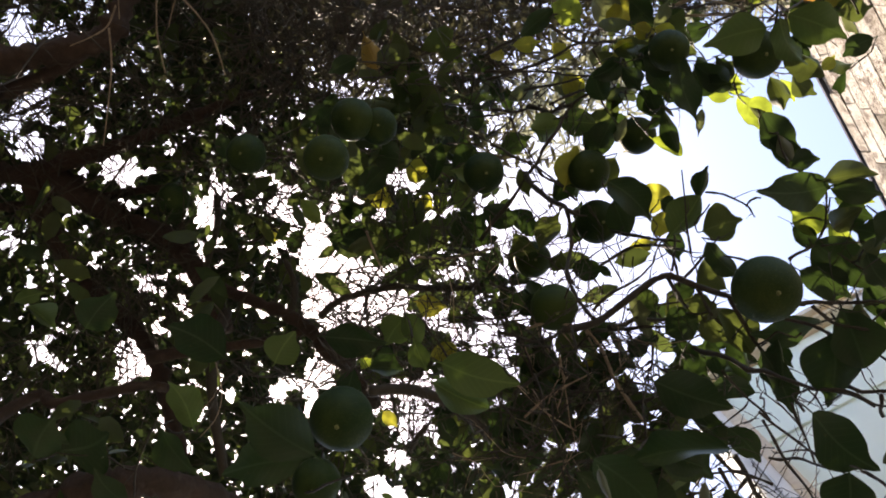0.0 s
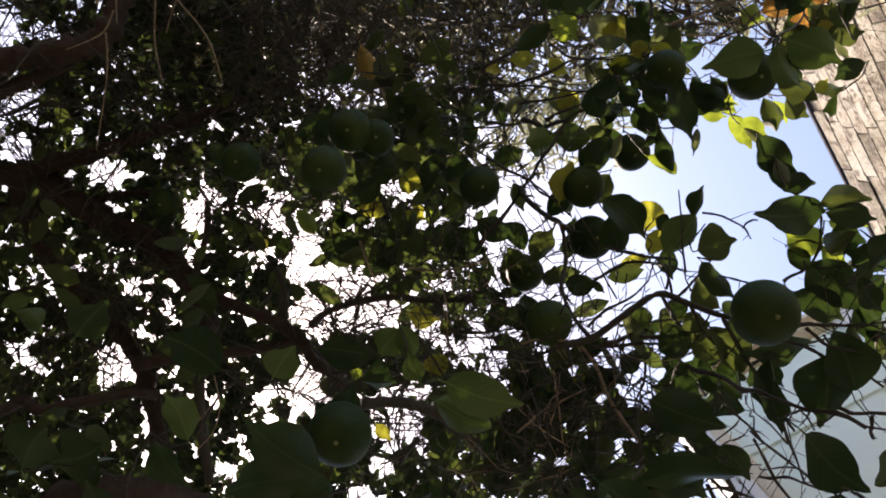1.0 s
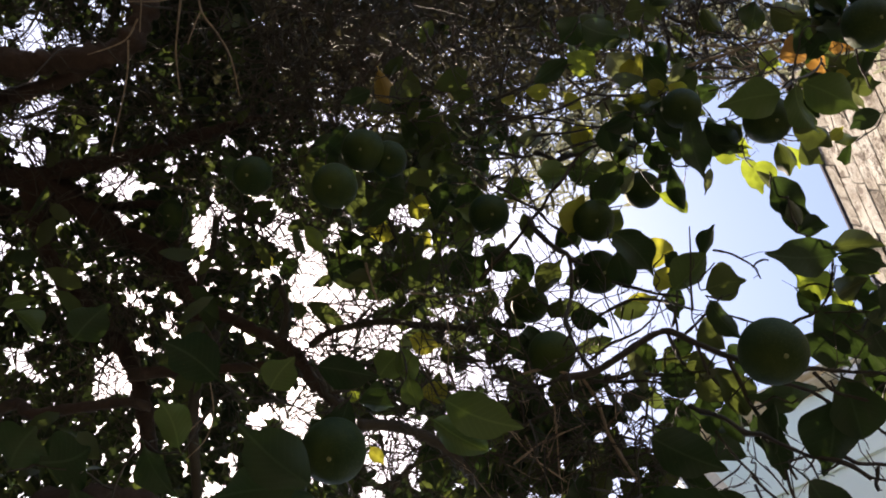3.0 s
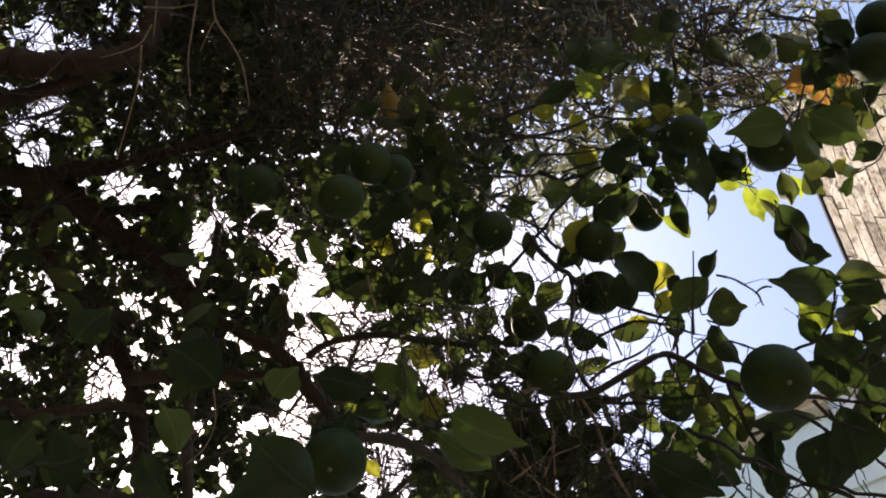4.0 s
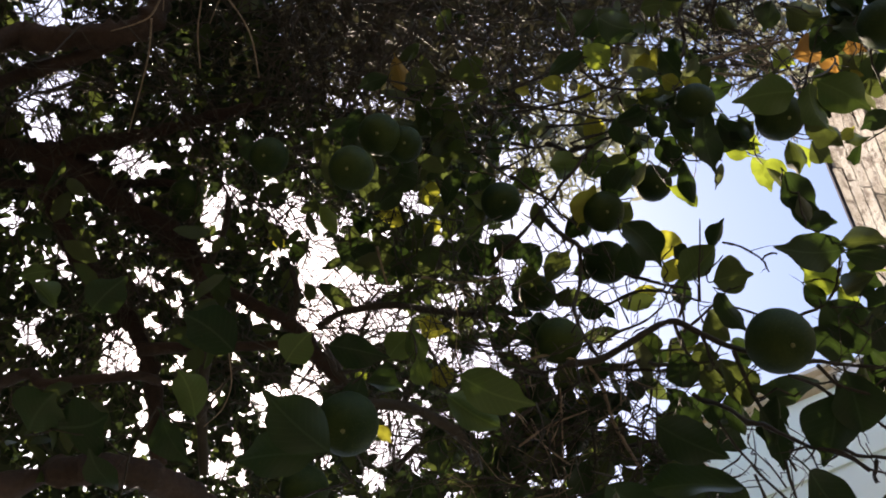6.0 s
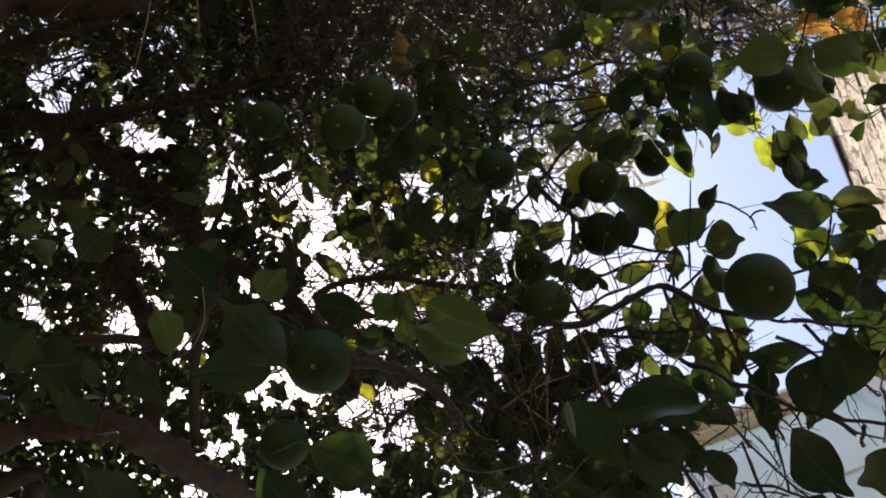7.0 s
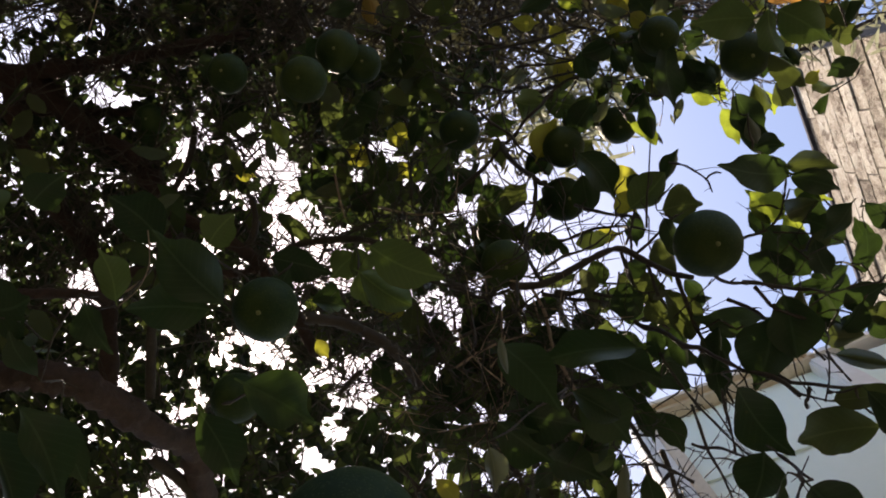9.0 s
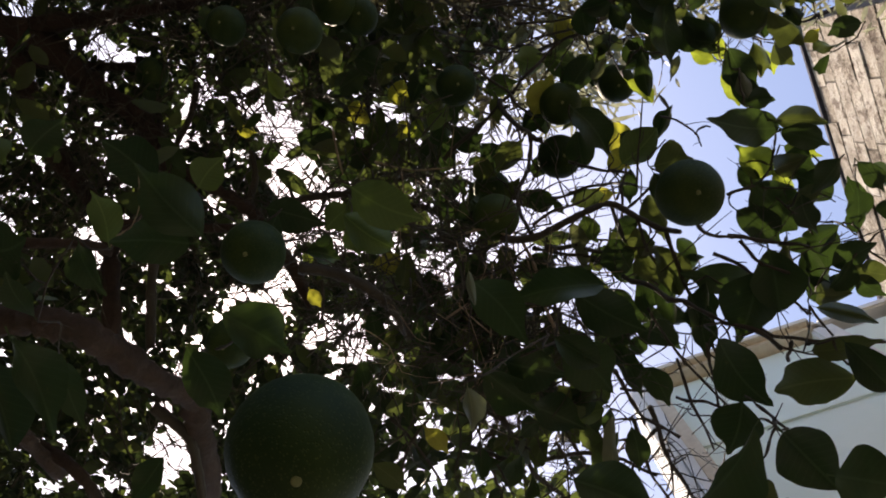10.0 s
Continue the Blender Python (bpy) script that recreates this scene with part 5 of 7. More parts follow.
leaf("g", 0.307, 0.566, 2.307, 0.402, 0.579, 2.290, 0.062)
leaf("g", 0.281, 0.436, 2.406, 0.353, 0.479, 2.391, 0.063)
leaf("g", 0.218, 0.483, 2.456, 0.301, 0.482, 2.441, 0.057)
leaf("g", 0.190, 0.501, 2.457, 0.273, 0.539, 2.440, 0.056)
leaf("g", 0.272, 0.559, 2.506, 0.355, 0.573, 2.491, 0.057)
leaf("p", 0.126, 0.276, 2.002, 0.135, 0.300, 1.997, 0.005)
leaf("p", 0.155, 0.437, 2.203, 0.167, 0.480, 2.195, 0.019)
leaf("g", -0.063, 0.357, 2.055, -0.001, 0.377, 2.044, 0.042)
leaf("y", 0.127, 0.660, 2.604, 0.172, 0.694, 2.594, 0.029)
leaf("o", 0.055, 0.737, 2.605, 0.117, 0.769, 2.593, 0.038)
leaf("g", 0.449, 0.501, 2.605, 0.498, 0.553, 2.592, 0.037)
leaf("g", 0.496, 0.344, 2.556, 0.493, 0.427, 2.541, 0.029)
leaf("g", -0.316, 0.468, 2.200, -0.258, 0.561, 2.188, 0.044)
leaf("g", -0.380, 0.521, 2.250, -0.328, 0.614, 2.238, 0.045)
leaf("g", -0.352, 0.406, 2.400, -0.304, 0.466, 2.388, 0.047)
leaf("g", -0.197, 0.650, 2.350, -0.227, 0.712, 2.338, 0.037)
leaf("g", -0.136, 0.445, 2.200, -0.086, 0.511, 2.188, 0.037)
leaf("g", -0.402, 0.513, 2.400, -0.436, 0.456, 2.388, 0.040)
leaf("g", -0.410, 0.611, 2.500, -0.362, 0.703, 2.488, 0.034)
leaf("g", 0.250, 0.397, 2.305, 0.306, 0.416, 2.294, 0.033)
shoots()
sprays("brushwood", orange_tree, TWIG, [
    (0.47, -0.32, 3.15, 0.037, 0.06, 16),
    (0.51, -0.28, 3.10, 0.044, 0.06, 20),
    (0.58, -0.33, 3.15, 0.045, 0.06, 16),
    (0.68, -0.37, 3.15, 0.045, 0.06, 7),
    (0.73, -0.34, 3.10, 0.044, 0.06, 3),
    (0.47, -0.23, 3.05, 0.028, 0.06, 10),
    (0.73, -0.22, 2.95, 0.033, 0.06, 4),
    (0.35, -0.10, 3.05, 0.042, 0.06, 4),
    (0.27, -0.08, 3.05, 0.035, 0.06, 4),
    (0.28, -0.02, 3.00, 0.027, 0.06, 4)], 0.14, 0.0018, 41, (0.5, -0.1, 0))
sprays("brushwood", orange_tree, DEAD, [
    (0.55, -0.23, 3.08, 0.036, 0.06, 14),
    (0.59, -0.20, 3.05, 0.028, 0.06, 8),
    (0.66, -0.27, 3.05, 0.035, 0.06, 6)], 0.1, 0.0014, 42, (1.4, -0.2, 0), label="pale dry twigs")
sprays("brushwood", orange_tree, TWIG, [
    (-0.28, -0.09, 3.30, 0.049, 0.06, 30),
    (-0.37, -0.13, 3.30, 0.049, 0.06, 30),
    (-0.26, -0.16, 3.30, 0.041, 0.06, 30),
    (-0.33, -0.05, 3.30, 0.041, 0.06, 20),
    (-0.08, 0.24, 3.10, 0.044, 0.06, 7),
    (-0.01, 0.32, 3.05, 0.042, 0.06, 12),
    (0.06, 0.32, 3.00, 0.041, 0.06, 20),
    (0.10, 0.41, 2.95, 0.040, 0.06, 10),
    (0.01, 0.45, 2.95, 0.033, 0.06, 2)], 0.13, 0.0017, 543, (0, 0, 0))
sprays("brushwood", orange_tree, TWIG, [
    (0.14, 0.35, 2.95, 0.033, 0.06, 16),
    (-0.16, 0.43, 3.05, 0.042, 0.06, 4),
    (-0.27, 0.52, 3.05, 0.035, 0.06, 6),
    (-0.40, 0.21, 3.20, 0.031, 0.06, 5),
    (0.14, 0.46, 2.85, 0.037, 0.06, 14),
    (0.24, 0.49, 2.80, 0.035, 0.06, 5),
    (0.32, 0.39, 2.70, 0.027, 0.06, 8),
    (0.34, 0.43, 2.65, 0.031, 0.06, 8),
    (-0.04, 0.51, 2.95, 0.033, 0.06, 5)], 0.13, 0.0017, 43, (0, 0, 0))
sprays("brushwood", orange_tree, TWIG, [
    (0.11, 0.52, 2.70, 0.033, 0.06, 6),
    (0.17, 0.57, 2.70, 0.033, 0.06, 6),
    (0.20, 0.45, 2.70, 0.027, 0.06, 6),
    (0.26, 0.58, 2.65, 0.031, 0.06, 7),
    (0.13, 0.40, 2.80, 0.030, 0.06, 10),
    (0.08, 0.46, 2.75, 0.028, 0.06, 12),
    (0.32, 0.58, 2.60, 0.030, 0.06, 10),
    (0.20, 0.62, 2.65, 0.031, 0.06, 12),
    (0.36, 0.49, 2.55, 0.024, 0.06, 6)], 0.12, 0.0014, 51, (0.2, 0.6, 0))
# twigs in sun, their brightness put into the tan bark colour
sprays("brushwood", orange_tree, DEAD, [
    (0.14, 0.47, 2.75, 0.034, 0.06, 4),
    (0.21, 0.42, 2.75, 0.028, 0.06, 5),
    (0.24, 0.38, 2.75, 0.023, 0.06, 4),
    (0.29, 0.49, 2.70, 0.027, 0.06, 5),
    (0.14, 0.62, 2.70, 0.027, 0.06, 5),
    (0.21, 0.57, 2.65, 0.026, 0.06, 5)], 0.13, 0.0015, 53, (0.5, -0.6, 0), label="tan twigs, sunlight put into their colour")
sprays("brushwood", orange_tree, TWIG, [
    (0.12, 0.56, 2.75, 0.034, 0.06, 10),
    (0.19, 0.59, 2.70, 0.033, 0.06, 10),
    (0.24, 0.49, 2.70, 0.027, 0.06, 8),
    (0.27, 0.61, 2.65, 0.031, 0.06, 8),
    (0.25, 0.53, 2.60, 0.020, 0.06, 6)], 0.11, 0.0013, 52, (0.5, 0.3, 0))
sprays("brushwood", orange_tree, TWIG, [
    (-1.07, -0.21, 3.45, 0.040, 0.08, 12),
    (-0.99, -0.21, 3.45, 0.034, 0.08, 10),
    (-0.90, -0.30, 3.45, 0.034, 0.08, 10),
    (-0.83, -0.28, 3.45, 0.034, 0.08, 10),
    (-1.14, -0.08, 3.45, 0.038, 0.08, 9),
    (-1.05, -0.03, 3.45, 0.038, 0.08, 11),
    (-1.13, 0.01, 3.45, 0.034, 0.08, 10),
    (-1.08, 0.07, 3.45, 0.047, 0.08, 11),
    (-0.83, 0.03, 3.45, 0.027, 0.08, 9),
    (-0.71, -0.07, 3.45, 0.027, 0.08, 9)], 0.24, 0.0021, 560)
sprays("brushwood", orange_tree, TWIG, [
    (-0.74, -0.02, 3.45, 0.034, 0.08, 10),
    (-0.80, 0.46, 3.45, 0.035, 0.08, 10),
    (-0.70, 0.49, 3.45, 0.030, 0.08, 9),
    (-0.62, 0.22, 3.45, 0.034, 0.08, 9),
    (-0.46, 0.18, 3.45, 0.046, 0.08, 3),
    (-0.40, 0.21, 3.45, 0.040, 0.08, 3),
    (-0.42, 0.26, 3.45, 0.034, 0.08, 3),
    (-0.38, 0.34, 3.45, 0.054, 0.08, 4),
    (-0.32, 0.40, 3.45, 0.060, 0.08, 4),
    (-0.35, 0.49, 3.45, 0.048, 0.08, 4)], 0.24, 0.0021, 60)
sprays("brushwood", orange_tree, TWIG, [
    (-0.27, 0.51, 3.45, 0.074, 0.08, 5),
    (-0.18, 0.51, 3.45, 0.081, 0.08, 5),
    (-0.85, 0.65, 3.45, 0.062, 0.08, 16),
    (-0.83, 0.58, 3.45, 0.027, 0.08, 9),
    (-1.10, 0.64, 3.45, 0.043, 0.08, 12),
    (-0.33, 0.67, 3.45, 0.046, 0.08, 4),
    (-0.09, 0.81, 3.45, 0.054, 0.08, 8),
    (-0.14, 0.16, 3.45, 0.038, 0.08, 2),
    (-0.15, 0.19, 3.45, 0.043, 0.08, 3),
    (0.09, 0.52, 3.45, 0.038, 0.08, 5)], 0.24, 0.0021, 561)
sprays("brushwood", orange_tree, TWIG, [
    (0.23, 0.37, 3.45, 0.040, 0.08, 8),
    (-1.10, -0.30, 3.45, 0.034, 0.08, 9),
    (-0.20, 0.39, 3.45, 0.040, 0.08, 2),
    (-0.26, 0.44, 3.45, 0.067, 0.08, 3),
    (-0.40, 0.48, 3.45, 0.034, 0.08, 3),
    (-0.36, 0.71, 3.45, 0.047, 0.08, 4),
    (-0.33, 0.64, 3.45, 0.034, 0.08, 2),
    (0.01, 0.57, 3.45, 0.047, 0.08, 3),
    (-0.02, 0.55, 3.45, 0.040, 0.08, 3),
    (-0.09, 0.68, 3.45, 0.047, 0.08, 3)], 0.24, 0.0021, 61)
sprays("brushwood", orange_tree, TWIG, [
    (-0.10, 0.80, 3.45, 0.060, 0.08, 4),
    (-0.07, 0.85, 3.45, 0.040, 0.08, 6),
    (-0.20, 0.59, 3.45, 0.051, 0.08, 4),
    (-0.08, 0.58, 3.45, 0.038, 0.08, 3),
    (-0.17, 0.74, 3.45, 0.038, 0.08, 3),
    (-0.08, 0.84, 3.45, 0.030, 0.08, 6),
    (-0.24, 0.50, 3.45, 0.040, 0.08, 3),
    (-0.09, 0.73, 3.45, 0.051, 0.08, 5),
    (-0.01, 0.64, 3.45, 0.040, 0.08, 3),
    (-0.13, 0.82, 3.45, 0.040, 0.08, 8)], 0.24, 0.0021, 562)
sprays("brushwood", orange_tree, TWIG, [
    (-0.22, 0.69, 3.45, 0.040, 0.08, 3),
    (-0.06, 0.55, 3.45, 0.040, 0.08, 3),
    (-0.31, 0.69, 3.45, 0.027, 0.08, 2),
    (-1.08, -0.06, 3.45, 0.060, 0.08, 14),
    (-1.11, 0.03, 3.45, 0.027, 0.08, 9),
    (-0.86, -0.01, 3.45, 0.034, 0.08, 10),
    (-1.16, 0.31, 3.45, 0.034, 0.08, 10),
    (-0.47, 0.23, 3.45, 0.047, 0.08, 4),
    (-0.78, 0.47, 3.45, 0.027, 0.08, 9),
    (-0.53, 1.13, 3.45, 0.038, 0.08, 11)], 0.24, 0.0021, 62)
sprays("brushwood", orange_tree, TWIG, [
    (-0.77, 1.17, 3.45, 0.027, 0.08, 9),
    (-0.24, 0.81, 3.45, 0.054, 0.08, 5),
    (-0.18, 1.04, 3.45, 0.054, 0.08, 8),
    (-0.57, 1.19, 3.45, 0.067, 0.08, 18),
    (-0.75, 1.34, 3.45, 0.054, 0.08, 12),
    (-0.90, 1.35, 3.45, 0.034, 0.08, 9),
    (-0.63, 1.29, 3.45, 0.034, 0.08, 10),
    (-0.50, 1.26, 3.45, 0.034, 0.08, 10),
    (0.17, 1.07, 3.45, 0.054, 0.08, 8),
    (0.07, 1.14, 3.45, 0.040, 0.08, 6),
    (0.48, 1.05, 3.45, 0.040, 0.08, 8),
    (-0.27, 0.81, 3.45, 0.054, 0.08, 4),
    (-0.17, 0.73, 3.45, 0.054, 0.08, 4),
    (-0.12, 0.77, 3.45, 0.040, 0.08, 3),
    (0.02, 0.86, 3.45, 0.047, 0.08, 5),
    (-0.31, 0.76, 3.45, 0.054, 0.08, 3)], 0.24, 0.0021, 63)

# ---- far foliage ----
olive_tree = tagged(empty("olive_tree", -0.6, -2.3, 0), "narrow-leaved grey-green tree behind the orange tree", "tree")
limb("trunk", BARK, olive_tree, 0.12, 0.05, (-0.6, -2.3, -0.05), (-0.58, -2.25, 1.4), (-0.5, -1.9, 2.8), (-0.3, -1.2, 3.9), (-0.15, -0.6, 4.6), sides=14)
limb("limb", BARK, olive_tree, 0.05, 0.015, (-0.5, -1.9, 2.8), (0.0, -1.5, 3.9), (0.4, -0.8, 4.8), sides=9)
limb("limb", BARK, olive_tree, 0.05, 0.015, (-0.45, -1.6, 3.3), (-0.7, -1.2, 4.2), (-0.9, -0.7, 5.0), sides=9)
foliage("foliage", orange_tree, FOLIAGE, [
    (0.08, 0.63, 3.07, 0.026, 0.10, 3),
    (0.13, 0.64, 3.13, 0.027, 0.10, 3),
    (0.18, 0.62, 3.09, 0.026, 0.10, 3),
    (0.27, 0.74, 3.57, 0.034, 0.10, 3),
    (0.33, 0.73, 3.56, 0.034, 0.10, 3),
    (0.35, 0.64, 3.25, 0.029, 0.10, 3),
    (0.44, 0.68, 3.44, 0.032, 0.10, 3),
    (0.09, 0.74, 3.25, 0.029, 0.10, 3),
    (0.14, 0.69, 3.10, 0.027, 0.10, 3),
    (0.22, 0.82, 3.56, 0.034, 0.10, 3),
    (0.35, 0.81, 3.61, 0.035, 0.10, 3),
    (0.35, 0.66, 3.14, 0.027, 0.10, 3),
    (0.45, 0.73, 3.40, 0.032, 0.10, 3),
    (0.10, 0.73, 3.04, 0.026, 0.10, 3),
    (0.15, 0.74, 3.09, 0.027, 0.10, 3),
    (0.20, 0.74, 3.13, 0.027, 0.10, 3)], 0.068, 0.42, 600, even=True)
foliage("foliage", orange_tree, LEAF_MIX, [
    (0.36, 0.87, 3.57, 0.034, 0.10, 3),
    (0.44, 0.88, 3.65, 0.036, 0.10, 3),
    (0.47, 0.81, 3.46, 0.033, 0.10, 3),
    (0.11, 0.84, 3.19, 0.028, 0.10, 3),
    (0.17, 0.93, 3.47, 0.033, 0.10, 3),
    (0.25, 0.98, 3.62, 0.035, 0.10, 3),
    (0.30, 0.93, 3.52, 0.033, 0.10, 3),
    (0.36, 0.91, 3.51, 0.033, 0.10, 3),
    (0.38, 0.79, 3.19, 0.028, 0.10, 3),
    (0.43, 0.78, 3.21, 0.028, 0.10, 3),
    (0.12, 1.06, 3.60, 0.035, 0.10, 3),
    (0.18, 0.93, 3.31, 0.030, 0.10, 3),
    (0.24, 0.96, 3.40, 0.031, 0.10, 3),
    (0.33, 1.05, 3.66, 0.036, 0.10, 3),
    (0.39, 1.00, 3.57, 0.034, 0.10, 3),
    (0.46, 1.01, 3.60, 0.035, 0.10, 3)], 0.068, 0.42, 601, even=True)
foliage("foliage", orange_tree, FOLIAGE, [
    (0.49, 0.94, 3.46, 0.033, 0.10, 3),
    (0.52, 0.86, 3.29, 0.030, 0.10, 3),
    (0.13, 0.94, 3.17, 0.028, 0.10, 3),
    (0.23, 0.87, 3.06, 0.026, 0.10, 3),
    (0.27, 0.84, 3.02, 0.025, 0.10, 3),
    (0.33, 0.85, 3.06, 0.026, 0.10, 3),
    (0.39, 0.87, 3.12, 0.027, 0.10, 3),
    (0.54, 1.06, 3.61, 0.035, 0.10, 3),
    (0.14, 0.93, 3.03, 0.026, 0.10, 3),
    (0.28, 1.17, 3.57, 0.034, 0.10, 3),
    (0.30, 0.99, 3.21, 0.028, 0.10, 3),
    (0.37, 1.00, 3.26, 0.029, 0.10, 3),
    (0.52, 0.94, 3.20, 0.028, 0.10, 3),
    (0.16, 1.27, 3.58, 0.034, 0.10, 3),
    (0.22, 1.17, 3.41, 0.032, 0.10, 3),
    (0.30, 1.26, 3.62, 0.035, 0.10, 3)], 0.068, 0.42, 602, even=True)
foliage("foliage", orange_tree, LEAF_MIX, [
    (0.32, 1.08, 3.29, 0.030, 0.10, 3),
    (0.39, 1.12, 3.38, 0.031, 0.10, 3),
    (0.41, 0.99, 3.13, 0.027, 0.10, 3),
    (0.45, 0.96, 3.09, 0.026, 0.10, 3),
    (0.64, 1.21, 3.63, 0.035, 0.10, 3),
    # from here on clumps out of view, added to shade the lower leaves
    (0.17, 1.25, 3.42, 0.032, 0.10, 5),
    (0.20, 1.04, 3.05, 0.026, 0.10, 3),
    (0.26, 1.06, 3.11, 0.027, 0.10, 4),
    (0.31, 1.03, 3.07, 0.026, 0.10, 3),
    (0.45, 1.33, 3.66, 0.036, 0.10, 13),
    (0.49, 1.22, 3.47, 0.033, 0.10, 9),
    (0.49, 1.08, 3.22, 0.029, 0.10, 5),
    (0.56, 1.09, 3.26, 0.029, 0.10, 7),
    (0.17, 1.17, 3.17, 0.028, 0.10, 4),
    (0.22, 1.12, 3.09, 0.026, 0.10, 5),
    (0.33, 1.44, 3.66, 0.036, 0.10, 10)], 0.068, 0.42, 603, even=True)
foliage("foliage", orange_tree, FOLIAGE, [
    (0.32, 1.10, 3.10, 0.027, 0.10, 4),
    (0.43, 1.28, 3.43, 0.032, 0.10, 7),
    (0.46, 1.18, 3.27, 0.029, 0.10, 4),
    (0.47, 1.06, 3.08, 0.026, 0.10, 4),
    (0.61, 1.24, 3.42, 0.032, 0.10, 8),
    (0.19, 1.47, 3.56, 0.034, 0.10, 10),
    (0.23, 1.21, 3.16, 0.028, 0.10, 7),
    (0.28, 1.19, 3.14, 0.027, 0.10, 4),
    (0.34, 1.20, 3.17, 0.028, 0.10, 4),
    (0.41, 1.25, 3.28, 0.029, 0.10, 7),
    (0.44, 1.15, 3.12, 0.027, 0.10, 4),
    (0.57, 1.32, 3.43, 0.032, 0.10, 7),
    (0.70, 1.46, 3.69, 0.036, 0.10, 6),
    (0.18, 1.22, 3.06, 0.026, 0.10, 5),
    (0.24, 1.24, 3.10, 0.027, 0.10, 6),
    (0.32, 1.37, 3.32, 0.030, 0.10, 7)], 0.068, 0.42, 604, even=True)
foliage("foliage", orange_tree, LEAF_MIX, [
    (0.39, 1.43, 3.43, 0.032, 0.10, 8),
    (0.44, 1.35, 3.33, 0.030, 0.10, 5),
    (0.53, 1.43, 3.47, 0.033, 0.10, 5),
    (0.53, 1.27, 3.23, 0.029, 0.10, 6),
    (0.60, 1.28, 3.26, 0.029, 0.10, 7),
    (0.22, 1.60, 3.53, 0.034, 0.10, 10),
    (0.28, 1.52, 3.42, 0.032, 0.10, 6),
    (0.33, 1.43, 3.31, 0.030, 0.10, 7),
    (0.43, 1.64, 3.63, 0.035, 0.10, 11),
    (0.47, 1.51, 3.46, 0.033, 0.10, 9),
    (0.44, 1.20, 3.02, 0.025, 0.10, 4),
    (0.65, 1.62, 3.66, 0.036, 0.10, 11),
    (0.67, 1.49, 3.49, 0.033, 0.10, 10),
    (0.66, 1.31, 3.22, 0.029, 0.10, 4),
    (0.23, 1.63, 3.46, 0.033, 0.10, 7),
    (0.27, 1.48, 3.28, 0.030, 0.10, 4)], 0.068, 0.42, 605, even=True)
foliage("foliage", orange_tree, FOLIAGE, [
    (0.32, 1.38, 3.15, 0.027, 0.10, 7),
    (0.45, 1.74, 3.66, 0.036, 0.10, 5),
    (0.48, 1.54, 3.41, 0.032, 0.10, 6),
    (0.54, 1.55, 3.43, 0.032, 0.10, 5),
    (0.66, 1.68, 3.64, 0.036, 0.10, 8),
    (0.68, 1.53, 3.45, 0.032, 0.10, 7),
    (0.75, 1.55, 3.48, 0.033, 0.10, 9),
    (0.22, 1.52, 3.22, 0.029, 0.10, 4),
    (0.26, 1.34, 3.00, 0.025, 0.10, 4),
    (0.38, 1.73, 3.53, 0.034, 0.10, 8),
    (0.41, 1.57, 3.33, 0.030, 0.10, 4),
    (0.45, 1.47, 3.22, 0.029, 0.10, 6),
    (0.57, 1.66, 3.49, 0.033, 0.10, 9),
    (0.58, 1.48, 3.26, 0.029, 0.10, 7),
    (0.56, 1.30, 3.02, 0.025, 0.10, 4),
    (0.76, 1.60, 3.46, 0.033, 0.10, 10)], 0.068, 0.42, 606, even=True)
foliage("foliage", orange_tree, LEAF_MIX, [
    (0.26, 1.94, 3.66, 0.036, 0.10, 11),
    (0.32, 1.79, 3.49, 0.033, 0.10, 7),
    (0.36, 1.64, 3.32, 0.030, 0.10, 5),
    (0.48, 1.88, 3.64, 0.036, 0.10, 8),
    (0.45, 1.50, 3.17, 0.028, 0.10, 7),
    (0.55, 1.63, 3.35, 0.031, 0.10, 6),
    (0.69, 1.84, 3.64, 0.036, 0.10, 6),
    (0.59, 1.39, 3.07, 0.026, 0.10, 5),
    (0.63, 1.35, 3.03, 0.025, 0.10, 6),
    (0.28, 2.03, 3.67, 0.036, 0.10, 8),
    (0.35, 1.96, 3.61, 0.035, 0.10, 8),
    (0.38, 1.76, 3.39, 0.031, 0.10, 7),
    (0.49, 1.95, 3.63, 0.035, 0.10, 8),
    (0.57, 1.95, 3.65, 0.036, 0.10, 8),
    (0.52, 1.56, 3.18, 0.028, 0.10, 8),
    (0.55, 1.45, 3.06, 0.026, 0.10, 3)], 0.068, 0.42, 607, even=True)
foliage("foliage", orange_tree, FOLIAGE, [
    (0.71, 1.73, 3.42, 0.032, 0.10, 10),
    (0.84, 1.86, 3.60, 0.035, 0.10, 10),
    (0.24, 1.53, 3.01, 0.025, 0.10, 3),
    (0.35, 2.00, 3.56, 0.034, 0.10, 10),
    (0.44, 2.10, 3.69, 0.036, 0.10, 8),
    (0.46, 1.82, 3.39, 0.031, 0.10, 5),
    (0.45, 1.54, 3.07, 0.026, 0.10, 5),
    (0.61, 1.88, 3.49, 0.033, 0.10, 5),
    (0.66, 1.80, 3.40, 0.032, 0.10, 9),
    (0.76, 1.90, 3.53, 0.034, 0.10, 7),
    (0.65, 1.45, 3.01, 0.025, 0.10, 4),
    (0.25, 1.67, 3.10, 0.027, 0.10, 4),
    (0.34, 1.87, 3.33, 0.030, 0.10, 7),
    (0.36, 1.65, 3.10, 0.027, 0.10, 4),
    (0.43, 1.69, 3.16, 0.028, 0.10, 7),
    (0.58, 2.04, 3.56, 0.034, 0.10, 11)], 0.068, 0.42, 608, even=True)
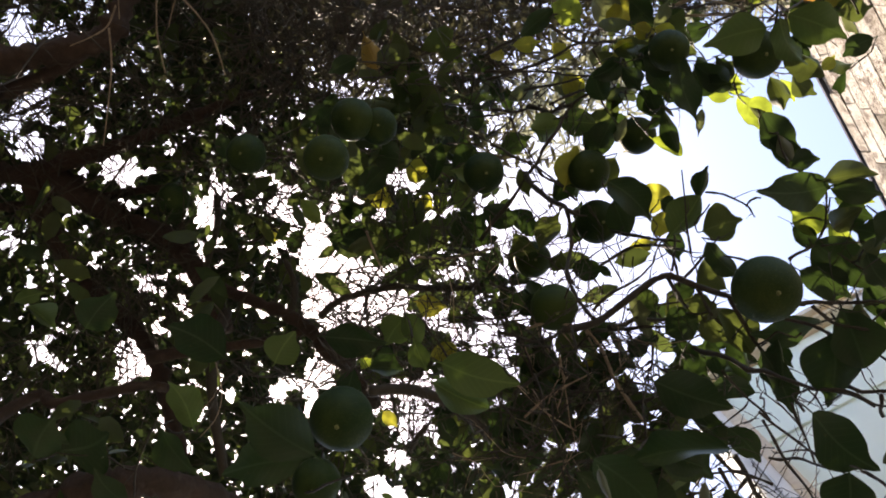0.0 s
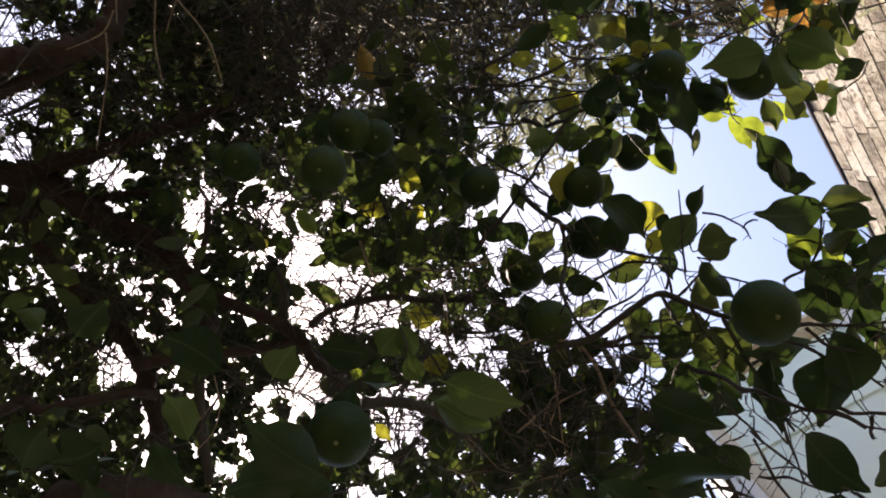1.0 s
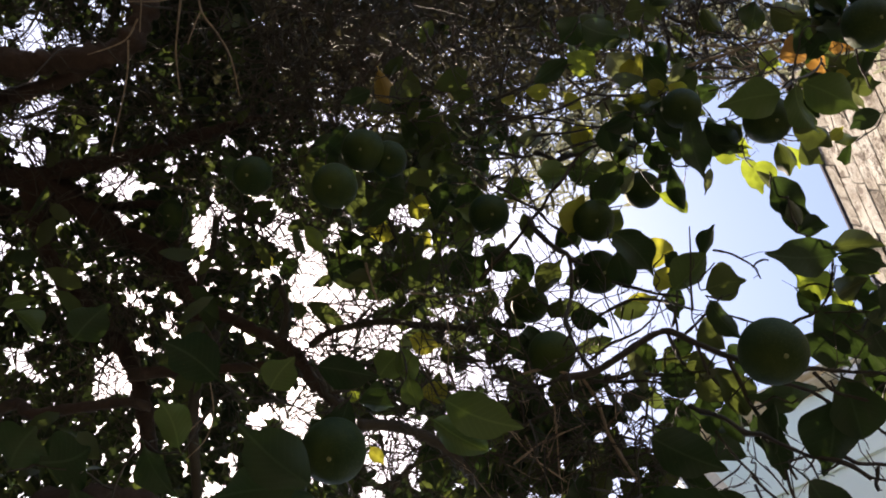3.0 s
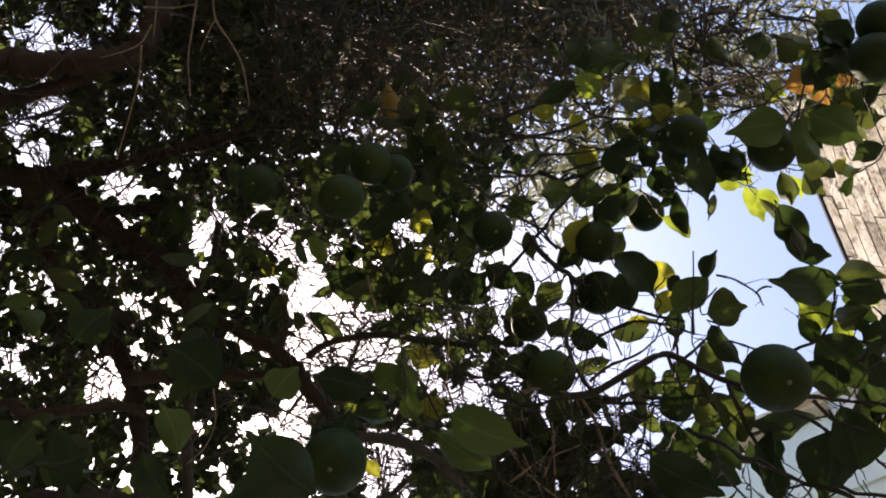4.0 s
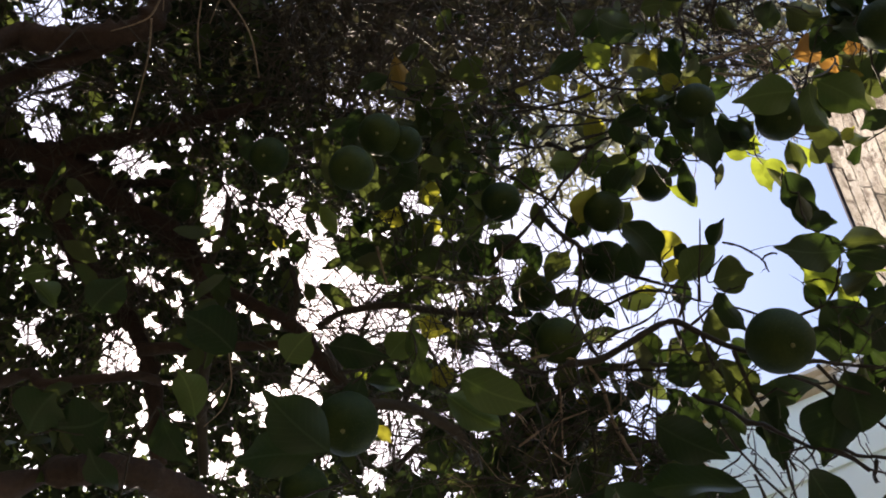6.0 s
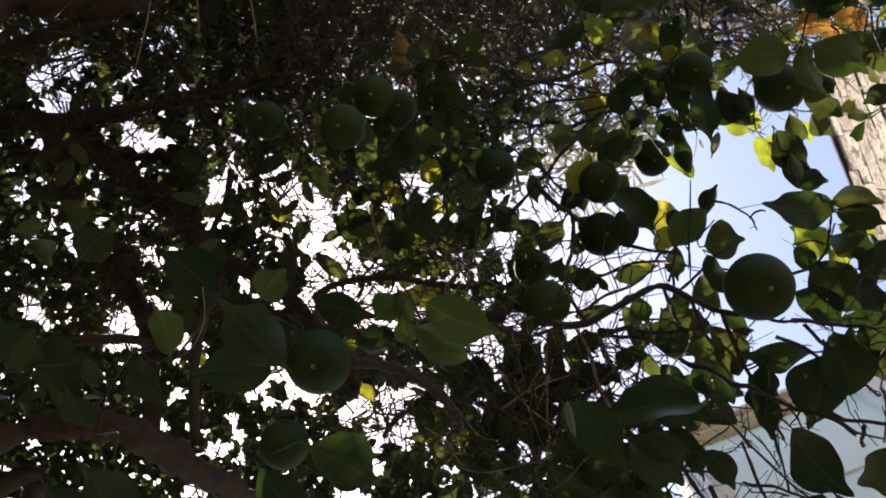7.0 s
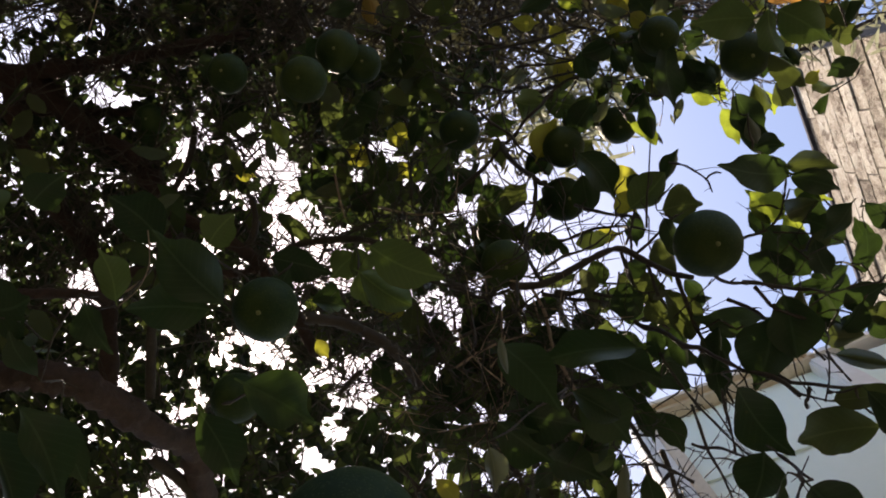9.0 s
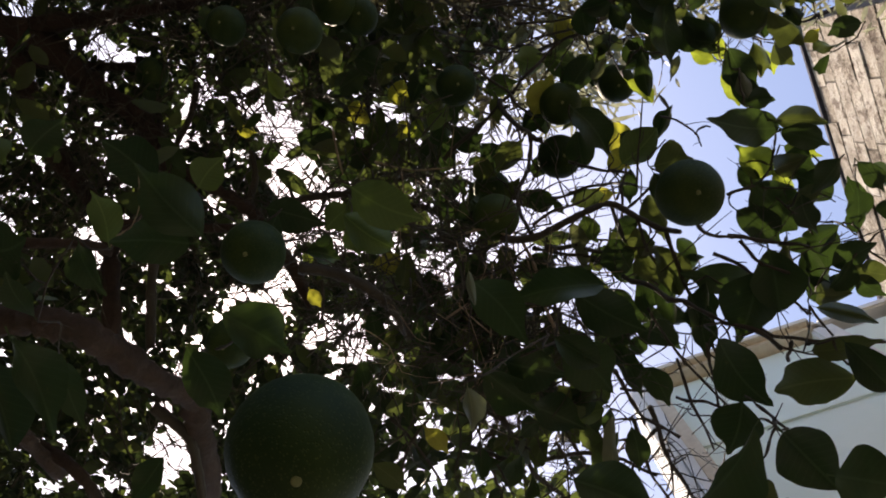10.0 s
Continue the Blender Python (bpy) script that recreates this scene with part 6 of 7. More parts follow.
foliage("foliage", orange_tree, LEAF_MIX, [
    (0.57, 1.78, 3.28, 0.030, 0.10, 8),
    (0.59, 1.64, 3.14, 0.027, 0.10, 4),
    (0.69, 1.74, 3.27, 0.029, 0.10, 5),
    (0.71, 1.62, 3.14, 0.027, 0.10, 7),
    (0.29, 1.94, 3.31, 0.030, 0.10, 7),
    (0.33, 1.77, 3.15, 0.027, 0.10, 6),
    (0.44, 2.08, 3.49, 0.033, 0.10, 10),
    (0.45, 1.79, 3.19, 0.028, 0.10, 8),
    (0.60, 2.15, 3.60, 0.035, 0.10, 6),
    (0.59, 1.85, 3.28, 0.030, 0.10, 5),
    (0.78, 2.22, 3.70, 0.036, 0.10, 11),
    (0.65, 1.66, 3.10, 0.027, 0.10, 5),
    (0.86, 2.04, 3.53, 0.034, 0.10, 5),
    (0.19, 3.07, 4.29, 0.160, 0.16, 42),
    (0.65, 1.73, 3.94, 0.160, 0.16, 42),
    (-0.05, 2.98, 4.80, 0.160, 0.16, 42)], 0.068, 0.42, 609, even=True)
foliage("foliage", orange_tree, FOLIAGE, [
    (0.62, 1.50, 3.92, 0.160, 0.16, 42),
    (0.32, 1.88, 3.95, 0.160, 0.16, 42),
    (-0.01, 3.02, 4.78, 0.160, 0.16, 42),
    (0.11, 3.42, 4.59, 0.160, 0.16, 42),
    (0.67, 1.68, 3.95, 0.160, 0.16, 42),
    (0.06, 2.48, 4.55, 0.160, 0.16, 42),
    (0.05, 2.84, 4.61, 0.160, 0.16, 42),
    (0.45, 1.79, 4.34, 0.160, 0.16, 42),
    (0.24, 2.66, 4.30, 0.160, 0.16, 42),
    (-0.01, 1.95, 4.04, 0.160, 0.16, 42),
    (0.68, 1.83, 4.51, 0.160, 0.16, 42),
    (0.45, 2.11, 3.99, 0.160, 0.16, 42),
    (0.56, 2.13, 4.45, 0.160, 0.16, 42),
    (-0.04, 1.99, 4.01, 0.160, 0.16, 42),
    (0.43, 2.44, 4.50, 0.160, 0.16, 42),
    (0.07, 2.05, 4.75, 0.160, 0.16, 42)], 0.068, 0.42, 610, even=True)
foliage("foliage", orange_tree, LEAF_MIX, [
    (0.15, 1.91, 4.50, 0.160, 0.16, 42),
    (0.46, 1.55, 4.04, 0.160, 0.16, 42),
    (0.08, 2.82, 4.47, 0.160, 0.16, 42),
    (0.75, 1.75, 4.28, 0.160, 0.16, 42),
    (-0.11, 2.47, 4.63, 0.160, 0.16, 42),
    (0.25, 2.47, 3.97, 0.160, 0.16, 42),
    (0.33, 3.42, 4.86, 0.160, 0.16, 42),
    (0.25, 2.27, 4.02, 0.160, 0.16, 42),
    (-0.18, 2.22, 4.89, 0.160, 0.16, 42),
    (0.10, 2.47, 4.62, 0.160, 0.16, 42),
    (0.16, 2.09, 4.01, 0.160, 0.16, 42),
    (0.32, 2.55, 4.34, 0.160, 0.16, 42),
    (0.25, 2.08, 4.25, 0.160, 0.16, 42),
    (0.53, 2.36, 4.58, 0.160, 0.16, 42),
    (0.25, 1.65, 3.97, 0.160, 0.16, 42),
    (0.32, 1.81, 4.39, 0.160, 0.16, 42)], 0.068, 0.42, 611, even=True)
foliage("foliage", orange_tree, FOLIAGE, [
    (-0.12, 1.97, 4.10, 0.160, 0.16, 42),
    (0.26, 1.80, 4.09, 0.160, 0.16, 42),
    (-0.10, 2.34, 4.16, 0.160, 0.16, 42),
    (0.33, 1.89, 4.55, 0.160, 0.16, 42)], 0.068, 0.42, 612, even=True)
foliage("foliage", olive_tree, FOLIAGE_LIT, [
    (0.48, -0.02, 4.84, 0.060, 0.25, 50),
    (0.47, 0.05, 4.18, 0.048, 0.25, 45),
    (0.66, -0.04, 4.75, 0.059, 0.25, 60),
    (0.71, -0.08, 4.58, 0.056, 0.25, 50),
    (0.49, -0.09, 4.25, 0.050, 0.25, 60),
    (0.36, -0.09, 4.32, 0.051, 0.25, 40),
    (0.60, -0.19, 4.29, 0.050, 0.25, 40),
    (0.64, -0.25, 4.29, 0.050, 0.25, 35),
    (0.49, 0.17, 4.58, 0.056, 0.25, 25)], 0.085, 0.17, 77, 0.3, label="pale narrow leaves, sunlight put into their colour")
foliage("foliage", orange_tree, LEAF_MIX, [
    (-0.03, 0.30, 3.20, 0.052, 0.06, 5),
    (0.05, 0.36, 3.10, 0.049, 0.06, 3),
    (-0.08, 0.36, 3.20, 0.052, 0.06, 5),
    (0.13, 0.49, 3.00, 0.046, 0.06, 3),
    (0.20, 0.45, 2.90, 0.043, 0.06, 3),
    (0.04, 0.55, 3.00, 0.046, 0.06, 8),
    (0.14, 0.60, 2.95, 0.044, 0.06, 6),
    (0.22, 0.57, 2.90, 0.043, 0.06, 6),
    (0.31, 0.55, 2.85, 0.041, 0.06, 5),
    (0.25, 0.49, 2.85, 0.041, 0.06, 8),
    (0.36, 0.49, 2.80, 0.040, 0.06, 3),
    (0.33, 0.60, 2.80, 0.040, 0.06, 5),
    (0.24, 0.65, 2.85, 0.041, 0.06, 5),
    (0.12, 0.70, 2.90, 0.043, 0.06, 5),
    (0.38, 0.53, 2.70, 0.037, 0.06, 4),
    (0.41, 0.60, 2.70, 0.037, 0.06, 4)], 0.080, 0.5, 200)
foliage("foliage", orange_tree, LEAF_MIX, [
    (0.35, 0.68, 2.75, 0.038, 0.06, 4),
    (0.22, 0.73, 2.80, 0.040, 0.06, 4),
    (-0.23, 0.24, 3.10, 0.049, 0.06, 9),
    (-0.13, 0.27, 3.10, 0.049, 0.06, 9),
    (-0.18, 0.12, 3.00, 0.046, 0.06, 8),
    (-0.06, 0.02, 3.20, 0.052, 0.06, 13),
    (-0.01, -0.06, 3.20, 0.052, 0.06, 13),
    (-0.09, -0.10, 3.20, 0.052, 0.06, 10),
    (0.34, -0.28, 3.20, 0.052, 0.06, 10),
    (0.40, -0.20, 3.10, 0.049, 0.06, 6),
    (0.30, -0.04, 3.00, 0.046, 0.06, 6),
    (0.40, -0.09, 2.95, 0.044, 0.06, 5),
    (0.26, 0.32, 2.95, 0.044, 0.06, 3),
    (-0.45, 0.23, 3.10, 0.049, 0.06, 6),
    (-0.63, 0.60, 2.80, 0.040, 0.06, 6),
    (-0.70, 0.65, 2.80, 0.040, 0.06, 8)], 0.080, 0.5, 201)
foliage("foliage", orange_tree, LEAF_MIX, [
    (-0.68, 0.34, 2.80, 0.040, 0.06, 4),
    (-0.89, 0.22, 3.10, 0.049, 0.06, 4),
    (-0.46, 0.36, 3.00, 0.046, 0.06, 6),
    (-0.48, 0.43, 2.90, 0.043, 0.06, 5)], 0.080, 0.5, 202)
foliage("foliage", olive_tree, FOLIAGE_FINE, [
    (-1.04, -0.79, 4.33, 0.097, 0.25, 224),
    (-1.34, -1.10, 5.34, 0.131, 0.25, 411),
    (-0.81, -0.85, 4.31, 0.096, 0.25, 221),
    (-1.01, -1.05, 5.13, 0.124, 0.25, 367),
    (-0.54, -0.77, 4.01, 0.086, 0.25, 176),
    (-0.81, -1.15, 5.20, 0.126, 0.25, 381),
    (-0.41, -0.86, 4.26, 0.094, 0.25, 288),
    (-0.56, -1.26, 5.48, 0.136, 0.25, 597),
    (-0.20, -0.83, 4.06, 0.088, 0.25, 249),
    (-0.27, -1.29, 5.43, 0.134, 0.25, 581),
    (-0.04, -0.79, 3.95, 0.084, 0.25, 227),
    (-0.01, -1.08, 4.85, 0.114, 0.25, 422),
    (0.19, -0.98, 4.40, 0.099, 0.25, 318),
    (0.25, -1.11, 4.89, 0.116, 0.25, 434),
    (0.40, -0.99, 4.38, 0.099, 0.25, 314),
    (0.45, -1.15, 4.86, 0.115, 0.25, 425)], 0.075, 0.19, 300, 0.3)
foliage("foliage", olive_tree, FOLIAGE_FINE, [
    (0.56, -0.93, 4.24, 0.094, 0.25, 285),
    (0.66, -1.10, 4.64, 0.108, 0.25, 373),
    (-0.95, -0.59, 4.23, 0.093, 0.25, 208),
    (-1.15, -0.69, 4.67, 0.108, 0.25, 280),
    (-0.72, -0.61, 4.07, 0.088, 0.25, 185),
    (-0.94, -0.75, 4.86, 0.115, 0.25, 314),
    (-0.56, -0.62, 4.13, 0.090, 0.25, 262),
    (-0.72, -0.78, 4.90, 0.116, 0.25, 436),
    (-0.41, -0.66, 4.27, 0.095, 0.25, 290),
    (-0.55, -0.94, 5.46, 0.135, 0.25, 592),
    (-0.20, -0.73, 4.34, 0.097, 0.25, 305),
    (-0.26, -0.87, 5.15, 0.125, 0.25, 502),
    (0.01, -0.73, 4.41, 0.100, 0.25, 320),
    (0.05, -0.99, 5.39, 0.133, 0.25, 570),
    (0.17, -0.67, 4.15, 0.091, 0.25, 266),
    (0.21, -0.82, 4.70, 0.110, 0.25, 387)], 0.075, 0.19, 301, 0.3)
foliage("foliage", olive_tree, FOLIAGE_FINE, [
    (0.41, -0.74, 4.34, 0.097, 0.25, 305),
    (0.57, -1.12, 5.50, 0.137, 0.25, 603),
    (0.53, -0.69, 3.99, 0.085, 0.25, 234),
    (0.69, -0.89, 4.71, 0.110, 0.25, 390),
    (-0.92, -0.37, 4.13, 0.090, 0.25, 262),
    (-1.29, -0.57, 5.15, 0.125, 0.25, 501),
    (-0.81, -0.47, 4.40, 0.099, 0.25, 318),
    (-0.90, -0.51, 4.61, 0.106, 0.25, 366),
    (-0.51, -0.42, 4.07, 0.088, 0.25, 250),
    (-0.64, -0.53, 4.64, 0.108, 0.25, 373),
    (-0.36, -0.50, 4.43, 0.100, 0.25, 325),
    (-0.52, -0.69, 5.35, 0.132, 0.25, 560),
    (-0.20, -0.49, 4.29, 0.096, 0.25, 295),
    (-0.26, -0.69, 5.42, 0.134, 0.25, 578),
    (0.03, -0.48, 4.03, 0.087, 0.25, 243),
    (0.02, -0.70, 5.05, 0.122, 0.25, 477)], 0.075, 0.19, 302, 0.3)
foliage("foliage", olive_tree, FOLIAGE_FINE, [
    (0.20, -0.52, 4.28, 0.095, 0.25, 292),
    (0.32, -0.70, 5.09, 0.123, 0.25, 486),
    (0.36, -0.47, 3.94, 0.084, 0.25, 225),
    (0.46, -0.66, 4.69, 0.109, 0.25, 384),
    (0.63, -0.61, 4.38, 0.098, 0.25, 313),
    (0.83, -0.77, 5.25, 0.128, 0.25, 531),
    (-1.00, -0.21, 4.37, 0.098, 0.25, 311),
    (-1.23, -0.29, 5.01, 0.120, 0.25, 465),
    (-0.68, -0.20, 3.91, 0.083, 0.25, 219),
    (-1.05, -0.35, 5.54, 0.138, 0.25, 614),
    (-0.54, -0.22, 4.07, 0.088, 0.25, 250),
    (-0.61, -0.28, 4.64, 0.107, 0.25, 373),
    (-0.31, -0.24, 3.96, 0.084, 0.25, 229),
    (-0.41, -0.37, 4.90, 0.116, 0.25, 435),
    (-0.18, -0.27, 4.29, 0.095, 0.25, 294),
    (-0.22, -0.45, 5.32, 0.131, 0.25, 550)], 0.075, 0.19, 303, 0.3)
foliage("foliage", olive_tree, FOLIAGE_FINE, [
    (0.05, -0.32, 4.50, 0.103, 0.25, 251),
    (0.08, -0.49, 5.58, 0.139, 0.25, 464),
    (0.22, -0.31, 4.07, 0.088, 0.25, 131),
    (0.27, -0.37, 4.73, 0.110, 0.25, 206),
    (0.47, -0.35, 4.43, 0.100, 0.25, 117),
    (0.59, -0.47, 5.22, 0.127, 0.25, 187),
    (-0.12, -0.08, 4.26, 0.095, 0.25, 68),
    (-0.23, -0.19, 5.50, 0.137, 0.25, 143),
    (0.04, -0.13, 4.00, 0.086, 0.25, 56),
    (0.12, -0.15, 5.23, 0.127, 0.25, 124),
    (0.25, -0.14, 4.18, 0.092, 0.25, 42),
    (0.43, -0.19, 5.56, 0.139, 0.25, 96),
    (0.43, -0.17, 4.21, 0.093, 0.25, 26),
    (0.57, -0.22, 4.68, 0.109, 0.25, 36),
    (0.08, 0.11, 4.28, 0.095, 0.25, 105),
    (0.09, 0.11, 4.88, 0.116, 0.25, 155)], 0.075, 0.19, 304, 0.3)
foliage("foliage", olive_tree, FOLIAGE_FINE, [
    (0.23, 0.07, 3.92, 0.083, 0.25, 21),
    (0.30, 0.08, 4.63, 0.107, 0.25, 35)], 0.075, 0.19, 305, 0.3)

gap(-1.22, -0.06, 0.038)
gap(-1.34, 0.02, 0.022)
gap(-1.26, 0.09, 0.029)
gap(-1.00, -0.14, 0.015)
gap(-1.03, -0.04, 0.022)
gap(-0.87, -0.01, 0.017)
gap(-1.02, 0.13, 0.026)
gap(-1.10, 0.16, 0.022)
gap(-0.96, 0.15, 0.022)
gap(-0.90, 0.16, 0.017)
gap(-0.68, 0.24, 0.031)
gap(-0.56, 0.22, 0.031)
gap(-1.34, 0.38, 0.026)
gap(-1.19, 0.37, 0.021)
gap(-1.10, 0.35, 0.017)
gap(-1.16, 0.01, 0.019)
gap(-1.09, 0.06, 0.017)
gap(-0.93, 0.07, 0.017)
gap(-0.82, 0.11, 0.015)
gap(-0.76, -0.04, 0.012)
gap(-1.38, 0.16, 0.017)
gap(-1.26, -0.28, 0.045)
gap(-1.32, -0.25, 0.031)
gap(-1.15, -0.24, 0.021)
gap(-1.21, -0.06, 0.031)
gap(-1.27, -0.03, 0.034)
gap(-1.34, -0.10, 0.021)
gap(-1.27, 0.11, 0.031)
gap(-1.24, 0.07, 0.024)
gap(-0.96, 0.18, 0.027)
gap(-1.03, 0.16, 0.024)
gap(-0.94, -0.32, 0.015)
gap(-0.86, -0.07, 0.014)
gap(-0.21, -0.43, 0.389)
gap(-0.55, 0.22, 0.038); gap(-0.52, 0.25, 0.044); gap(-0.46, 0.26, 0.037); gap(-0.43, 0.31, 0.051); gap(-0.44, 0.38, 0.048)
gap(-0.39, 0.39, 0.052); gap(-0.40, 0.46, 0.049); gap(-0.37, 0.52, 0.052); gap(-0.30, 0.49, 0.056); gap(-0.23, 0.50, 0.053)
gap(-0.16, 0.52, 0.048); gap(-0.09, 0.54, 0.044); gap(-0.28, 0.60, 0.046); gap(-0.21, 0.60, 0.044); gap(-0.14, 0.60, 0.042)
gap(-0.36, 0.60, 0.045); gap(-0.40, 0.59, 0.042); gap(-0.10, 0.47, 0.032); gap(-0.34, 0.64, 0.026); gap(-0.36, 0.75, 0.042)
gap(-0.40, 0.81, 0.042); gap(-0.41, 0.87, 0.036); gap(-0.37, 0.88, 0.039); gap(-0.34, 0.73, 0.031); gap(-0.14, 0.19, 0.031)
gap(-0.09, 0.20, 0.025); gap(-0.32, 0.29, 0.024); gap(-0.25, 0.29, 0.028); gap(-0.21, 0.29, 0.021); gap(-0.03, 0.29, 0.028)
gap(0.01, 0.29, 0.025); gap(-0.32, 0.26, 0.017); gap(-1.02, 0.74, 0.039); gap(-0.97, 0.72, 0.039); gap(-1.02, 0.80, 0.038)
gap(-0.96, 0.79, 0.038); gap(-0.94, 0.74, 0.028); gap(-0.91, 0.97, 0.025); gap(-0.90, 0.92, 0.018); gap(-0.85, 1.05, 0.026)
gap(-0.91, 1.08, 0.028); gap(-1.30, 0.73, 0.036); gap(-1.27, 0.75, 0.028); gap(-1.24, 0.69, 0.018); gap(-0.72, 0.27, 0.016)
gap(-0.70, 0.24, 0.015); gap(-0.67, 0.24, 0.015); gap(-0.65, 0.25, 0.012); gap(-0.73, 0.29, 0.016); gap(-0.75, 0.32, 0.014)
gap(-0.76, 0.38, 0.014); gap(-0.72, 0.39, 0.015); gap(-0.76, 0.43, 0.021); gap(-0.77, 0.45, 0.014); gap(-0.92, 0.50, 0.024)
gap(-0.89, 0.54, 0.021); gap(-0.94, 0.53, 0.017); gap(-0.87, 0.49, 0.014); gap(-0.82, 0.50, 0.014); gap(-0.80, 0.51, 0.011)
gap(-0.82, 0.57, 0.020); gap(-0.81, 0.60, 0.021); gap(-0.90, 0.66, 0.024); gap(-0.88, 0.67, 0.018); gap(-0.83, 0.69, 0.012)
gap(-0.80, 0.70, 0.012); gap(-0.78, 0.76, 0.018); gap(-0.81, 0.79, 0.020); gap(-0.85, 0.85, 0.009); gap(-0.73, 0.86, 0.012)
gap(-0.80, 0.95, 0.016); gap(-0.69, 0.89, 0.009); gap(-0.62, 1.00, 0.016); gap(-0.59, 1.06, 0.016); gap(-0.49, 0.84, 0.019)
gap(-0.53, 0.88, 0.014); gap(-0.51, 0.39, 0.016); gap(-0.62, 0.56, 0.017); gap(-0.51, 0.61, 0.014); gap(-0.57, 0.61, 0.009)
gap(-1.26, -0.25, 0.037); gap(-1.22, -0.24, 0.024); gap(-1.28, -0.24, 0.027); gap(-1.25, -0.29, 0.023); gap(-1.34, -0.10, 0.020)
gap(-1.29, -0.12, 0.017); gap(-1.24, -0.13, 0.015); gap(-1.26, -0.04, 0.028); gap(-1.21, -0.05, 0.030); gap(-1.22, -0.01, 0.024)
gap(-1.32, 0.01, 0.027); gap(-1.31, 0.02, 0.024); gap(-1.27, 0.07, 0.021); gap(-1.24, 0.10, 0.026); gap(-1.22, 0.12, 0.017)
gap(-1.17, -0.08, 0.017); gap(-1.16, -0.06, 0.010); gap(-1.11, -0.27, 0.024); gap(-1.10, -0.23, 0.014); gap(-1.17, -0.26, 0.020)
gap(-1.07, -0.36, 0.015); gap(-1.04, -0.34, 0.016); gap(-0.97, -0.33, 0.020); gap(-0.96, -0.31, 0.017); gap(-0.98, -0.36, 0.020)
gap(-0.93, -0.18, 0.020); gap(-0.95, -0.16, 0.013); gap(-0.89, -0.14, 0.017); gap(-0.82, -0.11, 0.019); gap(-0.81, -0.10, 0.017)
gap(-0.86, -0.02, 0.017); gap(-0.84, -0.02, 0.012); gap(-1.02, 0.17, 0.017); gap(-1.00, 0.18, 0.015); gap(-0.98, 0.20, 0.015)
gap(-0.94, 0.16, 0.020); gap(-0.92, 0.17, 0.014); gap(-1.34, 0.08, 0.014); gap(-1.30, 0.21, 0.014); gap(-0.11, 0.91, 0.035)
gap(-0.09, 0.98, 0.036); gap(-0.12, 1.02, 0.021); gap(-0.06, 0.99, 0.025); gap(-0.01, 1.04, 0.025); gap(-0.01, 0.64, 0.028)
gap(0.05, 0.65, 0.028); gap(0.03, 0.69, 0.018); gap(-0.04, 0.64, 0.021); gap(-0.31, 1.05, 0.015); gap(-0.01, 0.48, 0.018)
gap(0.05, 0.48, 0.014); gap(0.11, 0.34, 0.024); gap(0.15, 0.32, 0.020); gap(0.11, 0.26, 0.018); gap(0.10, 0.17, 0.014)
gap(0.13, 0.10, 0.017); gap(0.10, 0.74, 0.014); gap(-1.34, 0.32, 0.012); gap(-1.28, 0.32, 0.011); gap(-1.17, 0.31, 0.015)
gap(-1.01, 0.28, 0.012); gap(-0.97, 0.26, 0.013); gap(-1.35, 0.35, 0.016); gap(-1.25, 0.42, 0.010); gap(-1.20, 0.44, 0.010)
gap(-1.10, 0.44, 0.016); gap(-1.30, 0.51, 0.017); gap(-1.17, 0.48, 0.015); gap(-1.18, 0.53, 0.014); gap(-0.75, -0.17, 0.015)
gap(-0.70, -0.18, 0.010); gap(-0.66, 0.01, 0.012); gap(-0.41, 0.01, 0.017); gap(-0.71, 0.32, 0.011); gap(-0.66, 1.34, 0.045)
gap(-0.69, 1.40, 0.050); gap(-0.62, 1.45, 0.049); gap(-0.75, 1.28, 0.019); gap(-0.78, 1.39, 0.019); gap(-0.84, 1.57, 0.038)
gap(-0.97, 1.58, 0.035); gap(-1.06, 1.61, 0.035); gap(-0.92, 1.42, 0.016); gap(-0.66, 1.48, 0.050); gap(-0.61, 1.38, 0.034)
gap(-0.75, 1.05, 0.017); gap(-0.50, 0.83, 0.013); gap(-0.08, 0.84, 0.017); gap(-0.07, 1.32, 0.018); gap(-0.16, 1.10, 0.018)
gap(0.06, 1.34, 0.034); gap(0.11, 1.27, 0.026); gap(0.15, 1.39, 0.031)
gap(-0.21, 0.89, 0.035); gap(-0.14, 0.86, 0.029); gap(-0.25, 0.95, 0.029); gap(-0.04, 0.94, 0.029); gap(0.04, 0.98, 0.025)
gap(-0.22, 1.20, 0.036); gap(-0.17, 1.23, 0.033); gap(-0.16, 0.98, 0.025); gap(-0.03, 0.84, 0.021); gap(-0.51, 0.84, 0.016)
gap(-0.51, 0.94, 0.014); gap(-0.44, 0.94, 0.013); gap(-0.65, 1.12, 0.018); gap(-0.75, 1.05, 0.016); gap(-0.68, 1.11, 0.016)
gap(-0.83, 1.25, 0.012); gap(-0.71, 1.27, 0.020); gap(-0.58, 1.14, 0.013); gap(-0.09, 1.27, 0.026); gap(-0.37, 1.05, 0.015)
gap(0.04, 0.85, 0.021); gap(-0.63, 1.34, 0.033); gap(-0.57, 1.37, 0.029); gap(-0.80, 1.40, 0.017); gap(-0.49, 1.30, 0.016)
gap(-0.89, 1.36, 0.013); gap(-0.92, 1.44, 0.017)
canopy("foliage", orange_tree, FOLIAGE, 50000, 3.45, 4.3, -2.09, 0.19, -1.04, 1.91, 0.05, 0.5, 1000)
canopy("foliage", orange_tree, LEAF_MIX, 2600, 3.3, 4.0, -2.09, 0.19, -1.04, 1.91, 0.065, 0.5, 1001)

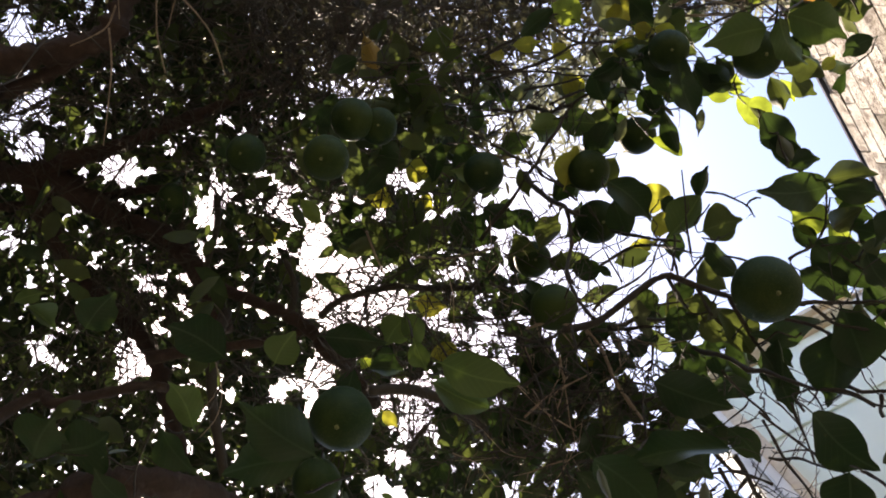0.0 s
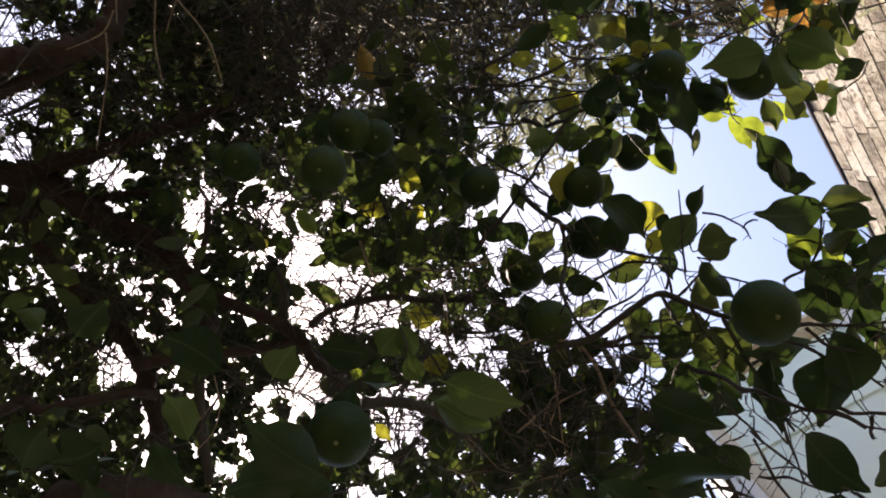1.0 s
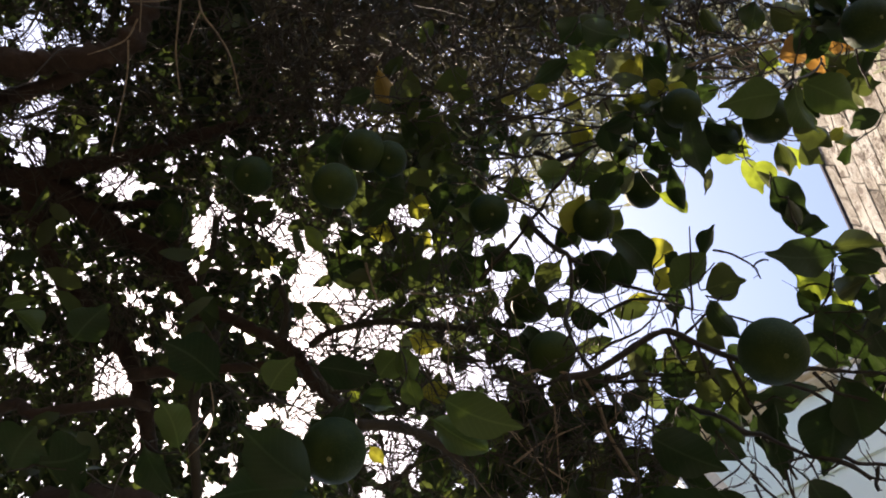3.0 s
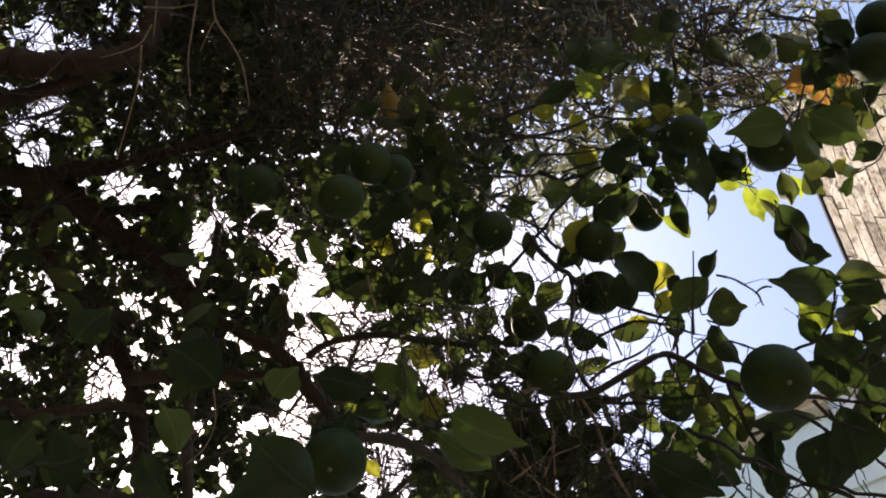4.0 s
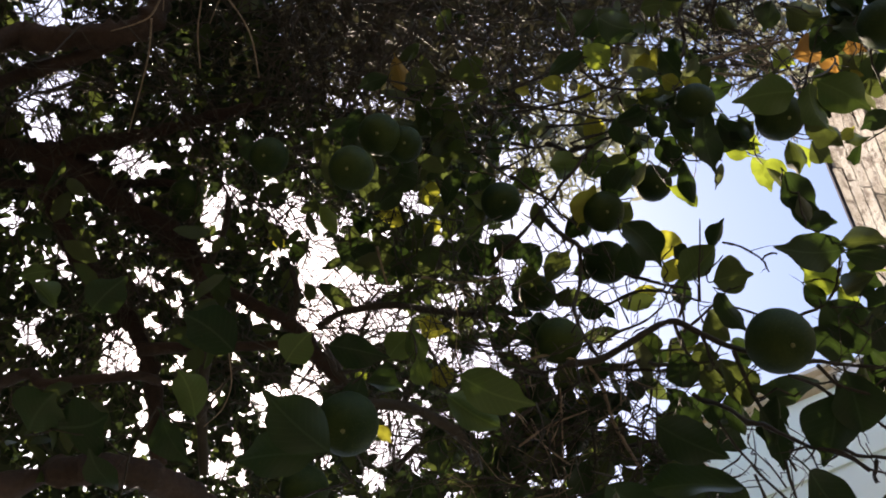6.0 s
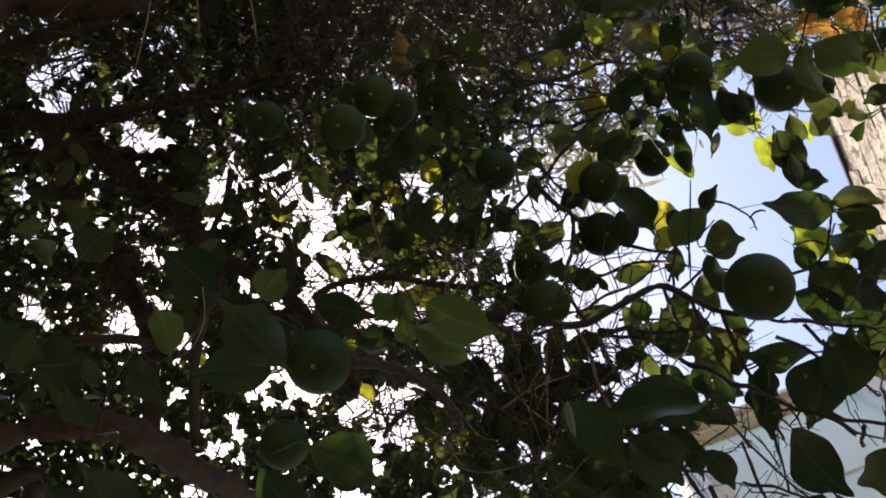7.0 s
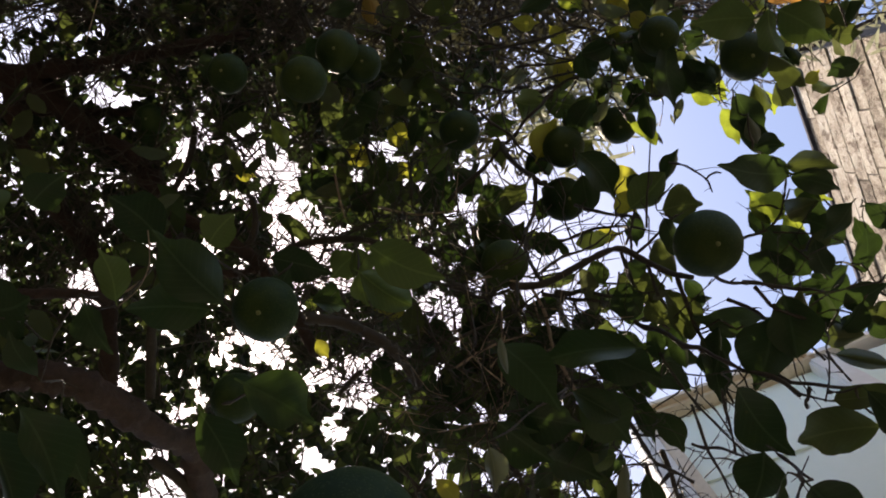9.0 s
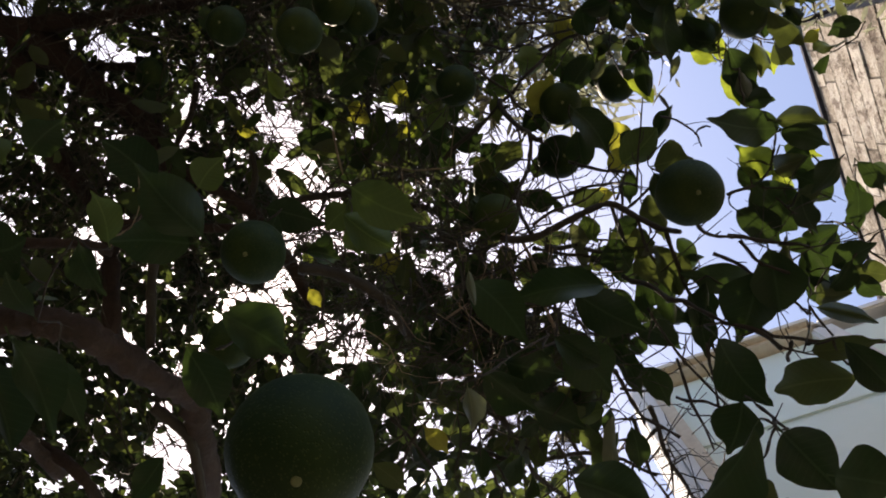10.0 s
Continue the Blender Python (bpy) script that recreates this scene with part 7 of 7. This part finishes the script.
foliage("foliage", olive_tree, FOLIAGE_LIT, [(0.93, -0.56, 4.20, 0.09, 0.20, 130), (1.04, -0.46, 4.10, 0.09, 0.20, 120), (0.87, -0.42, 4.20, 0.09, 0.20, 110), (1.18, -0.63, 4.20, 0.08, 0.20, 90), (1.26, -0.52, 4.10, 0.08, 0.20, 90), (1.05, -0.68, 4.30, 0.10, 0.20, 120), (1.31, -0.46, 4.00, 0.06, 0.20, 50), (0.81, -0.61, 4.30, 0.09, 0.20, 110), (0.28, -0.03, 4.30, 0.09, 0.20, 120), (0.57, -0.20, 4.30, 0.09, 0.20, 80)], 0.075, 0.17, 401, 0.2)
sprays("brushwood", orange_tree, TWIG, [(0.58, -0.34, 3.20, 0.06, 0.05, 26), (0.64, -0.27, 3.10, 0.06, 0.05, 24), (0.52, -0.28, 3.20, 0.06, 0.05, 22), (0.74, -0.35, 3.15, 0.06, 0.05, 18), (0.60, -0.20, 3.05, 0.05, 0.05, 14), (0.73, -0.26, 3.00, 0.04, 0.05, 10)], 0.17, 0.0014, 74)

# fine twigs among the leaves
sprays("brushwood", orange_tree, TWIG, [
    (-0.25, 0.42, 3.10, 0.160, 0.10, 6),
    (-0.05, 0.50, 3.00, 0.180, 0.10, 5),
    (0.15, 0.45, 2.90, 0.150, 0.10, 10),
    (0.10, 0.65, 2.85, 0.200, 0.12, 12),
    (-0.05, 0.20, 3.20, 0.150, 0.10, 25),
    (0.25, 0.65, 2.75, 0.150, 0.08, 22)], 0.16, 0.0016, 7)
sprays("dry_brushwood", orange_tree, BRUSH, [(-0.15, -0.12, 3.3, 0.16, 0.12, 90), (0.10, -0.17, 3.3, 0.12, 0.12, 45), (0.36, -0.40, 3.3, 0.08, 0.08, 50), (-0.4, -0.05, 3.3, 0.2, 0.1, 60)],
       0.14, 0.0015, 8, label="tangle of dry bare twigs")
sprays("dry_brushwood", orange_tree, TWIG, [(-0.35, -0.18, 3.5, 0.18, 0.12, 80), (0.0, -0.24, 3.5, 0.14, 0.12, 80), (-0.6, 0.1, 3.6, 0.2, 0.15, 50), (-0.7, 0.5, 3.7, 0.25, 0.15, 50)],
       0.26, 0.0024, 18, (0.8, 0.1, 0), label="tangle of dark bare twigs")
sprays("dry_brushwood", orange_tree, TWIG, [(0.52, -0.38, 3.4, 0.10, 0.08, 50)], 0.14, 0.0018, 19, (0.6, -0.3, 0), label="tangle of dark bare twigs")
sprays("brushwood", orange_tree, TWIG, [
    (-0.33, 0.40, 3.20, 0.100, 0.06, 13),
    (-0.20, 0.42, 3.20, 0.100, 0.06, 15),
    (-0.55, 0.62, 3.60, 0.060, 0.06, 24),
    (-0.10, 0.75, 3.10, 0.100, 0.06, 12),
    (-0.50, 1.00, 3.40, 0.200, 0.06, 50)], 0.20, 0.0018, 28)
sprays("brushwood", orange_tree, TWIG, [
    (0.31, 0.26, 2.62, 0.040, 0.05, 5),
    (0.28, 0.34, 2.64, 0.040, 0.05, 5),
    (0.25, 0.25, 2.80, 0.050, 0.05, 8),
    (0.18, 0.34, 2.64, 0.040, 0.05, 14),
    (0.37, 0.39, 2.68, 0.060, 0.05, 5),
    (0.32, 0.46, 2.72, 0.060, 0.05, 5),
    (0.20, 0.15, 2.95, 0.050, 0.05, 8),
    (0.43, 0.34, 2.62, 0.050, 0.05, 5),
    (0.35, 0.52, 2.72, 0.060, 0.05, 14),
    (0.53, 0.26, 2.45, 0.040, 0.05, 8)], 0.13, 0.0012, 71)
sprays("brushwood", orange_tree, TWIG, [
    (0.44, 0.69, 2.80, 0.070, 0.05, 22),
    (0.56, 0.72, 2.76, 0.060, 0.05, 18),
    (0.34, 0.77, 2.82, 0.070, 0.05, 22),
    (0.30, 0.33, 2.70, 0.060, 0.05, 5)], 0.16, 0.0016, 72)
sprays("brushwood", orange_tree, TWIG, [(-0.19, 0.39, 3.10, 0.06, 0.05, 12), (-0.10, 0.41, 3.08, 0.05, 0.05, 10), (-0.19, 0.43, 2.80, 0.04, 0.05, 10), (-0.06, 0.56, 2.80, 0.05, 0.05, 14), (-0.39, 0.25, 3.40, 0.07, 0.05, 8), (-0.01, 0.42, 2.90, 0.05, 0.05, 12), (0.08, 0.35, 2.90, 0.06, 0.05, 16), (-0.78, 0.60, 3.30, 0.06, 0.05, 8), (-1.09, -0.21, 3.50, 0.09, 0.05, 16), (-1.11, 0.03, 3.50, 0.09, 0.05, 16), (-0.80, 0.45, 3.50, 0.06, 0.05, 10)], 0.15, 0.0012, 73)
sprays("brushwood", orange_tree, TWIG, [(0.13, 0.37, 2.50, 0.05, 0.04, 9), (0.20, 0.42, 2.50, 0.05, 0.04, 9), (0.18, 0.33, 2.52, 0.04, 0.04, 9), (0.09, 0.45, 2.52, 0.05, 0.04, 9), (0.28, 0.46, 2.55, 0.04, 0.04, 10), (0.04, 0.32, 2.75, 0.05, 0.04, 12), (-0.09, 0.26, 2.90, 0.05, 0.04, 12)], 0.14, 0.0011, 75, label="tangle of dark bare twigs")
sprays("brushwood", orange_tree, DEAD, [(0.16, 0.34, 2.50, 0.04, 0.04, 3), (0.13, 0.42, 2.50, 0.05, 0.04, 3), (0.04, 0.27, 2.80, 0.04, 0.04, 3), (0.22, 0.39, 2.50, 0.04, 0.04, 2), (-0.13, 0.27, 2.85, 0.04, 0.04, 2)], 0.11, 0.0009, 76, label="dry straw-coloured twigs")
foliage("foliage", orange_tree, FOLIAGE, [(-0.01, 0.87, 3.30, 0.06, 0.08, 22), (0.09, 0.91, 3.30, 0.06, 0.08, 22), (0.02, 0.99, 3.20, 0.06, 0.08, 25), (0.14, 1.01, 3.20, 0.06, 0.08, 25), (0.07, 0.79, 3.30, 0.06, 0.08, 16), (-0.03, 1.09, 3.20, 0.06, 0.08, 16), (0.21, 0.94, 3.20, 0.06, 0.08, 20)], 0.06, 0.5, 83)
# thin dark shoots all through the closed part of the crown
SHOOTS = random.Random(12)
thin = [(SHOOTS.uniform(-1.25, -0.02), SHOOTS.uniform(-0.42, 0.80), SHOOTS.uniform(3.1, 3.4), 0.09, 0.06, 6) for k in range(110)]
sprays("brushwood", orange_tree, TWIG, thin, 0.24, 0.0017, 81, (0.15, 0.25, 0), label="thin dark twigs between the leaves")
# crown beyond the nearest branches, kept out of view, added to cast shade
CROWN = random.Random(9)
outer = []
for k in range(640):
    a, b, c = CROWN.uniform(-1, 1), CROWN.uniform(-1, 1), CROWN.uniform(-1, 1)
    if a * a + b * b + c * c < 1 and c > 0 and -1.25 + 1.9 * a < -0.76 * (2.02 + 1.5 * c):
        outer.append((-1.25 + 1.9 * a, 0.6 + 2.1 * b, 3.6 + 1.4 * c, 0.22, 0.10, 150))
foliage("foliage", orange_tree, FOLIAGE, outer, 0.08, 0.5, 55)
outer = []
for k in range(90):
    a, b, c = CROWN.uniform(-1, 1), CROWN.uniform(-1, 1), CROWN.uniform(-1, 1)
    if a * a + b * b + c * c < 1:
        outer.append((-0.5 + 1.2 * a, -1.7 + 1.0 * b, 4.7 + 1.2 * c, 0.22, 0.2, 220))
foliage("foliage", olive_tree, FOLIAGE_FINE, outer, 0.06, 0.17, 56, 0.3)

# stones of the wall, course by course from the coping down
BRICKS = random.Random(6)
COURSE = 0.09
shapes = []
for k in range(8):
    bm = bmesh.new()
    block(bm, 0, -0.03, 0, 0.3, 0, COURSE - 0.004)
    bmesh.ops.recalc_face_normals(bm, faces=bm.faces)
    bmesh.ops.bevel(bm, geom=[e for e in bm.edges if all(v.co.y > -0.01 for v in e.verts)], offset=0.0025, segments=1, affect='EDGES')
    for v in bm.verts:
        v.co += Vector((BRICKS.uniform(-0.003, 0.003), BRICKS.uniform(-0.003, 0.003), BRICKS.uniform(-0.001, 0.001)))
    me = bpy.data.meshes.new("brick")
    bm.to_mesh(me)
    bm.free()
    me.materials.append(STONE)
    shapes.append(me)


def brick(x, z, w):
    ob = new("brick", BRICKS.choice(shapes))
    ob.parent = brick_house
    ob.location = (x, BRICKS.uniform(-0.002, 0.005), z)
    ob.scale = (w / 0.3, 1, 1)


for row in range(20):
    x = -0.25
    brick(x, 4.985 - (row + 1) * COURSE, 0.12 + 0.15 * (row % 2))
    x += 0.1245 + 0.15 * (row % 2)
    while x < 1.5:
        w = 0.3 * BRICKS.choice((1, 1, 1.2, 1.4, 0.8, 0.55))
        brick(x, 4.985 - (row + 1) * COURSE, w)
        x += w + 0.0045
verts, faces = [], []
for row in range(55):
    for col in range(25):
        x = -0.25 + col * 0.305 + (0.15 if row % 2 else 0.0)
        z = 4.985 - (row + 1) * COURSE
        if z < 0 or (row < 20 and x < 1.95) or x > 2.28:
            continue
        b = len(verts)
        h = COURSE - 0.003
        verts += [(x, 0, z), (x + 0.3, 0, z), (x + 0.3, 0, z + h), (x, 0, z + h), (x, -0.02, z), (x + 0.3, -0.02, z), (x + 0.3, -0.02, z + h), (x, -0.02, z + h)]
        faces += [(b + 3, b + 2, b + 1, b), (b, b + 1, b + 5, b + 4), (b + 1, b + 2, b + 6, b + 5), (b + 2, b + 3, b + 7, b + 6), (b + 3, b, b + 4, b + 7)]
rest = new("brickwork", mesh_of("brickwork", verts, faces, STONE, smooth=False))
rest.parent = brick_house
tagged(rest, kind="stuff")
